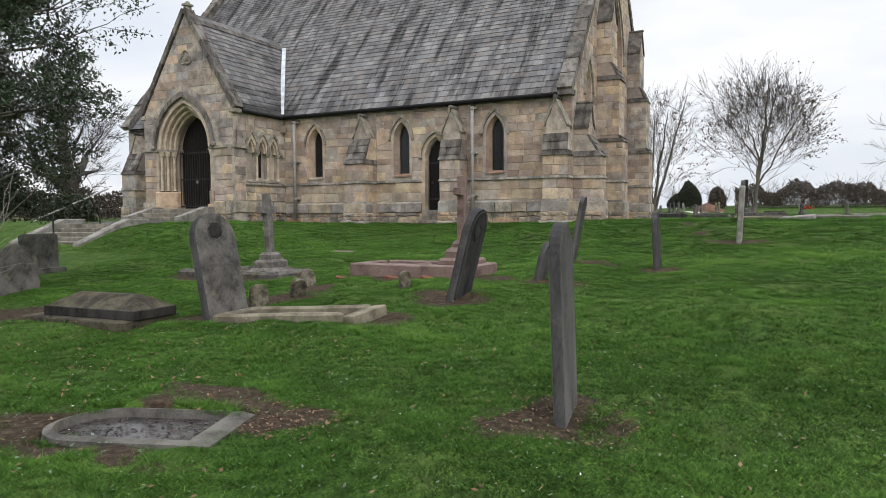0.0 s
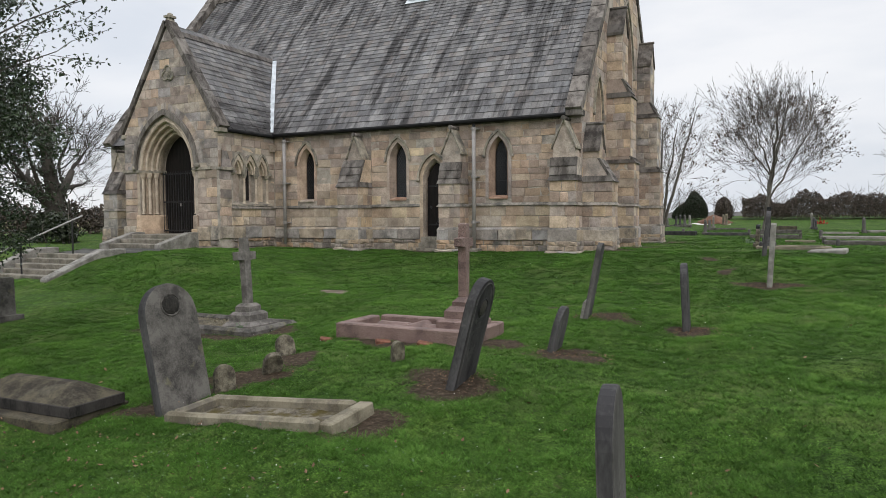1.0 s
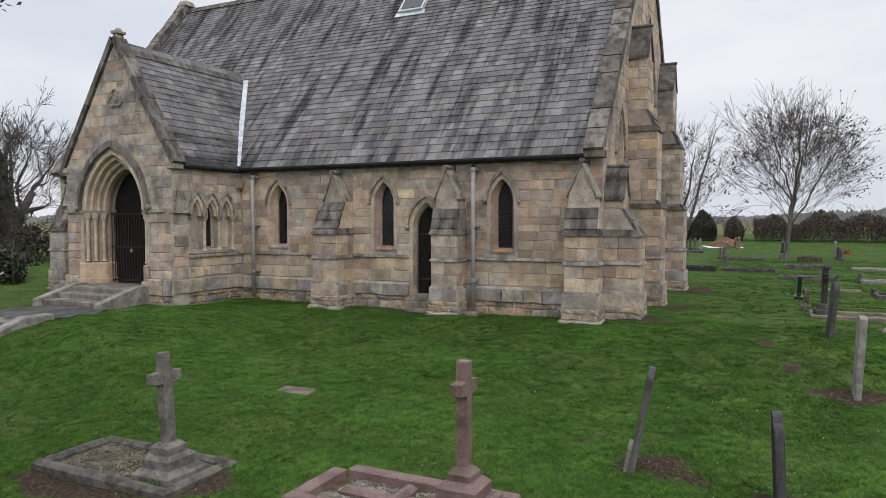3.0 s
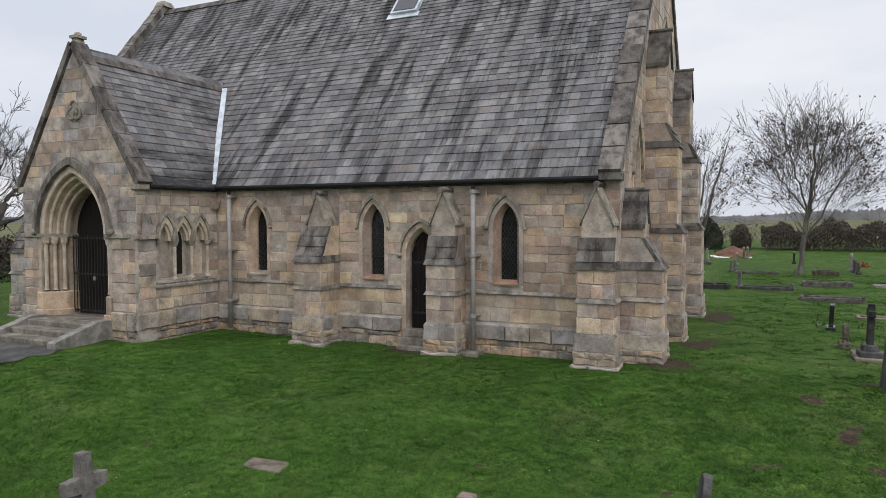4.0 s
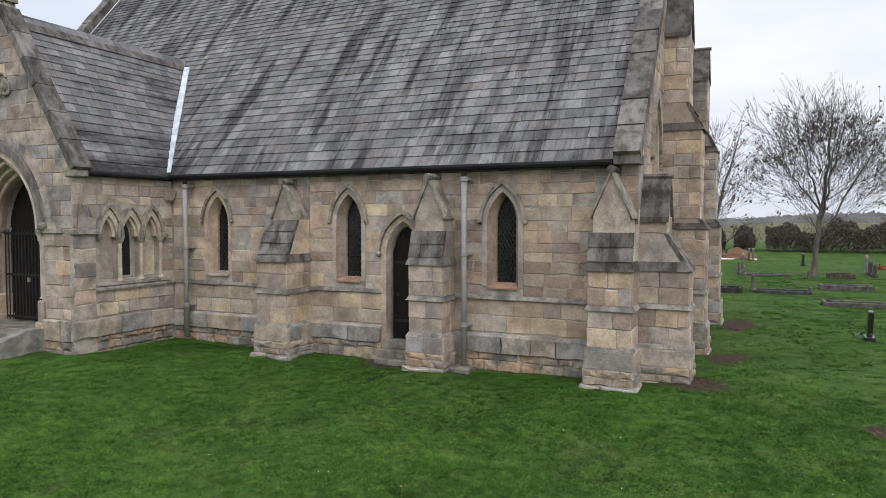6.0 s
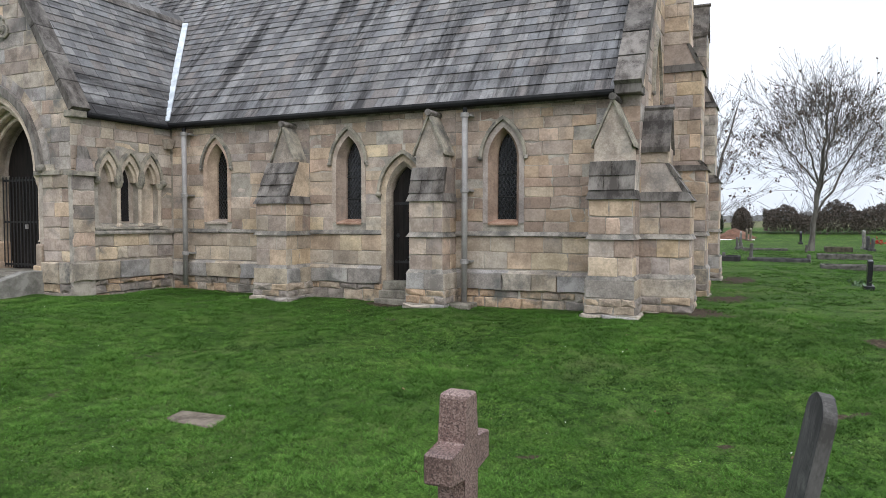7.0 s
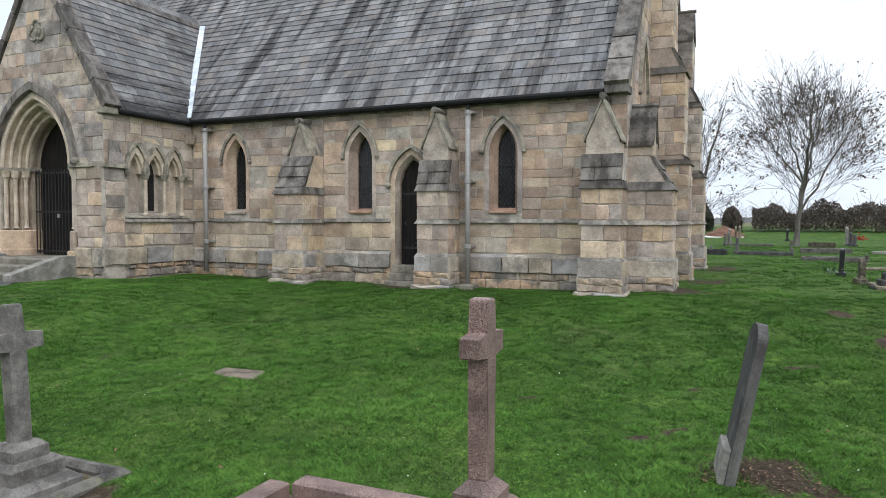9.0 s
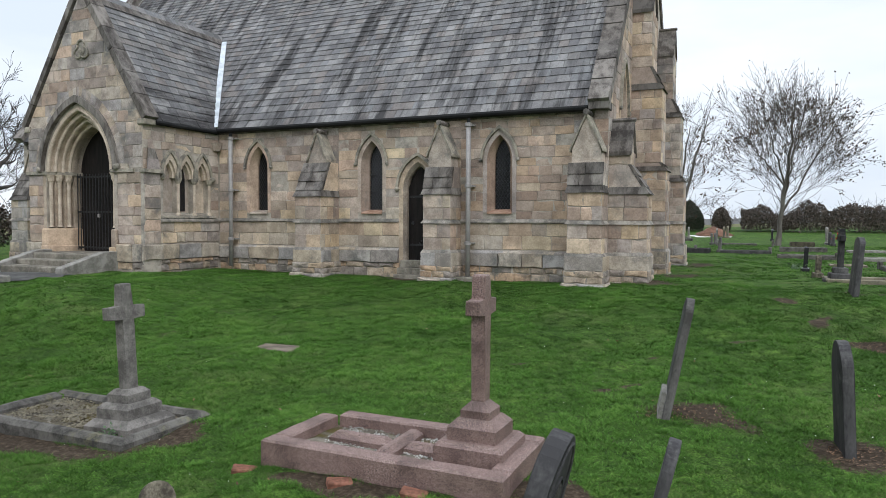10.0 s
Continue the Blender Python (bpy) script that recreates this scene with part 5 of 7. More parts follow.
def slate_rows(length, first, last):
    out, s = [], 0.0
    while s < length - 0.05:
        e = first + (last - first) * (s / length)
        out.append((s, e)); s += e
    return out


def slate(o, side, up, nrm, a, s, w, e, lift):
    """The eight corners of one slate."""
    th = 0.012
    tail, head = o + up * (s - 0.01) + nrm * (0.024 + lift), o + up * (s + e * 1.5) + nrm * 0.004
    l, r = side * a, side * (a + w)
    j = rnd.uniform(-0.006, 0.006)
    return [tail + l + up * j, tail + r + up * j, head + r, head + l, tail + l + up * j + nrm * th, tail + r + up * j + nrm * th, head + r + nrm * th * 0.6, head + l + nrm * th * 0.6]


QUADS = ((4, 5, 6, 7), (0, 1, 5, 4), (1, 2, 6, 5), (3, 0, 4, 7))
def lay(parent, o, side, up, nrm, a0, a1, length, first, last, wide, keep, near):
    """Lay slates in courses; those near go in as pieces, the rest as one mesh."""
    V, F = [], []
    count = 0
    for row, (s, e) in enumerate(slate_rows(length, first, last)):
        a = a0 - rnd.uniform(0, 0.2)
        while a < a1:
            w = wide * (0.75 + 0.5 * rnd.random()) * (0.62 + 0.38 * (e - last) / max(1e-6, first - last))
            x0, x1 = max(a, a0), min(a + w - 0.007, a1)
            a += w
            if x1 - x0 < 0.03 or not keep((x0 + x1) / 2, s + e / 2):
                continue
            pts = slate(o, side, up, nrm, x0, s, x1 - x0, e, rnd.random() ** 3 * 0.008)
            if near((x0 + x1) / 2, s) and count < 295:
                count += 1
                child("slate", mesh_of("slate", pts, QUADS, M_SLATE), parent)
            else:
                k = len(V)
                V += [tuple(p) for p in pts]
                F += [tuple(i + k for i in q) for q in QUADS]
    ob = child("slate_field", mesh_of("slate_field", V, F, M_SLATES), parent)
    ob["kind"] = "stuff"


def main_keep(x, s):
    z = EAVES + s * math.sin(A)
    return not (abs(x - PX) < (P_RIDGE + 0.02 - z) / (P_RIDGE - P_EAVE) * 2.2 and z < P_RIDGE)


lay(roof, roof_o, Vector((1, 0, 0)), ROOF_UP, ROOF_N, NAVE_W + 0.3, XE - 0.36, (YR - 20.36) / math.cos(A), 0.285, 0.135, 0.29, main_keep, lambda x, s: -13.6 < x < -7.2 and s < 5.0)


def porch_keep(y, s):
    z = P_EAVE + s * math.sin(AP)
    return y < 20.40 + (z - EAVES) / (RIDGE - EAVES) * (YR - 20.36) + 0.02


lay(proof, po, Vector((0, 1, 0)), PU, PN, PYF + 0.30, 23.2, 2.3 / math.cos(AP) - 0.05, 0.28, 0.19, 0.36, porch_keep, lambda y, s: True)
# copings of the east and west gables
for x0, x1, zk in ((XE - 0.40, XE + 0.06, 0.0), (NAVE_W - 0.1, NAVE_W + 0.32, 0.0)):
    n = 15
    for sgn in (1, -1):
        foot, head = Vector((0, -6.04 * sgn, EAVES + 0.02)), Vector((0, 0, RIDGE + 0.24))
        nrm = Vector((0, -sgn * (head.z - foot.z), 6.04)).normalized()
        for k in range(n):
            a, b = foot.lerp(head, k / n + 0.0012), foot.lerp(head, (k + 1) / n - 0.0012)
            bm = bmesh.new()
            up_ = 0.17 + 0.012 * (k % 3)
            prism(bm, [(x0, YR + p.y, p.z) for p in (a - nrm * 0.05, b - nrm * 0.05, b + nrm * up_, a + nrm * up_)], (x1 - x0, 0, 0))
            part("coping_slab", bm, M_CAP, church)
bm = bmesh.new(); block(bm, XE - 0.40, XE + 0.05, 20.30, 20.7, 5.0, 5.16); edges_of(bm, 0.012); part("kneeler", bm, M_CAP, church)
bm = bmesh.new(); block(bm, NAVE_W - 0.14, NAVE_W + 0.4, YR - 0.3, YR + 0.3, RIDGE + 0.2, RIDGE + 0.42, 0.1, 0.1); part("apex_stone", bm, M_ASHLARP, church)
# ridge tiles
for k in range(40):
    x = NAVE_W + 0.3 + k * 0.465
    bm = bmesh.new(); prism(bm, [(x, YR - 0.17, RIDGE - 0.1), (x, YR, RIDGE + 0.12), (x, YR + 0.17, RIDGE - 0.1)], (0.455, 0, 0)); part("ridge_tile", bm, M_CAP, church)
for k in range(12):
    y = PYF + 0.35 + k * 0.4
    bm = bmesh.new(); prism(bm, [(PX - 0.15, y, P_RIDGE - 0.1), (PX, y, P_RIDGE + 0.1), (PX + 0.15, y, P_RIDGE - 0.1)], (0, 0.392, 0)); part("ridge_tile", bm, M_CAP, church)
# lead valley
va, vb = Vector((PXE + 0.02, 20.36, P_EAVE + 0.06)), Vector((-18.60, 22.98, 8.27))
bm = bmesh.new()
sd = Vector((1, 0, 0))
prism(bm, [va - sd * 0.05 + Vector((0, -0.03, 0.02)), va + sd * 0.12 + Vector((0, 0.02, 0.03)), vb + sd * 0.09 + Vector((0, 0.02, 0.05)), vb - sd * 0.05 + Vector((0, -0.04, 0.04))], (0.012, -0.03, 0.025))
part("valley_flashing", bm, M_LEAD, church)
# roof light
sk = holder("roof_light", church, "small roof light with a pale lead surround")
def on_roof(x, s, h):
    return roof_o + Vector((x, 0, 0)) + ROOF_UP * s + ROOF_N * h
s0 = (24.66 - 20.36) / math.cos(A)
for nm, m, xa, xb, sa, sb, h in (("lead_apron", M_LEAD, -13.62, -12.55, s0 - 0.08, s0 + 0.14, 0.06), ("frame", M_LEAD, -13.52, -12.62, s0 + 0.1, s0 + 1.1, 0.14), ("pane", M_GLASS, -13.44, -12.70, s0 + 0.18, s0 + 1.02, 0.155)):
    bm = bmesh.new(); hexa(bm, [on_roof(xa, sa, 0), on_roof(xb, sa, 0), on_roof(xb, sb, 0), on_roof(xa, sb, 0), on_roof(xa, sa, h), on_roof(xb, sa, h), on_roof(xb, sb, h), on_roof(xa, sb, h)]); part(nm, bm, m, sk)
# gutters and downpipes
bm = bmesh.new(); tube(bm, [Vector((PXE + 0.15, 20.36, EAVES - 0.03)), Vector((XE - 0.42, 20.36, EAVES - 0.03))], [0.062, 0.062], 8); block(bm, PXE + 0.15, XE - 0.4, 20.38, 20.56, EAVES - 0.09, EAVES - 0.02); part("gutter", bm, M_GUTTER, church)
bm = bmesh.new(); tube(bm, [Vector((PXE + 0.12, PYF + 0.3, P_EAVE - 0.04)), Vector((PXE + 0.12, 20.42, P_EAVE - 0.04))], [0.055, 0.055], 8); block(bm, PXE - 0.02, PXE + 0.1, PYF + 0.3, 20.45, P_EAVE - 0.09, P_EAVE - 0.02); part("gutter", bm, M_GUTTER, church)
for x, y, zb_ in ((-16.03, 20.33, 1.3), (-8.94, 20.33, 1.24)):
    dp = holder("downpipe", church, "grey painted cast-iron downpipe with collars")
    bm = bmesh.new(); tube(bm, [Vector((x, y, zb_)), Vector((x, y, 4.86))], [0.058, 0.058], 12); part("pipe", bm, M_PIPE, dp, smooth=True)
    for z in (2.05, 3.4, 4.82):
        bm = bmesh.new(); tube(bm, [Vector((x, y, z - 0.045)), Vector((x, y, z - 0.04)), Vector((x, y, z + 0.04)), Vector((x, y, z + 0.045))], [0.06, 0.078, 0.078, 0.06], 12); block(bm, x - 0.11, x + 0.11, y + 0.04, YW - 0.01, z - 0.02, z + 0.02); part("collar", bm, M_PIPE, dp)
    bm = bmesh.new(); tube(bm, [Vector((x, y, 4.86)), Vector((x, y - 0.0, 4.96))], [0.045, 0.045], 8); part("spout", bm, M_GUTTER, dp)
bm = bmesh.new(); block(bm, -9.2, -8.72, 20.02, 20.46, 1.05, 1.27); edges_of(bm, 0.02); part("drain_stone", bm, M_STEP, church)
bm = bmesh.new(); hexa(bm, [(PXE + 0.01, 20.3, 4.5), (PXE + 0.13, 20.3, 4.5), (PXE + 0.13, 20.46, 4.5), (PXE + 0.01, 20.46, 4.5), (PXE + 0.01, 20.25, 4.72), (PXE + 0.19, 20.25, 4.72), (PXE + 0.19, 20.5, 4.72), (PXE + 0.01, 20.5, 4.72)]); part("corbel_block", bm, M_DRESS, church)


# ---- graves ----
def stone_outline(w, h, top):
    """The outline of an upright stone in y and z."""
    hw = w / 2
    if top == "round":
        r = min(hw, h * 0.5)
        return [(-hw, -0.2)] + [(-hw * math.cos(a), h - r + r * math.sin(a)) for a in np.linspace(0, math.pi, 15)] + [(hw, -0.2)]
    if top == "low":
        return [(-hw, -0.2)] + [(-hw * math.cos(a), h - 0.14 * w / 0.5 + 0.14 * w / 0.5 * math.sin(a)) for a in np.linspace(0, math.pi, 13)] + [(hw, -0.2)]
    if top == "shoulder":
        r = hw * 0.68
        return [(-hw, -0.2), (-hw, h - r - 0.02), (-hw * 0.9, h - r + 0.03), (-r, h - r + 0.01)] + [(-r * math.cos(a), h - r + r * math.sin(a)) for a in np.linspace(0.15, math.pi - 0.15, 11)] + [(r, h - r + 0.01), (hw * 0.9, h - r + 0.03), (hw, h - r - 0.02), (hw, -0.2)]
    if top == "gothic":
        return [(y, z) for y, z in arch_line(0, hw, -0.2, h * 0.62, h, 6)]
    return [(-hw, -0.2), (-hw, h - 0.03), (-hw + 0.03, h), (hw - 0.03, h), (hw, h - 0.03), (hw, -0.2)]


def headstone(x, y, w, h, t, top, mat, label, lean=0.0, turn=0.0, pitch=0.0, sink=0.0, roundel=None, writing=0, plate=None, foot=None, category="headstone", group="headstones in the churchyard", z=None, rim=None, border=False):
    e = thing("headstone", label, category, group=group)
    bm = bmesh.new()
    line = stone_outline(w, h, top)
    prism(bm, [(-t / 2, a, b) for a, b in line], (t, 0, 0))
    bmesh.ops.bevel(bm, geom=[k for k in bm.edges if abs(k.verts[0].co.x - k.verts[1].co.x) < 1e-6], offset=min(0.014, t * 0.18), segments=2, affect="EDGES", profile=0.6)
    for v in bm.verts:
        v.co += 0.006 * Vector((noise.noise(v.co * 5 + Vector((x, y, 0))), noise.noise(v.co * 6 + Vector((y, x, 0))), 0))
    slab = part("slab", bm, mat, e)
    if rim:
        # the narrow edges take a material of their own, darker or paler than the faces
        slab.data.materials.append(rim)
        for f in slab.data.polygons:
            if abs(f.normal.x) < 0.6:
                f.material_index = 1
    if border:
        ins = [(y_ * (1 - 0.09 / w), z_ - 0.045 if z_ > h * 0.6 else z_) for y_, z_ in line[1:-1]]
        bm = bmesh.new(); tube(bm, [Vector((t / 2 + 0.002, y_, max(z_, 0.0))) for y_, z_ in [(ins[0][0], 0.0)] + ins + [(ins[-1][0], 0.0)]], [0.011] * (len(ins) + 2), 6)
        part("border_moulding", bm, rim or mat, e)
    if roundel:
        rz, rr, rm = roundel
        bm = bmesh.new()
        bmesh.ops.create_icosphere(bm, subdivisions=3, radius=rr)
        for v in bm.verts:
            v.co *= 1 + 0.18 * noise.noise(v.co * 45)
            v.co.x *= 0.22
        bmesh.ops.translate(bm, vec=(t / 2 - 0.004, 0, rz), verts=bm.verts[:])
        part("carved_roundel", bm, rm, e, "weathered carved roundel")
        bm = bmesh.new()
        tube(bm, [Vector((t / 2, (rr + 0.012) * math.cos(a), rz + (rr + 0.012) * math.sin(a))) for a in np.linspace(0, 2 * math.pi, 25)], [0.010] * 25, 5, False)
        part("roundel_rim", bm, mat, e)
    for k in range(writing):
        ww = w * (0.34 + 0.2 * ((k * 37) % 5) / 5)
        zz = h * 0.62 - k * h * 0.048
        bm = bmesh.new(); block(bm, t / 2 - 0.003, t / 2 + 0.0025, -ww / 2, ww / 2, zz, zz + 0.016)
        part("worn_lettering", bm, mat, e)
    if plate:
        bm = bmesh.new(); block(bm, -t * 1.1, t * 0.2, -w / 2 + 0.02, w / 2 - 0.02, -0.1, plate); edges_of(bm, 0.01); part("footing", bm, M_PALE, e, "pale stone footing")
    if foot:
        bm = bmesh.new(); block(bm, -t / 2 - foot, t / 2 + foot, -w / 2 - foot, w / 2 + foot, -0.15, 0.12); edges_of(bm, 0.012); part("base", bm, mat, e)
    e.matrix_world = pose(x, y, (gz(x, y) if z is None else z) - sink, pitch, lean, turn)
    return e


def kerbs(x0, x1, y0, y1, top, low, w, mat, label, fill=M_SOIL, fill_z=-0.05, slope=0.03, gap=None, group="kerbed graves", turn=0.0, short=0.0, tip=0.0):
    """A kerb set: four stones with a chamfered upper edge round a filled bed."""
    e = thing("grave_kerbs", label, "grave", group=group)
    cx, cy = (x0 + x1) / 2, (y0 + y1) / 2
    X, Y = (x1 - x0) / 2, (y1 - y0) / 2
    for k, (a, b, c, d) in enumerate(((-X, X, -Y, -Y + w), (-X, X, Y - w, Y), (-X, -X + w, -Y + w + 0.004, Y - w - 0.004), (X - w, X, -Y + w + 0.004, Y - w - 0.004))):
        if gap == k:
            continue
        a = a + short if k == 1 else a
        bm = bmesh.new()
        block(bm, a, b, c, d, low - 0.15, top - slope)
        block(bm, a, b, c, d, top - slope, top, slope, slope)
        bmesh.ops.remove_doubles(bm, verts=bm.verts[:], dist=0.0005)
        bmesh.ops.subdivide_edges(bm, edges=[k_ for k_ in bm.edges if k_.calc_length() > 0.5], cuts=5)
        for v in bm.verts:
            v.co += 0.007 * Vector((noise.noise(v.co * 3.1 + Vector((cx, cy, 0))), noise.noise(v.co * 3.7 + Vector((cy, cx, 5))), noise.noise(v.co * 4.3 + Vector((cx, 3, cy)))))
        part("kerb", bm, mat, e)
    n, V, F = 14, [], []
    for j in range(n + 1):
        for i in range(n + 1):
            px, py = -X + w * 0.6 + (2 * X - 1.2 * w) * i / n, -Y + w * 0.6 + (2 * Y - 1.2 * w) * j / n
            V.append((px, py, top + fill_z + 0.03 * noise.noise(Vector((px * 3 + cx, py * 3 + cy, 0)))))
    for j in range(n):
        for i in range(n):
            a = j * (n + 1) + i
            F.append((a, a + 1, a + n + 2, a + n + 1))
    child("bed", mesh_of("bed", V, F, fill, True), e)
    e.matrix_world = pose(cx, cy, 0, 0, tip, turn)
    return e


def pebbles(name, label, spots, mat, size, seed=1):
    """Small loose stones."""
    r = random.Random(seed)
    V, F = [], []
    for x, y, z in spots:
        k = len(V)
        s = size * r.uniform(0.5, 1.4)
        for dx, dy, dz in ((-1, -1, -.6), (1, -1, -.6), (1, 1, -.6), (-1, 1, -.6), (-.6, -.6, .6), (.6, -.6, .6), (.6, .6, .6), (-.6, .6, .6)):
            V.append((x + s * dx * r.uniform(.7, 1.2), y + s * dy * r.uniform(.7, 1.2), z + s * dz * r.uniform(.6, 1.1)))
        F += [(k + 4, k + 5, k + 6, k + 7), (k, k + 1, k + 5, k + 4), (k + 1, k + 2, k + 6, k + 5), (k + 2, k + 3, k + 7, k + 6), (k + 3, k, k + 4, k + 7)]
    ob = child(name, mesh_of(name, V, F, mat), None)
    return tagged(ob, label, "gravel", kind="stuff")


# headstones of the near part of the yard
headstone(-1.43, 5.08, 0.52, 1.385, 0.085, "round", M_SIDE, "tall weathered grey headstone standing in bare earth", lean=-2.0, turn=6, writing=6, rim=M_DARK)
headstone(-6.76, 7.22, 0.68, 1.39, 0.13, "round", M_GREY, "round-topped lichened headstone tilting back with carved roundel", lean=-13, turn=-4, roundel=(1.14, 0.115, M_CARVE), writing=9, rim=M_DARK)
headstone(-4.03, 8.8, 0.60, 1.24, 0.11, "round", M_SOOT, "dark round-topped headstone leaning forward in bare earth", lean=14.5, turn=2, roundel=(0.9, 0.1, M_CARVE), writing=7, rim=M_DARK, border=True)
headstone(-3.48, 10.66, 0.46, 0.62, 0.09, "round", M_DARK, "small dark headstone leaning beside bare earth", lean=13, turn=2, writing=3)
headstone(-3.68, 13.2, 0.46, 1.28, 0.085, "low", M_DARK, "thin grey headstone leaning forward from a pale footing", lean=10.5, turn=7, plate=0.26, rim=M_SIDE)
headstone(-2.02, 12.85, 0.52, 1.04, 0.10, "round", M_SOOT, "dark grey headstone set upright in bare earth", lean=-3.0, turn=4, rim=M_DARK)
headstone(-0.92, 17.1, 0.46, 1.27, 0.10, "flat", M_PALE, "pale slim headstone standing in a strip of bare earth", lean=2.6, turn=0)
headstone(-1.1, 20.3, 0.56, 1.08, 0.10, "low", M_DARK, "dark grey headstone leaning in bare earth", lean=5.0, turn=2)
headstone(-6.66, 7.75, 0.25, 0.31, 0.09, "round", M_LICHEN, "little round-topped footstone with yellow lichen", lean=-6, turn=-30, z=0.14, group="footstones")
headstone(-6.58, 8.5, 0.24, 0.29, 0.08, "round", M_LICHEN, "little mossy footstone leaning over", lean=24, turn=-32, z=0.21, group="footstones")
headstone(-6.98, 9.28, 0.26, 0.29, 0.09, "round", M_LICHEN, "little round-topped footstone leaning back", lean=-22, turn=-30, z=0.26, group="footstones")
headstone(-5.3, 9.52, 0.17, 0.23, 0.09, "gothic", M_LICHEN, "tiny pointed footstone beside the granite kerb", lean=3, turn=-35, z=0.32, group="footstones")
headstone(-14.28, 9.54, 0.8, 0.86, 0.12, "flat", M_GREY, "broad grey headstone on a flat base under trees", lean=-3, foot=0.1)
headstone(-12.1, 7.7, 0.75, 0.85, 0.13, "shoulder", M_GREY, "mossy grey headstone in the shade of an evergreen", lean=-6)

# kerbed grave before the tilting headstone, one end kerb fallen aside
kerbs(-6.5, -4.66, 6.76, 7.58, 0.225, 0.02, 0.11, M_KERB, "old kerb set with a shifted end stone and mossy bed", fill_z=-0.10, gap=3, turn=4, tip=-3.5)
bm = bmesh.new(); block(bm, -0.09, 0.09, -0.34, 0.34, -0.1, 0.09); edges_of(bm, 0.015)
fk = part("fallen_kerb", bm, M_KERB, None); fk.matrix_world = pose(-4.56, 7.26, 0.175, 5, -6, -4)
tagged(fk, "yellowed kerb stone lying loose at the grave's end", "kerb stone")

# coped ledger stone on a plinth
lg = thing("coped_grave_stone", "long dark coped stone with mossy sloping top on a low base", "grave", (-8.55, 6.62, 0.0))
L, B = 0.84, 0.36
bm = bmesh.new(); block(bm, -L - 0.24, L - 0.04, -B - 0.17, B + 0.09, -0.2, 0.125); edges_of(bm, 0.015); part("plinth", bm, M_MOSSY, lg)
# body much darker than the plinth and the sloping top
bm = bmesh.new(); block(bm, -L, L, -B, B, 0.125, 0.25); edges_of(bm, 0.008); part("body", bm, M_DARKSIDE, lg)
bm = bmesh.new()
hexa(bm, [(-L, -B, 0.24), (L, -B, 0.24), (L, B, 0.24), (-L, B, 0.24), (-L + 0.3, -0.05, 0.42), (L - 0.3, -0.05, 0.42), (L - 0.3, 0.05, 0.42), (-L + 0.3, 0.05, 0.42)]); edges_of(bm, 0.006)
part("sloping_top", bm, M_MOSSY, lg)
lg.matrix_world = pose(-8.3, 6.62, -0.05, 0, 0, 3)

# sunken body-stone with a rounded end, wet inside
tb = thing("sunken_grave_surround", "sunken stone surround with a rounded end holding wet leaves", "grave", (-4.35, 4.0, -0.1))
def tub(inset, z):
    """The outline of the surround, drawn in by inset: straight at its east end, round at its west."""
    e, b = 0.70 - inset * 2.7, 0.41 - inset
    w = 0.30
    return [(e, -b, z), (e, b, z)] + [(-w - (0.42 - inset) * math.sin(t), b * math.cos(t), z) for t in np.linspace(0.0, math.pi, 15)]
bm = bmesh.new()
rows = [[bm.verts.new(p) for p in tub(sc, z)] for sc, z in ((-0.02, -0.2), (0.0, 0.035), (0.065, 0.05), (0.08, -0.05))]
for a, b in zip(rows, rows[1:]):
    for i in range(len(a)):
        bm.faces.new([a[i], a[(i + 1) % len(a)], b[(i + 1) % len(b)], b[i]])
part("stone_rim", bm, M_RIM, tb)
bm = bmesh.new(); bm.faces.new([bm.verts.new(p) for p in tub(0.075, -0.02)]); part("wet_bottom", bm, M_WATER, tb)
V, F = [], []
for _ in range(230):
    c_u, c_v, a_ = rnd.uniform(-0.62, 0.48), rnd.gauss(0, 0.17), rnd.uniform(0, 6.28)
    if abs(c_v) > 0.31 or (c_u < -0.3 and math.hypot((c_u + 0.3) / 0.34, c_v / 0.33) > 0.95):
        continue
    k = len(V)
    for q in range(4):
        rr = 0.03 * rnd.uniform(0.5, 1.0) * (1.0, 0.45)[q % 2]
        V.append((c_u + rr * math.cos(a_ + q * 1.57), c_v + rr * math.sin(a_ + q * 1.57), -0.016 + rnd.uniform(0, 0.012)))
    F.append((k, k + 1, k + 2, k + 3))
child("wet_leaves", mesh_of("wet_leaves", V, F, M_WETLEAF), tb, "dark sodden leaves")
tb.matrix_world = pose(-4.2, 3.74, -0.15, 0, 0, 19)

# grey stone cross in a kerbed plot
gk = kerbs(-11.05, -8.58, 10.3, 11.55, 0.35, 0.12, 0.15, M_GREY, "grey stone kerb set with chamfered edges and a gravel bed", fill_z=-0.09, slope=0.05)
gc = thing("stone_cross", "grey stone cross on three chamfered steps, tilting slightly", "grave cross", group="grave crosses")
for s, z0, z1, ch in ((0.33, 0.0, 0.20, 0.07), (0.235, 0.20, 0.36, 0.05), (0.155, 0.36, 0.50, 0.05)):
    bm = bmesh.new(); block(bm, -s, s, -s, s, z0 - 0.02, z1 - ch); block(bm, -s, s, -s, s, z1 - ch, z1, ch, ch); bmesh.ops.remove_doubles(bm, verts=bm.verts[:], dist=0.0005); part("step", bm, M_CROSS, gc)


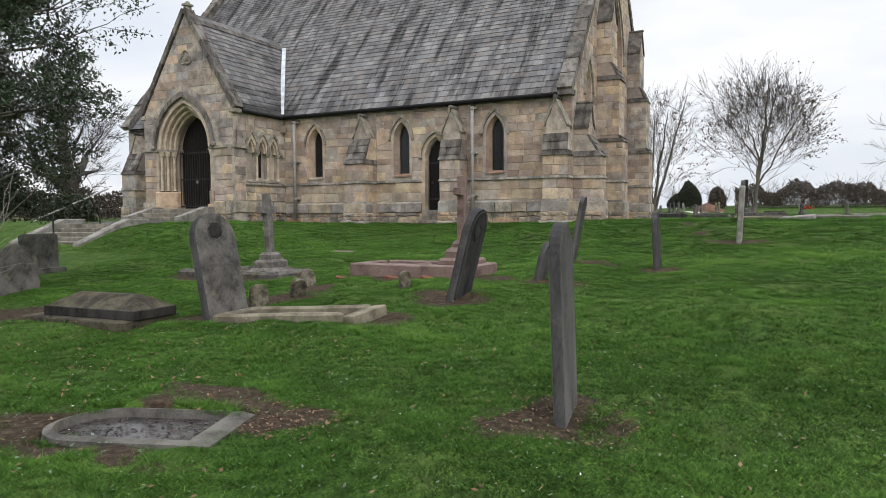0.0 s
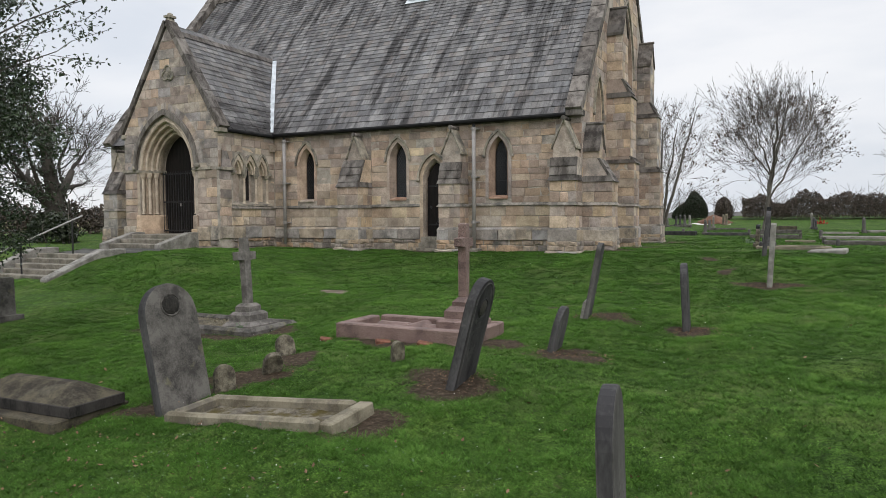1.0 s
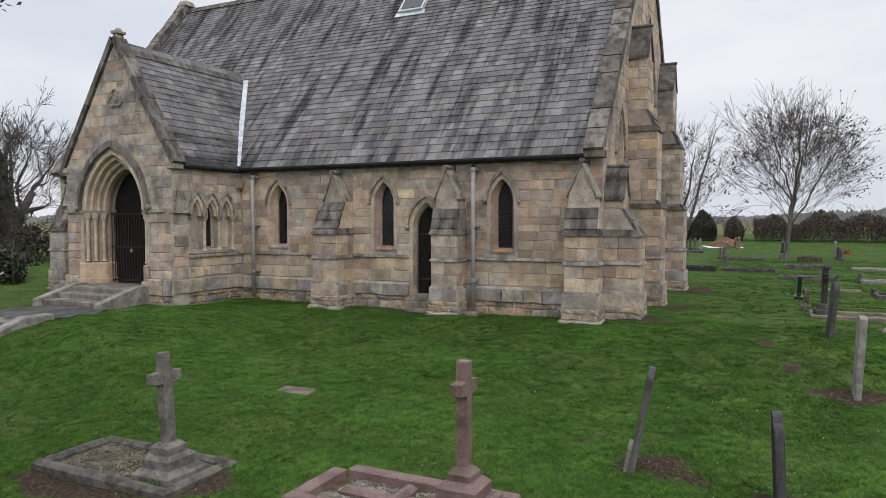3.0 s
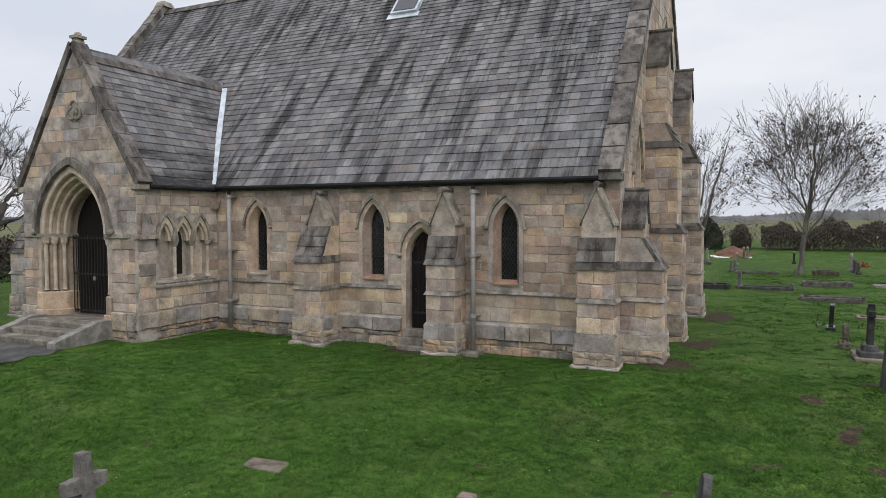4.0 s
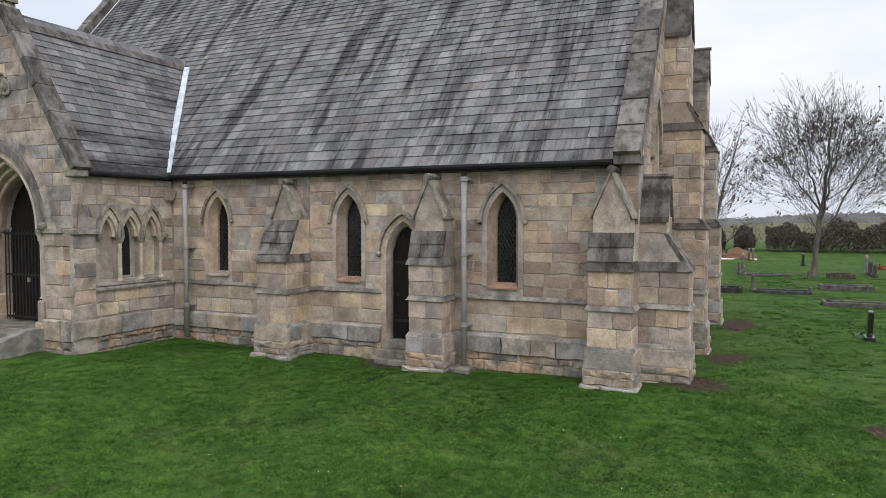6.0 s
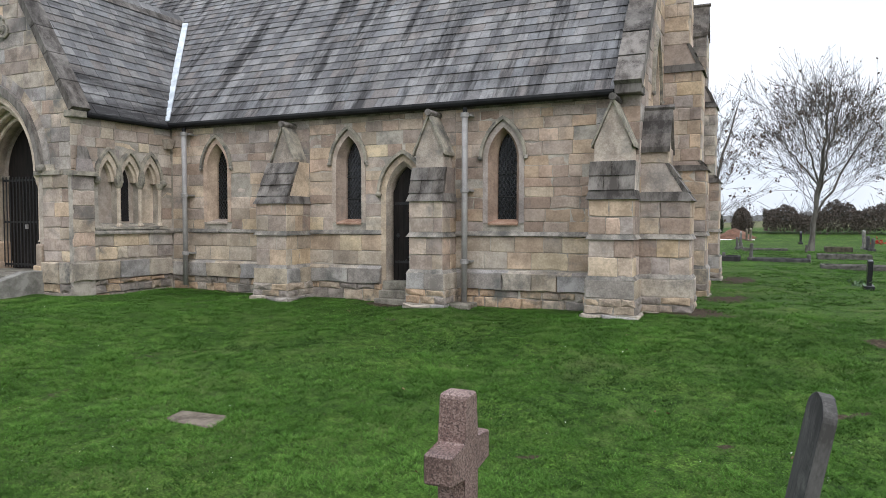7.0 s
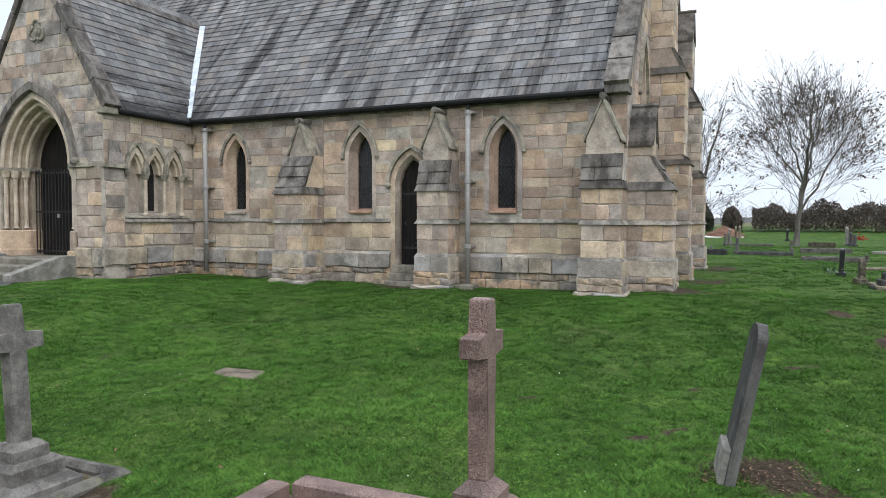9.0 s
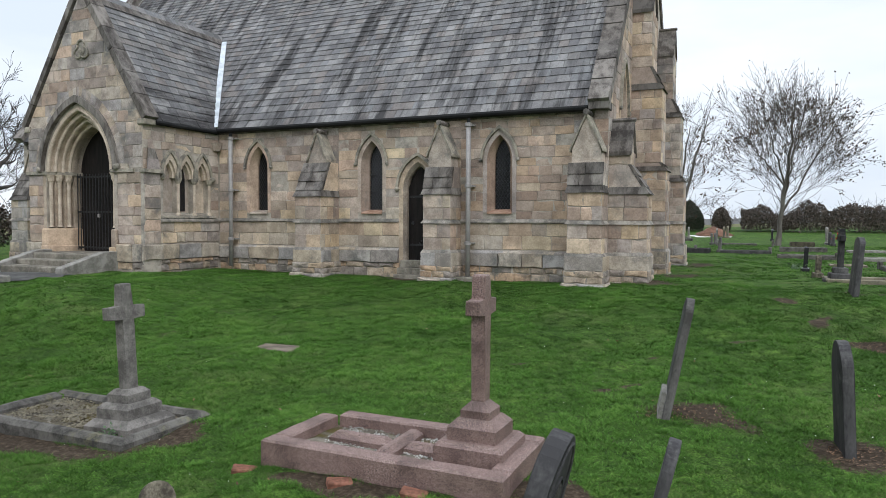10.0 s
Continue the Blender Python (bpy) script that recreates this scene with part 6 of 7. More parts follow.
def cross_mesh(h, w0, w1, d, az, ah, al, ch):
    """A cross whose arms lie along y: height, foot width, head width, depth, arm centre, arm height, arm length."""
    f = lambda z: w0 + (w1 - w0) * z / h
    z0, z1 = az - ah / 2, az + ah / 2
    pts = [(-f(0), 0), (f(0), 0), (f(z0), z0), (al, z0), (al, z1), (f(z1), z1), (f(h), h - ch), (f(h) - ch, h), (-f(h) + ch, h), (-f(h), h - ch), (-f(z1), z1), (-al, z1), (-al, z0), (-f(z0), z0)]
    bm = bmesh.new()
    prism(bm, [(-d, y, z) for y, z in pts], (2 * d, 0, 0))
    bmesh.ops.bevel(bm, geom=bm.edges[:], offset=0.009, segments=1, affect="EDGES")
    return bm


bm = cross_mesh(1.17, 0.078, 0.060, 0.062, 0.85, 0.14, 0.235, 0.01); part("cross", bm, M_CROSS, gc).matrix_local = pose(0, 0, 0.49, 0, -1.5, 0)
gc.matrix_world = pose(-9.13, 10.9, 0.20, 0, -2.4, 0)

# pink granite cross and kerbs
kerbs(-6.91, -4.58, 10.40, 11.58, 0.57, 0.30, 0.18, M_RED, "polished pink granite kerb set with a parted corner round gravel", fill_z=-0.12, slope=0.018, short=0.2)
rb = thing("granite_bed_cross", "pink granite cross lying along the bed of the grave", "grave", group="")
for a, b, c, d, z in ((-6.52, -5.89, 10.92, 11.08, 0.545), (-5.72, -5.36, 10.92, 11.08, 0.545), (-5.885, -5.725, 10.64, 11.36, 0.555)):
    bm = bmesh.new(); block(bm, a, b, c, d, 0.4, z - 0.05); block(bm, a, b, c, d, z - 0.05, z, 0.05, 0.05); bmesh.ops.remove_doubles(bm, verts=bm.verts[:], dist=0.0005); part("bar", bm, M_RED, rb)
rc = thing("granite_cross", "pink granite cross on three chamfered steps", "grave cross", group="grave crosses")
for s, z0, z1, ch in ((0.315, 0.0, 0.18, 0.04), (0.225, 0.18, 0.36, 0.07), (0.135, 0.36, 0.50, 0.075)):
    bm = bmesh.new(); block(bm, -s, s, -s, s, z0 - 0.02, z1 - ch); block(bm, -s, s, -s, s, z1 - ch, z1, ch, ch); bmesh.ops.remove_doubles(bm, verts=bm.verts[:], dist=0.0005); part("step", bm, M_RED, rc)
bm = cross_mesh(1.11, 0.066, 0.062, 0.064, 0.83, 0.13, 0.215, 0.012); part("cross", bm, M_RED, rc).matrix_local = pose(0, 0, 0.495)
rc.matrix_world = pose(-5.02, 11.05, 0.497)
pebbles("chippings", "pale marble chippings scattered in the granite grave", [(rnd.uniform(-6.6, -5.3), rnd.uniform(10.6, 11.4), 0.462) for _ in range(700)], M_CHIP, 0.009, 3)
pebbles("chippings", "pale gravel in the bed of the grey cross", [(rnd.uniform(-10.85, -9.5), rnd.uniform(10.47, 11.4), 0.284) for _ in range(900)], M_KERB, 0.011, 4)
for x, y, r in ((-7.0, 10.28, 30), (-5.3, 10.3, 10), (-6.0, 10.3, 45)):
    bm = bmesh.new(); block(bm, -0.11, 0.11, -0.055, 0.055, -0.035, 0.035); edges_of(bm, 0.01)
    bk = part("loose_brick", bm, M_BRICK, None); bk.matrix_world = pose(x, y, gz(x, y) - 0.005, 12, 8, r)
    tagged(bk, "broken red brick lying in earth beside the kerb", "brick", group="loose bricks")
bm = bmesh.new(); block(bm, -0.36, 0.36, -0.2, 0.2, -0.06, 0.03); edges_of(bm, 0.02)
fs = part("flat_ledger", bm, M_BROWN, None); fs.matrix_world = pose(-9.72, 14.25, gz(-9.72, 14.25) - 0.02, 3, 0, 6)
tagged(fs, "small brown slab lying flush in the grass", "ledger stone")

# ---- steps up the bank, rail and path ----
fl = thing("bank_steps", "flight of worn stone steps between sloping side walls", "steps")
for k in range(5):
    y0, z = 12.92 + 0.33 * k, 0.72 + 0.125 * k
    bm = bmesh.new(); block(bm, -20.18, -17.58, y0, 14.75, z - 0.5, z); edges_of(bm, 0.014); part("tread", bm, M_STEP, fl)
for x in (-17.42, -20.34):
    bm = bmesh.new(); prism(bm, [(x - 0.15, 12.55, 0.2), (x - 0.15, 14.95, 0.2), (x - 0.15, 14.95, 1.37), (x - 0.15, 14.2, 1.37), (x - 0.15, 12.6, 0.70)], (0.30, 0, 0)); edges_of(bm, 0.03); part("side_wall", bm, M_PALE, fl)
rl = thing("handrail", "black iron handrail beside the bank steps", "handrail")
for x, y, z0, z1 in ((-18.8, 14.4, 1.2, 2.17), (-19.1, 13.1, 0.6, 1.56)):
    bm = bmesh.new(); tube(bm, [Vector((x, y, z0)), Vector((x, y, z1))], [0.024, 0.024], 8); part("post", bm, M_IRON, rl)
bm = bmesh.new(); tube(bm, [Vector((-19.22, 12.6, 1.30)), Vector((-19.2, 12.7, 1.38)), Vector((-19.1, 13.1, 1.56)), Vector((-18.8, 14.4, 2.17)), Vector((-18.74, 14.68, 2.30))], [0.024] * 5, 8); part("rail", bm, M_PIPE, rl)
V, F = [], []
for j in range(12):
    for i in range(10):
        x, y = -20.0 + 2.7 * i / 9 + 0.08 * math.sin(j * 1.7), 14.6 + 1.85 * j / 11
        V.append((x, y, gz(x, y) + 0.022))
for j in range(11):
    for i in range(9):
        a = j * 10 + i
        F.append((a, a + 1, a + 11, a + 10))
tagged(child("path", mesh_of("path", V, F, M_PATH, True), None), "worn grey asphalt path before the porch", "path", kind="structure")

# ---- far part of the yard ----
def far_kerb(x0, x1, y, w, h, mat, label, fill=M_SOIL):
    z = gz((x0 + x1) / 2, y)
    return kerbs(x0, x1, y, y + w, z + h * 0.7, z - 0.05, 0.12, mat, label, fill=fill, fill_z=-h * 0.55, slope=0.015)


sc = thing("stepped_cross", "dark grey stone cross on three rough steps", "grave cross", group="grave crosses")
for s, z0, z1 in ((0.30, 0.0, 0.15), (0.215, 0.15, 0.29), (0.145, 0.29, 0.42)):
    bm = bmesh.new(); block(bm, -s, s, -s, s, z0 - 0.12, z1); edges_of(bm, 0.02); part("step", bm, M_DARK, sc)
bm = cross_mesh(0.86, 0.075, 0.065, 0.06, 0.66, 0.13, 0.2, 0.01); part("cross", bm, M_SOOT, sc).matrix_local = pose(0, 0, 0.41)
sc.matrix_world = pose(-1.07, 22.85, gz(-1.07, 22.85) - 0.09, 0, 1, 2)
FAR_STONES = [(-1.46, 27.4, 0.42, 0.72, "flat", M_BLACK, "slim black memorial stone on a pale base"), (-1.38, 24.4, 0.36, 0.56, "round", M_LICHEN, "small round-topped buff stone by a stepped cross"),
              (-4.13, 37.8, 0.34, 0.66, "flat", M_SIDE, "grey upright stone at the end of a kerbed grave"), (-2.12, 37.6, 0.3, 0.28, "flat", M_SIDE, "low grey corner post of a kerbed grave"), (0.0, 34.2, 0.3, 0.27, "flat", M_GREY, "low grey corner post of a kerbed grave"),
              (-1.87, 44.0, 0.3, 0.34, "round", M_GREY, "low grey stone beside a tree"), (-1.7, 52.5, 0.45, 0.74, "low", M_BLACK, "black granite headstone beyond a tree"),
              (0.9, 48.0, 0.5, 0.95, "low", M_PALE, "tall pale headstone in a row"), (0.92, 47.0, 0.5, 0.7, "low", M_DARK, "dark headstone with red flowers"), (0.98, 46.0, 0.45, 0.6, "round", M_DARK, "low dark headstone in a row"),
              (-4.84, 45.6, 0.55, 0.62, "flat", M_SIDE, "broad grey headstone standing in grass"), (-4.7, 46.6, 0.5, 0.6, "round", M_SIDE, "grey headstone standing in grass"), (-4.79, 50.2, 0.5, 0.79, "low", M_PALE, "pale headstone standing in grass"),
              (-7.3, 51.3, 0.45, 0.68, "flat", M_DARK, "dark headstone far across the grass"), (-7.16, 52.3, 0.45, 0.73, "low", M_DARK, "dark headstone far across the grass"), (-6.95, 53.2, 0.45, 0.75, "low", M_SIDE, "grey headstone far across the grass"), (-6.7, 54.0, 0.5, 0.75, "round", M_PALE, "pale headstone far across the grass"), (-7.48, 48.6, 0.45, 0.58, "round", M_SIDE, "low grey headstone far across the grass"),
              (-4.35, 55.4, 0.5, 0.85, "low", M_KERB, "pale buff headstone by an earth heap"), (-4.58, 55.9, 0.5, 0.78, "round", M_KERB, "pale buff headstone by an earth heap"),
              (0.72, 33.9, 0.3, 0.36, "flat", M_SIDE, "low grey corner post of a kerbed grave"), (2.94, 41.4, 0.5, 0.74, "low", M_SIDE, "pale headstone at a kerbed grave"), (0.62, 29.2, 0.28, 0.24, "flat", M_GREY, "low grey corner post of a kerbed grave"), (0.95, 27.6, 0.4, 0.22, "flat", M_DARK, "low dark block at a kerbed grave"),
              (-5.1, 37.5, 0.24, 0.34, "round", M_SIDE, "small stone vase on a dark kerb")]
for x, y, w, h, top, m, lb in FAR_STONES:
    headstone(x, y, w, h, 0.11, top, m, lb, lean=rnd.uniform(-3, 3), turn=rnd.uniform(-4, 4), foot=0.06 if h > 0.5 else None, group="far headstones")
for x0, x1, y, w, h, m, lb in ((-1.35, 0.5, 22.5, 1.05, 0.12, M_KERB, "weathered kerb set round the stepped cross"), (-1.95, 0.05, 34.1, 0.85, 0.22, M_GREY, "grey kerb set in the grass"), (-4.1, -2.1, 37.3, 0.85, 0.2, M_DARK, "long dark kerb set with corner posts"), (-6.25, -4.5, 36.9, 0.95, 0.30, M_SOOT, "dark granite kerb set in the grass"),
                                (-1.7, 0.15, 39.3, 0.9, 0.28, M_GREY, "grey kerb set near a tree"), (-1.05, 0.05, 44.5, 0.9, 0.36, M_MOSSY, "brown stone kerb set beside a tree"), (-4.6, -2.6, 44.6, 0.9, 0.12, M_GREY, "low grey kerb set in the grass"), (-0.6, 0.4, 29.8, 0.7, 0.09, M_KERB, "low pale kerb set in the grass"),
                                (0.7, 3.2, 33.4, 0.9, 0.2, M_PALE, "pale kerb set in the grass"), (0.6, 2.7, 28.2, 1.0, 0.17, M_GREY, "dark grey kerb set with bare earth"), (1.0, 2.6, 39.9, 0.8, 0.16, M_PALE, "pale kerb set in the grass"), (-7.6, -6.2, 50.0, 0.9, 0.15, M_GREY, "grey kerb set in the grass"), (3.2, 5.6, 41.8, 0.9, 0.18, M_PALE, "pale kerb set in the grass")):
    far_kerb(x0, x1, y, w, h, m, lb)
bm = bmesh.new(); block(bm, -0.42, 0.42, -0.22, 0.22, -0.08, 0.05); edges_of(bm, 0.025)
ls = part("flat_ledger", bm, M_PALE, None); ls.matrix_world = pose(0.3, 20.9, gz(0.3, 20.9) + 0.02, 4, -5, -14)
tagged(ls, "pale broken slab lying in the grass", "ledger stone")
bm = bmesh.new(); bmesh.ops.create_icosphere(bm, subdivisions=4, radius=1.0)
for v in bm.verts:
    v.co = Vector((v.co.x * 1.4, v.co.y * 1.1, max(v.co.z, -0.1) * (0.82 - 0.45 * math.hypot(v.co.x, v.co.y)))) * (1 + 0.16 * noise.noise(v.co * 4))
bmesh.ops.translate(bm, vec=(-5.35, 57.4, 1.5), verts=bm.verts[:])
tagged(part("spoil_mound", bm, M_EARTH, None, smooth=True), "heap of red-brown dug earth in the grass", "earth heap")
for k, (x, y, w, r) in enumerate(((-5.9, 56.2, 1.2, 4), (-4.7, 56.3, 1.2, -3), (-6.6, 56.6, 0.6, 40))):
    bm = bmesh.new(); block(bm, -w / 2, w / 2, -0.3, 0.3, 0, 0.05); bd = part("white_board", bm, M_WHITE, None); bd.matrix_world = pose(x, y, gz(x, y) + 0.02, 4, 0, r); tagged(bd, "pale board lying beside the earth heap", "board", group="boards")


def posy(x, y, z, mat, n, s, label, leaf=0.05):
    V, F = [], []
    for _ in range(n):
        c = Vector((x, y, z)) + Vector((rnd.gauss(0, s), rnd.gauss(0, s), abs(rnd.gauss(0, s))))
        a, b = Vector((rnd.uniform(-1, 1), rnd.uniform(-1, 1), rnd.uniform(-1, 1))).normalized() * leaf, Vector((rnd.uniform(-1, 1), rnd.uniform(-1, 1), rnd.uniform(-1, 1))).normalized() * leaf
        k = len(V); V += [c - a, c + b, c + a, c - b]; F.append((k, k + 1, k + 2, k + 3))
    tagged(child("posy", mesh_of("posy", V, F, mat), None), label, "flowers")


posy(1.3, 46.7, gz(1.3, 46.7) + 0.3, M_REDFLOWER, 60, 0.12, "bunch of red flowers at a dark headstone")
posy(-1.75, 27.1, gz(-1.75, 27.1) + 0.1, M_WEED, 40, 0.08, "small green grave plants by a pale base")
posy(-9.0, 10.5, 0.27, M_WEED, 70, 0.06, "sprig of green weed growing by the stone steps", 0.016)


# ---- trees ----
def grow(start, way, length, radius, depth, r, spread, up, segs, twigs, tips, thin, droop=0.0):
    """One limb and all that grows from it. Thick limbs go to segs, thin ones to twigs, ends to tips."""
    pts, radii = [start], [radius]
    n = 4 if depth > 1 else 3
    d = way.normalized()
    for i in range(n):
        d = (d + Vector((r.gauss(0, 1), r.gauss(0, 1), r.gauss(0, 1))) * 0.13 + Vector((0, 0, up - droop * i * 0.3))).normalized()
        pts.append(pts[-1] + d * (length / n))
        radii.append(radius * (1 - 0.45 * (i + 1) / n))
    (segs if radius > thin else twigs).append((pts, radii))
    if depth == 0:
        tips.append((pts[-1], d))
        if r.random() < 0.7:
            tips.append((pts[-2], d))
        return
    kids = r.choice((2, 3, 3)) if depth > 1 else r.choice((3, 4))
    for k in range(kids):
        at = 1.0 if k == 0 else r.uniform(0.35, 0.95)
        i = min(n - 1, int(at * n))
        p = pts[i].lerp(pts[i + 1], at * n - i) if at < 1 else pts[-1]
        side = d.cross(Vector((r.gauss(0, 1), r.gauss(0, 1), r.gauss(0, 1)))).normalized()
        nd = (d + side * spread * (0.45 if k == 0 else r.uniform(0.7, 1.25))).normalized()
        grow(p, nd, length * r.uniform(0.62, 0.85), radii[min(i + 1, n)] * (0.82 if k == 0 else 0.6), depth - 1, r, spread, up, segs, twigs, tips, thin, droop)


def tubes_mesh(name, limbs, mat, sides, floor=0.0):
    V, F = [], []
    for pts, radii in limbs:
        base = len(V)
        for i, p in enumerate(pts):
            w = (pts[min(i + 1, len(pts) - 1)] - pts[max(i - 1, 0)]).normalized()
            s = w.orthogonal().normalized()
            u = w.cross(s)
            rad = max(radii[i], floor)
            for k in range(sides):
                a = 2 * math.pi * k / sides
                V.append(p + rad * (math.cos(a) * s + math.sin(a) * u))
        for i in range(len(pts) - 1):
            for k in range(sides):
                a, b = base + i * sides + k, base + i * sides + (k + 1) % sides
                F.append((a, b, b + sides, a + sides))
    return mesh_of(name, V, F, mat, sides > 4)


def leaves_mesh(name, spots, size, mat, r, narrow=0.5, hang=0.0):
    """Folded leaves, four corners each."""
    V, F = [], []
    for p in spots:
        a = Vector((r.gauss(0, 1), r.gauss(0, 1), r.gauss(0, 1) - hang)).normalized()
        b = a.orthogonal().normalized()
        b = (b * math.cos(1.0) + a.cross(b) * math.sin(r.uniform(0, 6))).normalized()
        s = size * r.uniform(0.6, 1.3)
        k = len(V)
        c = a.cross(b).normalized() * s * 0.15
        V += [p, p + a * s * 0.5 + b * s * narrow * 0.5 + c, p + a * s, p + a * s * 0.5 - b * s * narrow * 0.5 + c]
        F.append((k, k + 1, k + 2, k + 3))
    return mesh_of(name, V, F, mat)


def tree(x, y, height, trunk_r, label, seed, depth=5, spread=0.62, up=0.06, fork=0.3, lean=(0, 0), leaves=0, leaf=0.13, leaf_low=True, bark=None, twig=None, z=None, floor=0.006, stems=1, ivy=0, thick=0.035, first=0.42):
    r = random.Random(seed)
    bark, twig = bark or M_BARK, twig or M_TWIG
    segs, twigs, tips = [], [], []
    z = gz(x, y) - 0.1 if z is None else z
    t = thing("tree", label, "tree", group="trees round the churchyard")
    fp = Vector((lean[0] * fork, lean[1] * fork, height * fork))
    for s in range(stems):
        off = Vector((r.uniform(-1, 1), r.uniform(-1, 1), 0)) * trunk_r * (1.2 if stems > 1 else 0)
        f = fp + (off * 3 if stems > 1 else Vector((0, 0, 0)))
        segs.append(([off, off.lerp(f, 0.06), off.lerp(f, 0.5) + Vector((r.gauss(0, .05), r.gauss(0, .05), 0)), f], [trunk_r * 1.5, trunk_r * 1.08, trunk_r * 0.95, trunk_r * 0.82]))
        limbs = 4 if stems == 1 else 2
        for k in range(limbs):
            a = 2 * math.pi * (k + r.random() * 0.5) / limbs + s
            out = Vector((math.cos(a), math.sin(a), 0)) * (0.25 if k == 0 else spread * 1.1) + Vector((lean[0] / height, lean[1] / height, 1.0))
            grow(f if k < 2 else off.lerp(f, r.uniform(0.72, 0.97)), out, height * first * r.uniform(0.55, 0.8) * (1.2 if k == 0 else 0.85), trunk_r * (0.72 if k == 0 else 0.5), depth - 1, r, spread, up, segs, twigs, tips, thick)
    child("trunk", tubes_mesh("trunk", segs, bark, 7), t)
    child("crown", tubes_mesh("crown", twigs, twig, 3, floor), t)
    if leaves:
        spots = []
        zs = sorted(p.z for p, d in tips)
        for _ in range(leaves):
            p, d = r.choice(tips)
            if leaf_low and r.random() < (p.z - zs[0]) / (zs[-1] - zs[0]) * 0.9:
                continue
            spots.append(p + Vector((r.gauss(0, .16), r.gauss(0, .16), r.gauss(0, .16))))
        child("withered_leaves", leaves_mesh("withered_leaves", spots, leaf, M_DEADLEAF, r, 0.55, 0.8), t)
    if ivy:
        spots = []
        for pts, radii in segs[:ivy]:
            for _ in range(500):
                i = r.randrange(len(pts) - 1)
                p = pts[i].lerp(pts[i + 1], r.random())
                if radii[i] < 0.2:
                    continue
                rad = radii[i] + 0.05
                a = r.uniform(0, 6.283)
                spots.append(p + Vector((math.cos(a) * rad, math.sin(a) * rad, 0)) * r.uniform(0.9, 1.7))
        child("ivy", leaves_mesh("ivy", spots, 0.16, M_IVY, r, 0.8), t)
    t.location = (x, y, z)
    return t


def leader_tree(x, y, height, trunk_r, crown_r, label, seed, low=0.22, branches=34, depth=3, leaves=0, leaf=0.15, lean=(0, 0), stems=1, floor=0.0055, steep=1.0, leaders=0, widest=0.45):
    """A tree whose stem, with any leaders that part from it, runs up through the crown; boughs rise from them within an egg-shaped outline."""
    r = random.Random(seed)
    t = thing("tree", label, "tree", group="trees round the churchyard")
    segs, twigs, tips, lines = [], [], [], []
    n = 12

    def reach(f):
        f = min(1.0, max(0.0, (f - low * 0.6) / (1 - low * 0.6)))
        k = f / widest if f < widest else (1 - f) / (1 - widest)
        return crown_r * math.sin(math.pi / 2 * max(0.0, k)) ** 0.75

    def stem(a, b, r0):
        pts = [a + (b - a) * (i / n) + Vector((r.gauss(0, 1), r.gauss(0, 1), 0)) * 0.012 * height * (i / n) * (1 - i / n) * 2 for i in range(n + 1)]
        radii = [r0 * (1 - i / n) ** 0.8 + 0.012 for i in range(n + 1)]
        segs.append((pts, radii)); lines.append((pts, radii))
        return pts, radii

    for s in range(stems):
        a0 = 2 * math.pi * s / stems + 0.4
        side = Vector((math.cos(a0), math.sin(a0), 0)) if stems > 1 else Vector((0, 0, 0))
        pts, radii = stem(side * trunk_r, Vector((lean[0], lean[1], height * (1 if s == 0 else r.uniform(0.82, 0.95)))) + side * crown_r * 0.5, trunk_r)
        radii[0] *= 1.4
    trunk = lines[0]
    for k in range(leaders):
        f = r.uniform(0.20, 0.42)
        i = int(f * n)
        p = trunk[0][i].lerp(trunk[0][i + 1], f * n - i)
        a = 2 * math.pi * (k + r.uniform(-0.2, 0.2)) / leaders
        top = r.uniform(0.72, 0.93)
        stem(p, Vector((math.cos(a), math.sin(a), 0)) * reach(top) * r.uniform(0.75, 1.0) + Vector((lean[0], lean[1], 0)) * top + Vector((0, 0, height * top)), trunk[1][i] * 0.42)
    for pts, radii in lines:
        count = branches // len(lines) if len(lines) == stems else (branches // 3 if pts is trunk[0] else 2 * branches // (3 * max(1, leaders)))
        f0 = max(low, pts[0].z / height + 0.04)
        f1 = pts[-1].z / height * 0.97
        for k in range(count):
            f = f0 + (f1 - f0) * (k + r.random()) / count
            g = (f * height - pts[0].z) / (pts[-1].z - pts[0].z) * n
            i = max(0, min(n - 1, int(g)))
            p = pts[i].lerp(pts[i + 1], min(1.0, max(0.0, g - i)))
            a = k * 2.4 + r.uniform(-0.5, 0.5)
            out = Vector((math.cos(a), math.sin(a), 0))
            room = reach(min(1.0, f + 0.12)) - (p - Vector((lean[0], lean[1], 0)) * f).dot(out)
            ln = max(0.16 * crown_r, min(room, crown_r)) * r.uniform(0.8, 1.1)
            grow(p, out + Vector((0, 0, steep * r.uniform(0.7, 1.25))), ln * 0.55, max(0.010, radii[i] * 0.17), depth, r, 0.45, 0.05, segs, twigs, tips, 0.03)
    child("trunk", tubes_mesh("trunk", segs, M_BARK, 6), t)
    child("crown", tubes_mesh("crown", twigs, M_TWIG, 3, floor), t)
    if leaves:
        spots, zs = [], sorted(p.z for p, d in tips)
        for _ in range(leaves):
            p, d = r.choice(tips)
            k = (p.z - zs[0]) / (zs[-1] - zs[0])
            if r.random() < k ** 1.2 * 0.85 or r.random() > 0.25 + 0.9 * math.hypot(p.x - lean[0] * k, p.y) / crown_r:
                continue
            spots.append(p + Vector((r.gauss(0, .07), r.gauss(0, .07), r.gauss(0, .07) - 0.05)))
        child("withered_leaves", leaves_mesh("withered_leaves", spots, leaf, M_DEADLEAF, r, 0.6, 1.4), t)
    t.location = (x, y, gz(x, y) - 0.1)


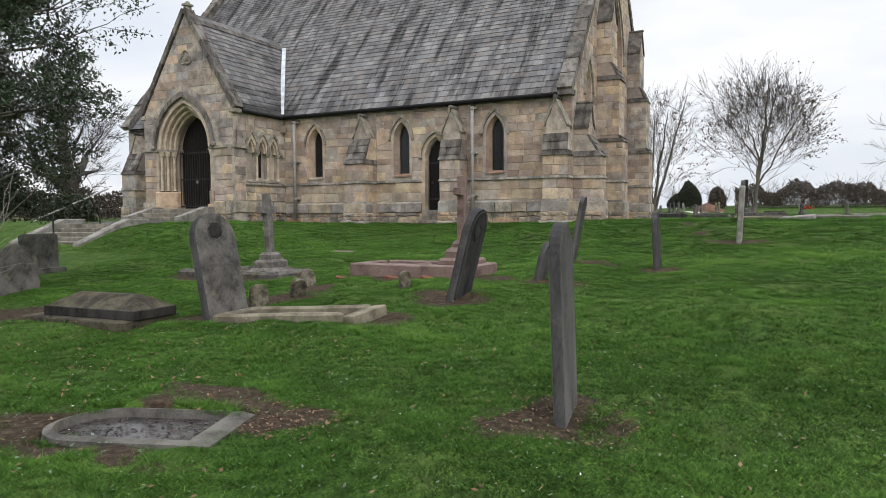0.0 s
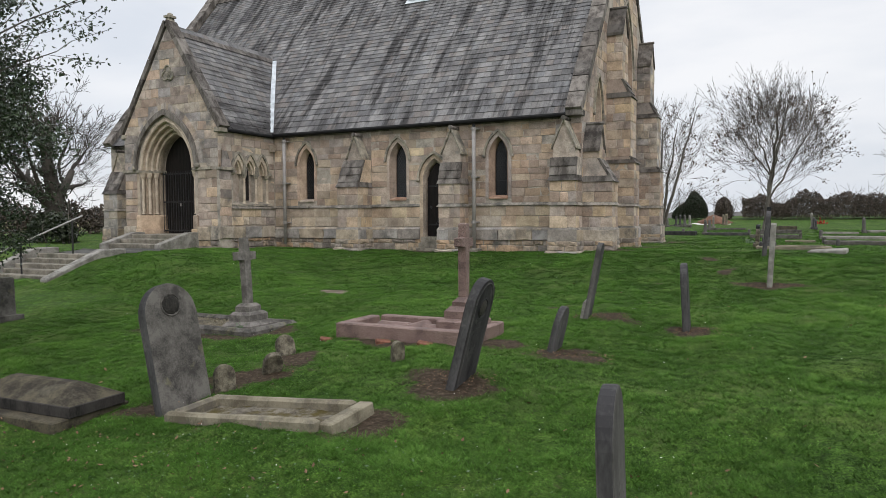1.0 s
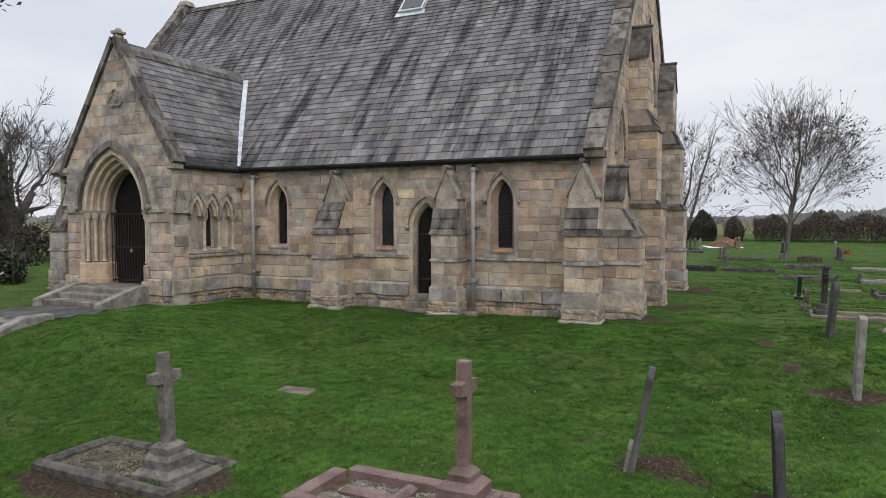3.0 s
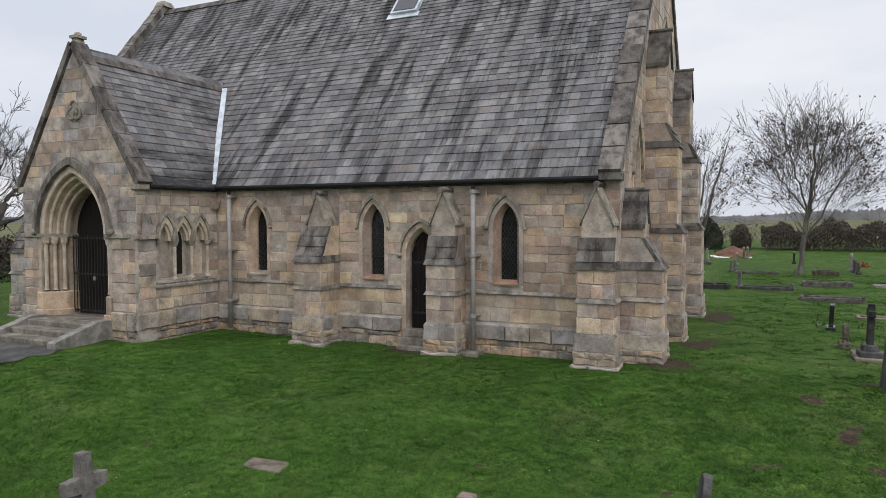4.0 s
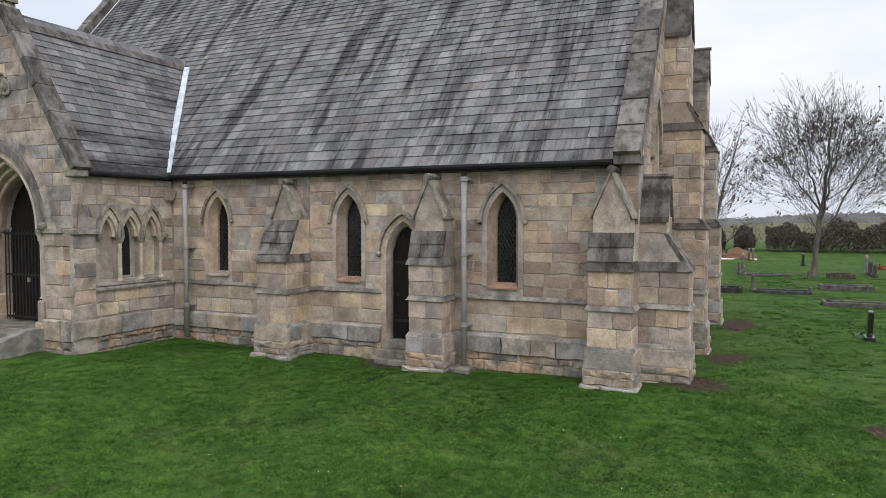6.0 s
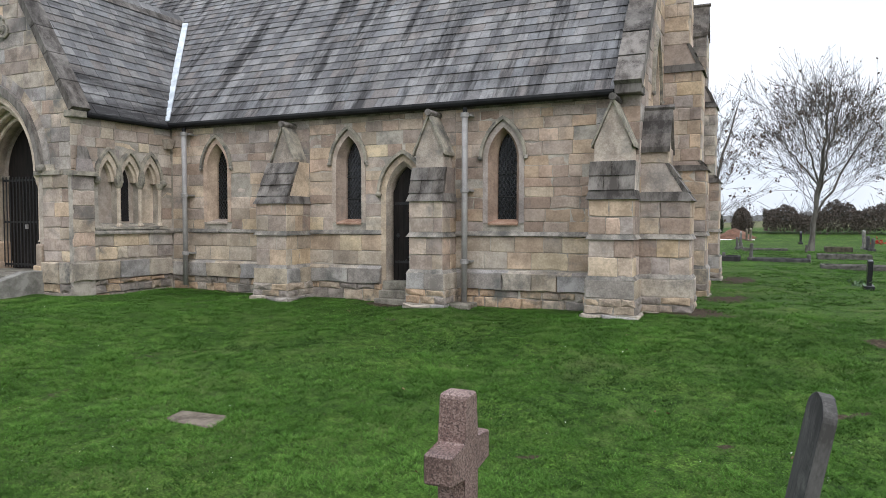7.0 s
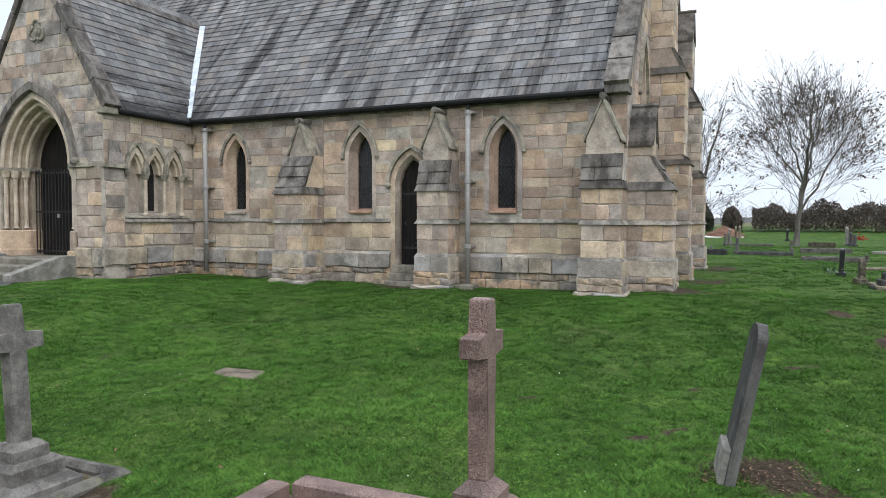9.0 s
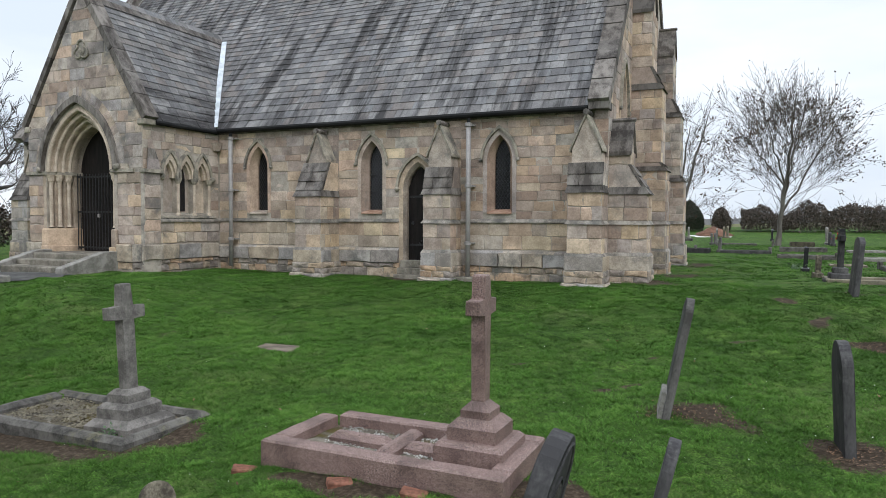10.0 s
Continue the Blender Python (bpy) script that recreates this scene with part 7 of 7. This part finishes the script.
leader_tree(-1.62, 45.4, 8.3, 0.125, 3.7, "slender bare tree with withered brown leaves on its lower boughs", 11, low=0.2, branches=130, depth=3, leaves=5200, leaf=0.135, lean=(0.75, 0.2), steep=0.62, leaders=5, floor=0.006, widest=0.36)
leader_tree(-6.4, 38.2, 6.6, 0.09, 2.7, "bare many-stemmed tree behind the church", 23, low=0.16, branches=60, depth=3, leaves=900, leaf=0.13, lean=(0.5, 0), stems=4, steep=0.8, floor=0.0055, widest=0.42)
leader_tree(10.4, 60, 6.8, 0.22, 4.6, "bare spreading tree beyond the hedge", 31, low=0.2, branches=40, floor=0.010, steep=0.7)
tree(-36.6, 26.0, 10.2, 0.62, "old spreading bare tree with an ivy-clad trunk and limbs", 46, depth=7, spread=0.75, up=0.015, fork=0.17, ivy=5, floor=0.012, thick=0.05, first=0.42, bark=M_TWIGD, twig=M_TWIGD)
leader_tree(-43.0, 30.0, 7.8, 0.22, 4.0, "bare tree beyond the porch", 52, low=0.2, branches=40, floor=0.010)
leader_tree(-36.0, 17.0, 8.2, 0.25, 4.2, "bare tree at the western edge of the yard", 58, low=0.2, branches=40, floor=0.010)
leader_tree(-31.0, 31.0, 6.9, 0.2, 3.6, "bare tree west of the church", 59, low=0.2, branches=36, floor=0.010)
for i, (x, y, h) in enumerate(((14, 74, 6), (19, 76, 7), (11, 78, 6), (24, 75, 6.5), (30, 78, 7))):
    leader_tree(x, y, h, 0.09, 1.6, "thin bare sapling beyond the hedge", 70 + i, low=0.15, branches=18, depth=2, floor=0.012, steep=1.8)

# evergreen beside the lower graves
def holly(x, y, height, label, seed):
    r = random.Random(seed)
    t = thing("evergreen_tree", label, "tree")
    segs, twigs, tips = [], [], []
    segs.append(([Vector((0, 0, -0.2)), Vector((0, 0, 0.6)), Vector((0.1, 0.1, height * 0.55)), Vector((0.2, 0.1, height * 0.9))], [0.2, 0.16, 0.12, 0.04]))
    for k in range(52):
        h = height * r.uniform(0.24, 0.94)
        a = r.uniform(0, 6.283)
        reach = (2.0 - 1.0 * max(0, h / height - 0.45) / 0.55) * r.uniform(0.6, 1.0)
        grow(Vector((0.1 * h / height, 0.1 * h / height, h)), Vector((math.cos(a), math.sin(a), 0.28)), reach * 0.62, 0.035, 3, r, 0.55, 0.01, segs, twigs, tips, 0.02)
    # long sprays that reach towards the headstones
    for h, a, reach in ((height * 0.68, 0.42, 2.5), (height * 0.60, 0.3, 1.9), (height * 0.45, 0.5, 1.5)):
        grow(Vector((0.1, 0.1, h)), Vector((math.cos(a), math.sin(a), 0.16)), reach * 0.75, 0.03, 2, r, 0.34, 0.0, segs, twigs, tips, 0.02)
    child("trunk", tubes_mesh("trunk", segs, M_BARK, 6), t)
    child("twig_mass", tubes_mesh("twig_mass", twigs, M_TWIG, 3, 0.005), t)
    spots = []
    for p, d in tips:
        for _ in range(30):
            spots.append(p - d * r.uniform(-0.08, 0.45) + Vector((r.gauss(0, .07), r.gauss(0, .07), r.gauss(0, .06))))
    child("foliage", leaves_mesh("foliage", spots, 0.074, M_HOLLY, r, 0.5), t)
    t.location = (x, y, gz(x, y))


holly(-12.5, 6.9, 6.6, "dense dark evergreen with glossy leaves by the graves", 7)


def shrub(x, y, h, n, mat, label, seed, leafy_mat=None):
    r = random.Random(seed)
    segs, twigs, tips = [], [], []
    for _ in range(n):
        a = r.uniform(0, 6.283)
        grow(Vector((r.gauss(0, .08), r.gauss(0, .08), 0)), Vector((math.cos(a) * 0.5, math.sin(a) * 0.5, 0.9)), h * r.uniform(0.45, 0.65), 0.010, 2, r, 0.4, 0.0, segs, twigs, tips, 9)
    t = thing("bare_shrub", label, "shrub")
    child("twig_mass", tubes_mesh("twig_mass", twigs, mat, 4, 0.003), t)
    t.location = (x, y, gz(x, y))


shrub(-8.6, 4.9, 1.7, 5, M_TWIGP, "leafless shrub with thin pale twigs", 3)


# hedges and thickets
def hedge(name, label, path, height, width, n, seed, leaf=0.2, mat=None, round_ends=False):
    r = random.Random(seed)
    t = thing(name, label, "hedge")
    spots, twigs, roots = [], [], []
    total = sum((Vector(b) - Vector(a)).length for a, b in zip(path, path[1:]))
    for a, b in zip(path, path[1:]):
        a, b = Vector(a), Vector(b)
        d = b - a
        nrm = Vector((-d.y, d.x)).normalized()
        for _ in range(int(n * d.length / total)):
            f = r.random()
            p = a + d * f
            lump = 0.70 + 0.45 * noise.noise(Vector((p.x * 0.5, p.y * 0.5, seed))) + 0.22 * noise.noise(Vector((p.x * 1.7, p.y * 1.7, seed)))
            if round_ends:
                lump *= 0.35 + 0.8 * math.sqrt(1 - (2 * f - 1) ** 2)
            ang = r.uniform(0, math.pi)
            rr = r.random() ** 0.25
            q = p + nrm * math.cos(ang) * width * 0.5 * rr
            spots.append((q.x, q.y, max(math.sin(ang) ** 0.7 * height * lump * rr, 0.02)))
        for _ in range(int(n * 0.012 * d.length / total)):
            q = a + d * r.random() + nrm * r.uniform(-0.4, 0.4) * width
            roots.append((q.x, q.y, height * (0.6 + 0.55 * r.random() ** 2.5)))
    at = np.array(spots)
    at[:, 2] += ground_z(at[:, 0], at[:, 1])
    spots = [Vector(v) for v in at]
    for x, y, h in roots:
        z0 = gz(x, y)
        twigs.append(([Vector((x, y, z0)), Vector((x + r.gauss(0, .3), y + r.gauss(0, .3), z0 + h * 0.6)), Vector((x + r.gauss(0, .6), y + r.gauss(0, .5), z0 + h))], [0.02, 0.012, 0.005]))
    child("foliage", leaves_mesh("foliage", spots, leaf, mat or M_HEDGE, r, 0.75), t)
    child("stem_mass", tubes_mesh("stem_mass", twigs, M_TWIG, 3, 0.008), t)


hedge("hedge", "dense brown-green field hedge with bare stems", [(-3.6, 62.0), (6, 62.2), (22, 62), (60, 60)], 2.35, 2.2, 110000, 4, 0.13)
hedge("evergreen_bush", "rounded dark evergreen bush at the field edge", [(-8.9, 62), (-6.3, 62)], 1.9, 2.0, 12000, 8, 0.13, M_IVY, True)
hedge("field_bush", "rounded brown-leaved bush at the field edge", [(-5.6, 62), (-4.4, 62)], 2.0, 1.8, 7000, 9, 0.14, M_HEDGE, True)
hedge("hedge", "tangled dark hedge along the western edge", [(-42, 2), (-40, 22), (-38, 40), (-34, 60), (-12, 70)], 2.4, 2.6, 40000, 6, 0.22)
hedge("ivy_thicket", "low dark thicket of ivy and bramble by the porch", [(-31, 22.0), (-27.5, 19.6)], 1.5, 1.8, 2200, 13, 0.2, M_IVY)
hedge("ivy_thicket", "low dark thicket of ivy and bramble under trees", [(-30, 14), (-26, 15.5)], 1.6, 2.2, 2600, 14, 0.2, M_IVY)

# far woods, their grey lightened to paint in the haze of distance
V, F = [], []
k = 0
for ring, (dist, hh) in enumerate(((430, 7.5), (620, 11))):
    n = 2600
    for i in range(n + 1):
        a = 2 * math.pi * i / n
        x, y = dist * math.cos(a), 60 + dist * math.sin(a)
        low = 0.25 + 0.75 * max(0.0, min(1.0, 0.5 + 1.6 * noise.noise(Vector((math.cos(a) * 3, math.sin(a) * 3, ring * 5.0)))))
        top = hh * low * (0.85 + 0.3 * noise.noise(Vector((i * 0.16, ring, 0))) + 0.35 * noise.noise(Vector((i * 0.83, ring, 3))))
        V += [(x, y, -2.0), (x, y, 1.6 + max(1.0, top))]
    for i in range(n):
        F.append((k + 2 * i, k + 2 * i + 2, k + 2 * i + 3, k + 2 * i + 1))
    k = len(V)
tagged(child("backdrop", mesh_of("backdrop", V, F, M_WOODS), None), "distant grey line of bare woods on the horizon", "woods", kind="structure")

# ---- turf ----
def blocked(x, y):
    """Where no grass grows: buildings, graves, steps and path."""
    b = (y > 20.3) & (x < XE + 0.1)
    b |= (x > PXW - 0.1) & (x < PXE + 0.12) & (y > PYF - 0.1)
    tu, tv = (x + 4.2) * ca + (y - 3.74) * sa, -(x + 4.2) * sa + (y - 3.74) * ca
    b |= (np.abs(tu) < 0.74) & (np.abs(tv) < 0.43)
    for x0, x1, y0, y1 in ((-20.3, -17.0, 16.35, 18), (-20.5, -17.2, 12.6, 14.7), (-20.0, -17.3, 14.5, 16.5), (-11.03, -8.6, 10.32, 11.53), (-6.89, -4.6, 10.42, 11.56), (-6.48, -4.7, 6.8, 7.6), (-9.7, -7.5, 6.15, 7.1), (-4.75, -3.6, 3.4, 4.15), (-10.06, -9.38, 14.06, 14.44)):
        b |= (x > x0) & (x < x1) & (y > y0) & (y < y1)
    return b


def turf(name, label, n, x0, x1, y0, y1, h, w, seed, per=26, size=0.055):
    """Blades in low tufts that lean outwards from their middle, thin where the sward is bare."""
    g = np.random.default_rng(seed)
    m = n // per
    cx, cy = g.uniform(x0, x1, m), g.uniform(y0, y1, m)
    vigour = 0.55 * patchy(cx, cy, 0.33, 2) + 0.30 * patchy(cx, cy, 0.95, 3) + 0.30 * g.random(m)
    own = np.repeat(np.arange(m), per)
    n = len(own)
    rad, ang = size * (0.5 + vigour[own]) * np.sqrt(g.random(n)) * g.uniform(0.5, 1.4, n), g.uniform(0, 2 * np.pi, n)
    x, y = cx[own] + rad * np.cos(ang), cy[own] + rad * np.sin(ang)
    patch, dry = patchy(x, y, 1.4, 4), patchy(x, y, 2.3, 5)
    vig = vigour[own]
    keep = ~blocked(x, y) & (soil_at(x, y) + g.normal(0, 0.13, n) < 0.5) & (g.random(n) < 0.35 + 0.9 * vig)
    # thinning out towards the rim of the sown stretch
    rim = np.minimum(np.minimum(x - x0, x1 - x) / 1.5, np.minimum(y - y0, y1 - y) / 0.8)
    keep &= g.random(n) < rim
    x, y, vig, ang, rad, own, patch, dry = x[keep], y[keep], vig[keep], ang[keep], rad[keep], own[keep], patch[keep], dry[keep]
    n = len(x)
    z = ground_z(x, y)
    core = 1 - (rad / (size * 2.1)).clip(0, 1)
    hh = h * (0.35 + 0.95 * vig ** 1.5) * (0.55 + 0.6 * core) * g.uniform(0.6, 1.25, n) * (0.85 + 0.4 * (patch - 0.5))
    ww = w * g.uniform(0.7, 1.3, n)
    a = g.uniform(0, 2 * np.pi, n)
    b = ang + g.normal(0, 0.8, n)
    tilt = hh * (0.7 + 1.5 * g.random(n))
    P = np.empty((n, 3, 3), np.float32)
    P[:, 0] = np.stack([x - ww * np.cos(a), y - ww * np.sin(a), z - 0.005], -1)
    P[:, 1] = np.stack([x + ww * np.cos(a), y + ww * np.sin(a), z - 0.005], -1)
    P[:, 2] = np.stack([x + tilt * np.cos(b), y + tilt * np.sin(b), z + hh], -1)
    me = bpy.data.meshes.new(name)
    me.vertices.add(3 * n); me.loops.add(3 * n); me.polygons.add(n)
    me.vertices.foreach_set("co", P.ravel())
    me.loops.foreach_set("vertex_index", np.arange(3 * n, dtype=np.int32))
    me.polygons.foreach_set("loop_start", np.arange(0, 3 * n, 3, dtype=np.int32))
    me.update()
    hue = g.random(m)[own]
    # the last term paints relief shading: humps lighter, hollows darker
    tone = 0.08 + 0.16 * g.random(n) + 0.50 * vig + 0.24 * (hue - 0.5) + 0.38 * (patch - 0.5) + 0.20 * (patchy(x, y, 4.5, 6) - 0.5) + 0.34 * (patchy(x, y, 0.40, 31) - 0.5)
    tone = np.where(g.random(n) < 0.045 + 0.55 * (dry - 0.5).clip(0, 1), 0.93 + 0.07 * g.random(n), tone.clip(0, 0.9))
    # root tone cut to 0.3: shade between the blades put into the colour
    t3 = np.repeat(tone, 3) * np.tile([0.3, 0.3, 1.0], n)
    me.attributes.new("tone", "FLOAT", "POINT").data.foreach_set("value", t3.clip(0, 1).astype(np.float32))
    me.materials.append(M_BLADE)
    return tagged(child(name, me, None), label, "grass", kind="stuff")


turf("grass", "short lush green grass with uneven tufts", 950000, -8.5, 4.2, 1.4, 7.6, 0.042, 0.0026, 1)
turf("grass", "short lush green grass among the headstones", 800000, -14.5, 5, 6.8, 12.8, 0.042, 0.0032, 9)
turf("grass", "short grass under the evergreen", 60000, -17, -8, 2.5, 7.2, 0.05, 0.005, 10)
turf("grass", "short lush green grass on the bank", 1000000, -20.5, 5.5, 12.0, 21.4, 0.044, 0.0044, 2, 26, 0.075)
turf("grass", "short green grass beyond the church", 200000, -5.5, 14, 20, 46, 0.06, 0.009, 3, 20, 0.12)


def scatter(name, label, n, box, size, mat, seed, flat=0.35, category="leaves", lift=0.02):
    g = random.Random(seed)
    V, F = [], []
    while len(F) < n:
        x, y = g.uniform(box[0], box[1]), g.uniform(box[2], box[3])
        if blocked(np.array([x]), np.array([y]))[0]:
            continue
        c = Vector((x, y, gz(x, y) + lift * g.uniform(0.6, 1.8)))
        a = Vector((g.uniform(-1, 1), g.uniform(-1, 1), g.uniform(-flat, flat))).normalized()
        b = a.cross(Vector((g.gauss(0, .3), g.gauss(0, .3), 1))).normalized()
        s = size * g.uniform(0.5, 1.3)
        k = len(V)
        up = Vector((0, 0, s * g.uniform(0, 0.4)))
        V += [c - a * s + up, c + b * s * 0.5, c + a * s + up * g.random(), c - b * s * 0.5 + up * 0.5]
        F.append((k, k + 1, k + 2, k + 3))
    tagged(child(name, mesh_of(name, V, F, mat), None), label, category, kind="stuff")


scatter("fallen_leaves", "brown fallen leaves lying in the grass", 420, (-9, 3, 1.8, 7.5), 0.022, M_FALLEN, 3, 0.7, lift=0.045)
scatter("fallen_leaves", "scattered brown fallen leaves on the lawn", 110, (-12, 3, 6, 20), 0.026, M_FALLEN, 4, 0.7, lift=0.045)
scatter("fallen_leaves", "brown leaf litter beside the sunken grave", 420, (-8.5, -4.0, 2.8, 6.4), 0.022, M_FALLEN, 8, 0.6)
scatter("daisies", "tiny white daisies dotted over the lawn", 700, (-16, 4, 2, 20), 0.010, M_FLOWER, 5, 0.2, "flowers", lift=0.05)
scatter("broad_weeds", "pale broad-leaved weeds in the turf", 1500, (-6, 3, 2, 7), 0.016, M_WEED, 6, 0.4, "weeds", lift=0.035)
LITTER = [(-2.0, -0.8, 4.3, 5.4), (-4.5, -3.6, 8.4, 9.1), (-3.8, -2.6, 10.15, 10.7), (-3.9, -3.0, 12.95, 13.6), (-2.2, -1.5, 12.4, 12.9), (-1.6, -0.3, 16.8, 17.3), (-3.7, -2.95, 3.9, 4.6)]
for k, box in enumerate(LITTER):
    scatter("leaf_litter", "dry leaf scraps and twigs on bare brown earth", 220, box, 0.016, M_FALLEN, 12 + k, 0.3, "litter", lift=0.012)
